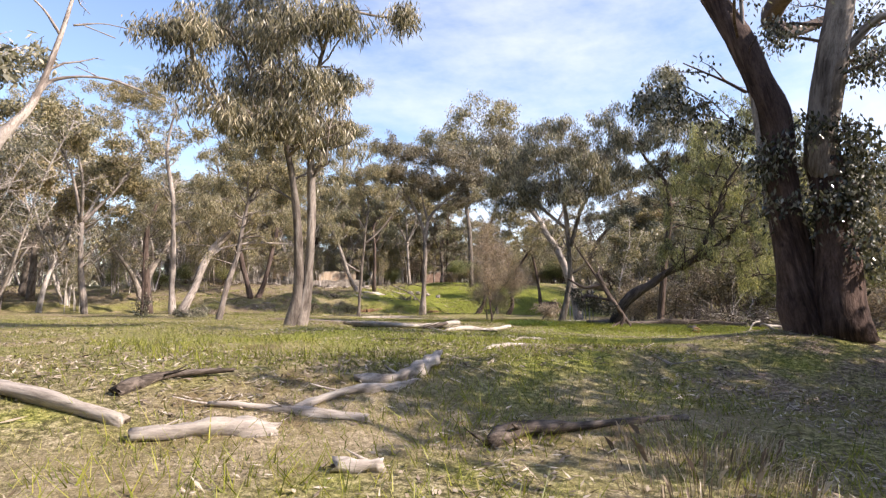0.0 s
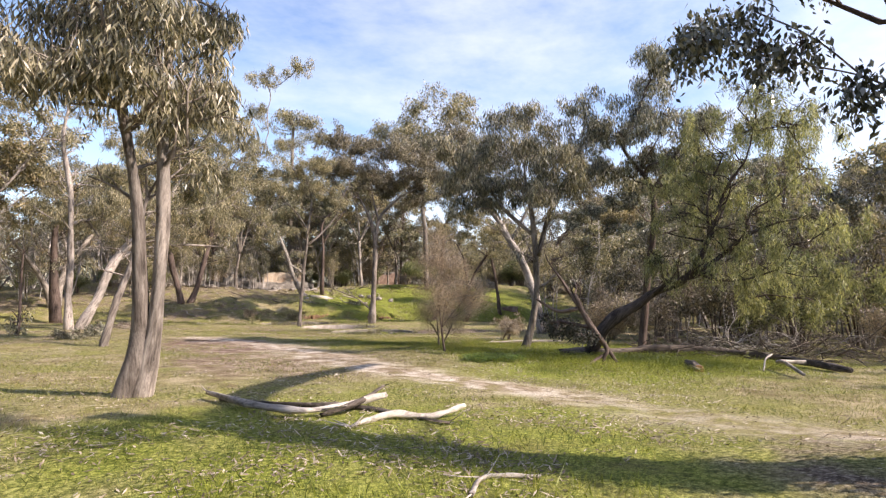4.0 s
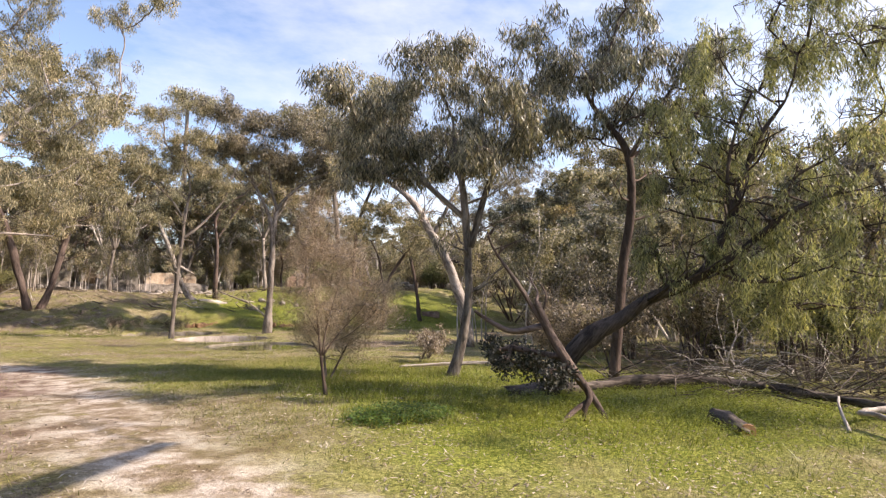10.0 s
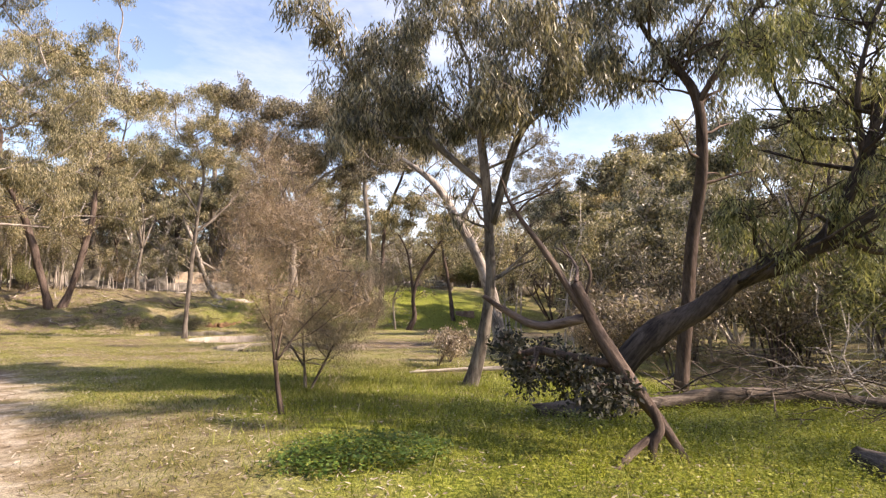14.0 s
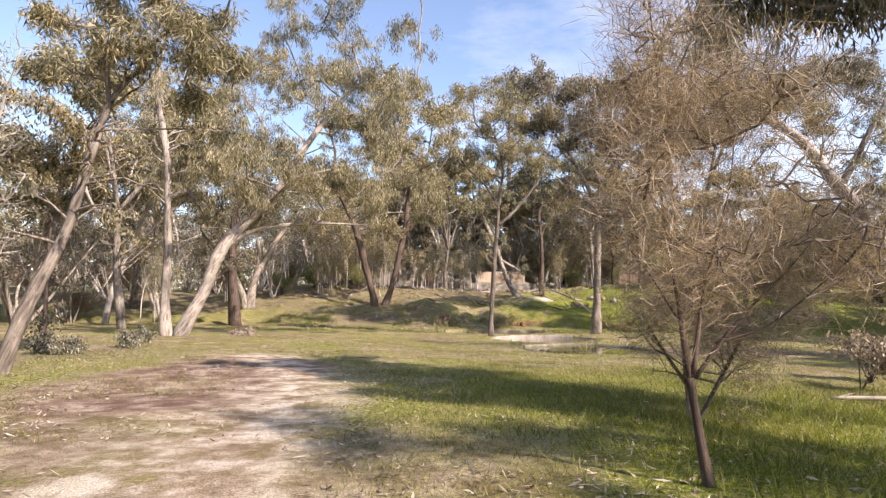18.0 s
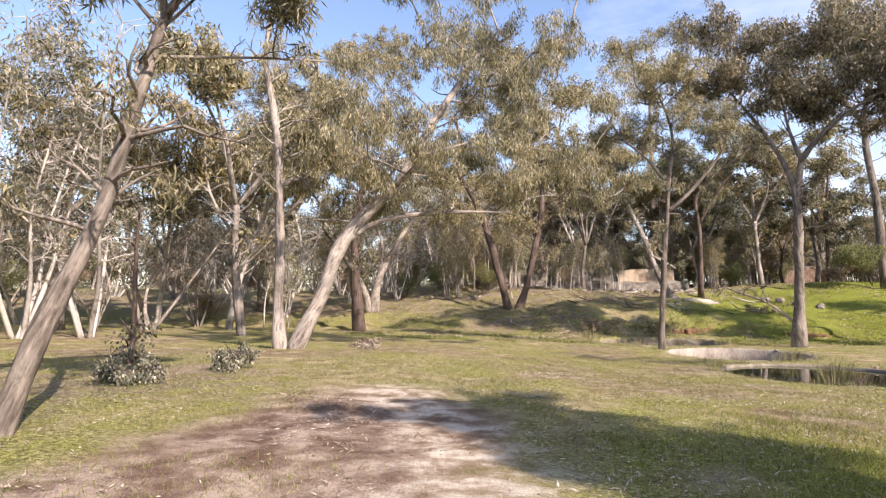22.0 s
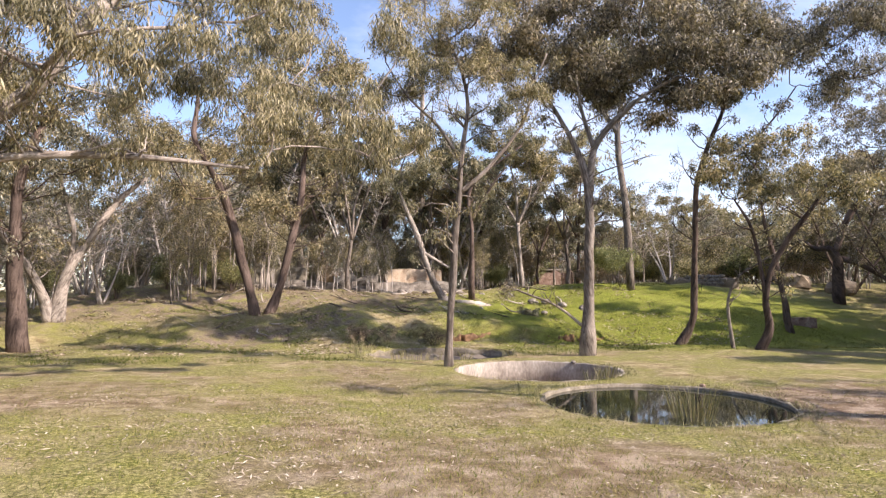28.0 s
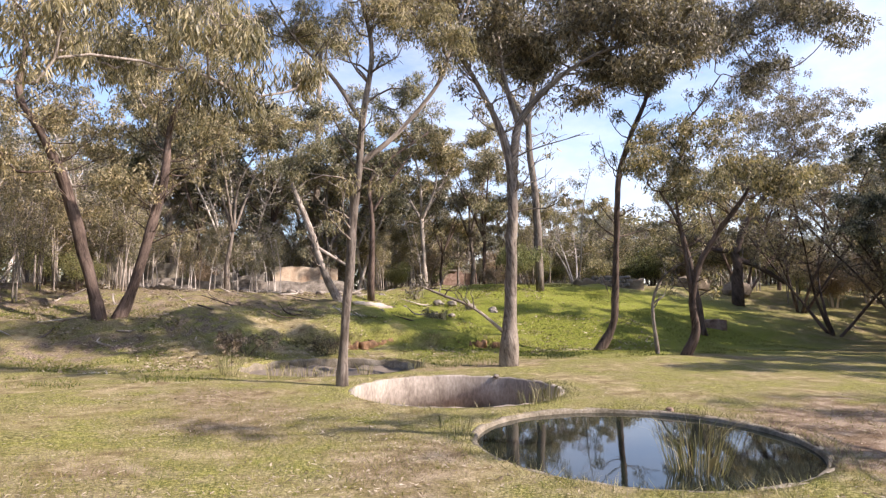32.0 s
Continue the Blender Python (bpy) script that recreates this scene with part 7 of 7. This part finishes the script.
for i, (x, y, h, w_, c_) in enumerate(((-0.3, -10.9, 0.7, 1.0, 24), (0.9, -12.0, 0.9, 1.2, 48), (1.9, -13.2, 1.1, 1.3, 50), (0.6, -9.4, 0.9, 1.2, 50), (2.6, -11.0, 1.5, 1.5, 70), (2.2, -14.8, 1.0, 1.3, 46), (3.6, -9.0, 1.8, 1.6, 80), (3.9, -12.9, 2.0, 1.7, 80))):
    brush("tangled heap of dead grey twigs under the pepper tree", x, y, h, w_, c_, 900 + i, DARK_WOOD if i != 4 else DEAD_WOOD)
twiggy = [
    scrub("shrub", "tall twiggy shrub behind the pepper tree", 410, 3.6, 1.6, DARK_BARK, DUSKY_LEAF, (5.2, -8.0, ground_z(5.2, -8.0))),
    scrub("shrub", "dense green shrub behind the pepper tree", 411, 3.0, 1.5, DARK_BARK, GREEN_LEAF, (4.6, -11.2, ground_z(4.6, -11.2))),
    scrub("shrub", "brown twiggy shrub behind the pepper tree", 412, 2.6, 1.5, BARK, BROWN_LEAF, (3.4, -6.6, ground_z(3.4, -6.6))),
]
rnd = random.Random(55)
for i, (x, y, s) in enumerate(((6.5, -5.0, 1.1), (7.5, -9.5, 1.2), (6.0, -13.5, 0.8), (4.6, -15.6, 0.6), (8.0, -12.5, 1.0), (5.6, -2.6, 0.9), (8.6, -6.6, 1.2), (7.5, -16.5, 0.9), (3.9, -17.4, 0.5), (9.5, -2.0, 1.1), (6.6, -19.5, 0.8), (10.5, -15.0, 1.3), (11, -10, 1.4), (10.8, -5.5, 1.3), (2.5, -5.2, 0.6))):
    copy_thing(twiggy[i % 3], pose(x, y, ground_z(x, y), 0, 0, rnd.uniform(0, 360)) @ Matrix.Diagonal((s, s, s, 1)))


# sticks and fallen boughs on the bank
rnd = random.Random(31)
for i in range(46):
    x, y, a, ln = rnd.uniform(-11, 12), rnd.uniform(27, 43), rnd.random() * 6.28, rnd.uniform(0.8, 2.6)
    if in_pool(x, y, 1):
        continue
    dx, dy = math.cos(a) * ln / 2, math.sin(a) * ln / 2
    r_ = rnd.uniform(0.02, 0.06)
    log("branch", "dead branch lying on the bank", [(x - dx, y - dy, 0.02, r_), (x + rnd.gauss(0, 0.2), y + rnd.gauss(0, 0.2), 0.08, r_), (x + dx, y + dy, rnd.uniform(0.05, 0.5), r_ * 0.5)], DEAD_WOOD if rnd.random() < 0.6 else DARK_WOOD, 800 + i)

# stone retaining wall with a sloping earth top on the crest
wx, wy = 22.5, 37.7
crest = thing("stone_wall", "low dark dry-stone wall holding an earth bank on the crest", "wall", "ruined walls", (wx, wy, ground_z(24, 36.4) - 0.05))
rnd = random.Random(61)
rocks = [box_mesh("stone", 1.0, 0.9, 0.8, STONE, 0.16) for _ in range(3)]
for row in range(3):
    for k in range(9):
        if row > 0.9 + 0.5 * k:
            continue
        u = (k + 0.5 + 0.4 * (row % 2) + rnd.uniform(-0.1, 0.1)) / 9.4
        rock = part("stone", rocks[k % 3], crest)
        rock.matrix_basis = pose(3.2 * u, -2.8 * u, 0.15 + 0.27 * row, rnd.uniform(-8, 8), rnd.uniform(-8, 8), -41 + rnd.uniform(-12, 12)) @ Matrix.Diagonal((0.46 * rnd.uniform(0.8, 1.15), 0.4, 0.34 * rnd.uniform(0.85, 1.1), 1))
part("earth_top", mesh_from("earth_top", *block(0.4, 0.5, 4.4, -2.6, 1.9, -0.6, 0.8, 62, nx=16, nz=6, rough=0.25, ragged=0.4), PALE_EARTH, True), crest, "dry pale earth behind the stones")

stone("heap of pale earth and rubble on the crest", 32.6, 35.2, 1.3, 71, PALE_EARTH, "earth_heap")
stone("heap of pale earth and rubble on the crest", 34.6, 32.8, 1.1, 72, PALE_EARTH, "earth_heap")
ruin("brick_footing", "short block of old red brickwork on the green bank", 19.9, 24.9, 21.2, 24.1, 0.5, ground_z(20.5, 24.5) + 0.42, BRICK, 73, ragged=0.08)
low_bush("dense dark green bush on the bank", 16.4, 35.0, 3.2, 2.0, 710, GREEN_LEAF)
low_bush("dense dark green bush on the bank", 18.3, 37.4, 2.4, 1.8, 711, GREEN_LEAF)
low_bush("small green tree before the stone wall", 21.0, 32.4, 3.0, 1.5, 712, OLIVE_LEAF)
low_bush("brown low bush by the overgrown vat", -3.3, 25.0, 0.75, 1.0, 713, BROWN_LEAF)
low_bush("mossy low bush by the overgrown vat", -0.6, 24.8, 0.6, 1.0, 714, OLIVE_LEAF)
low_bush("grey low bush on the green bank", 6.5, 29.5, 0.5, 0.8, 715, GREY_LEAF)
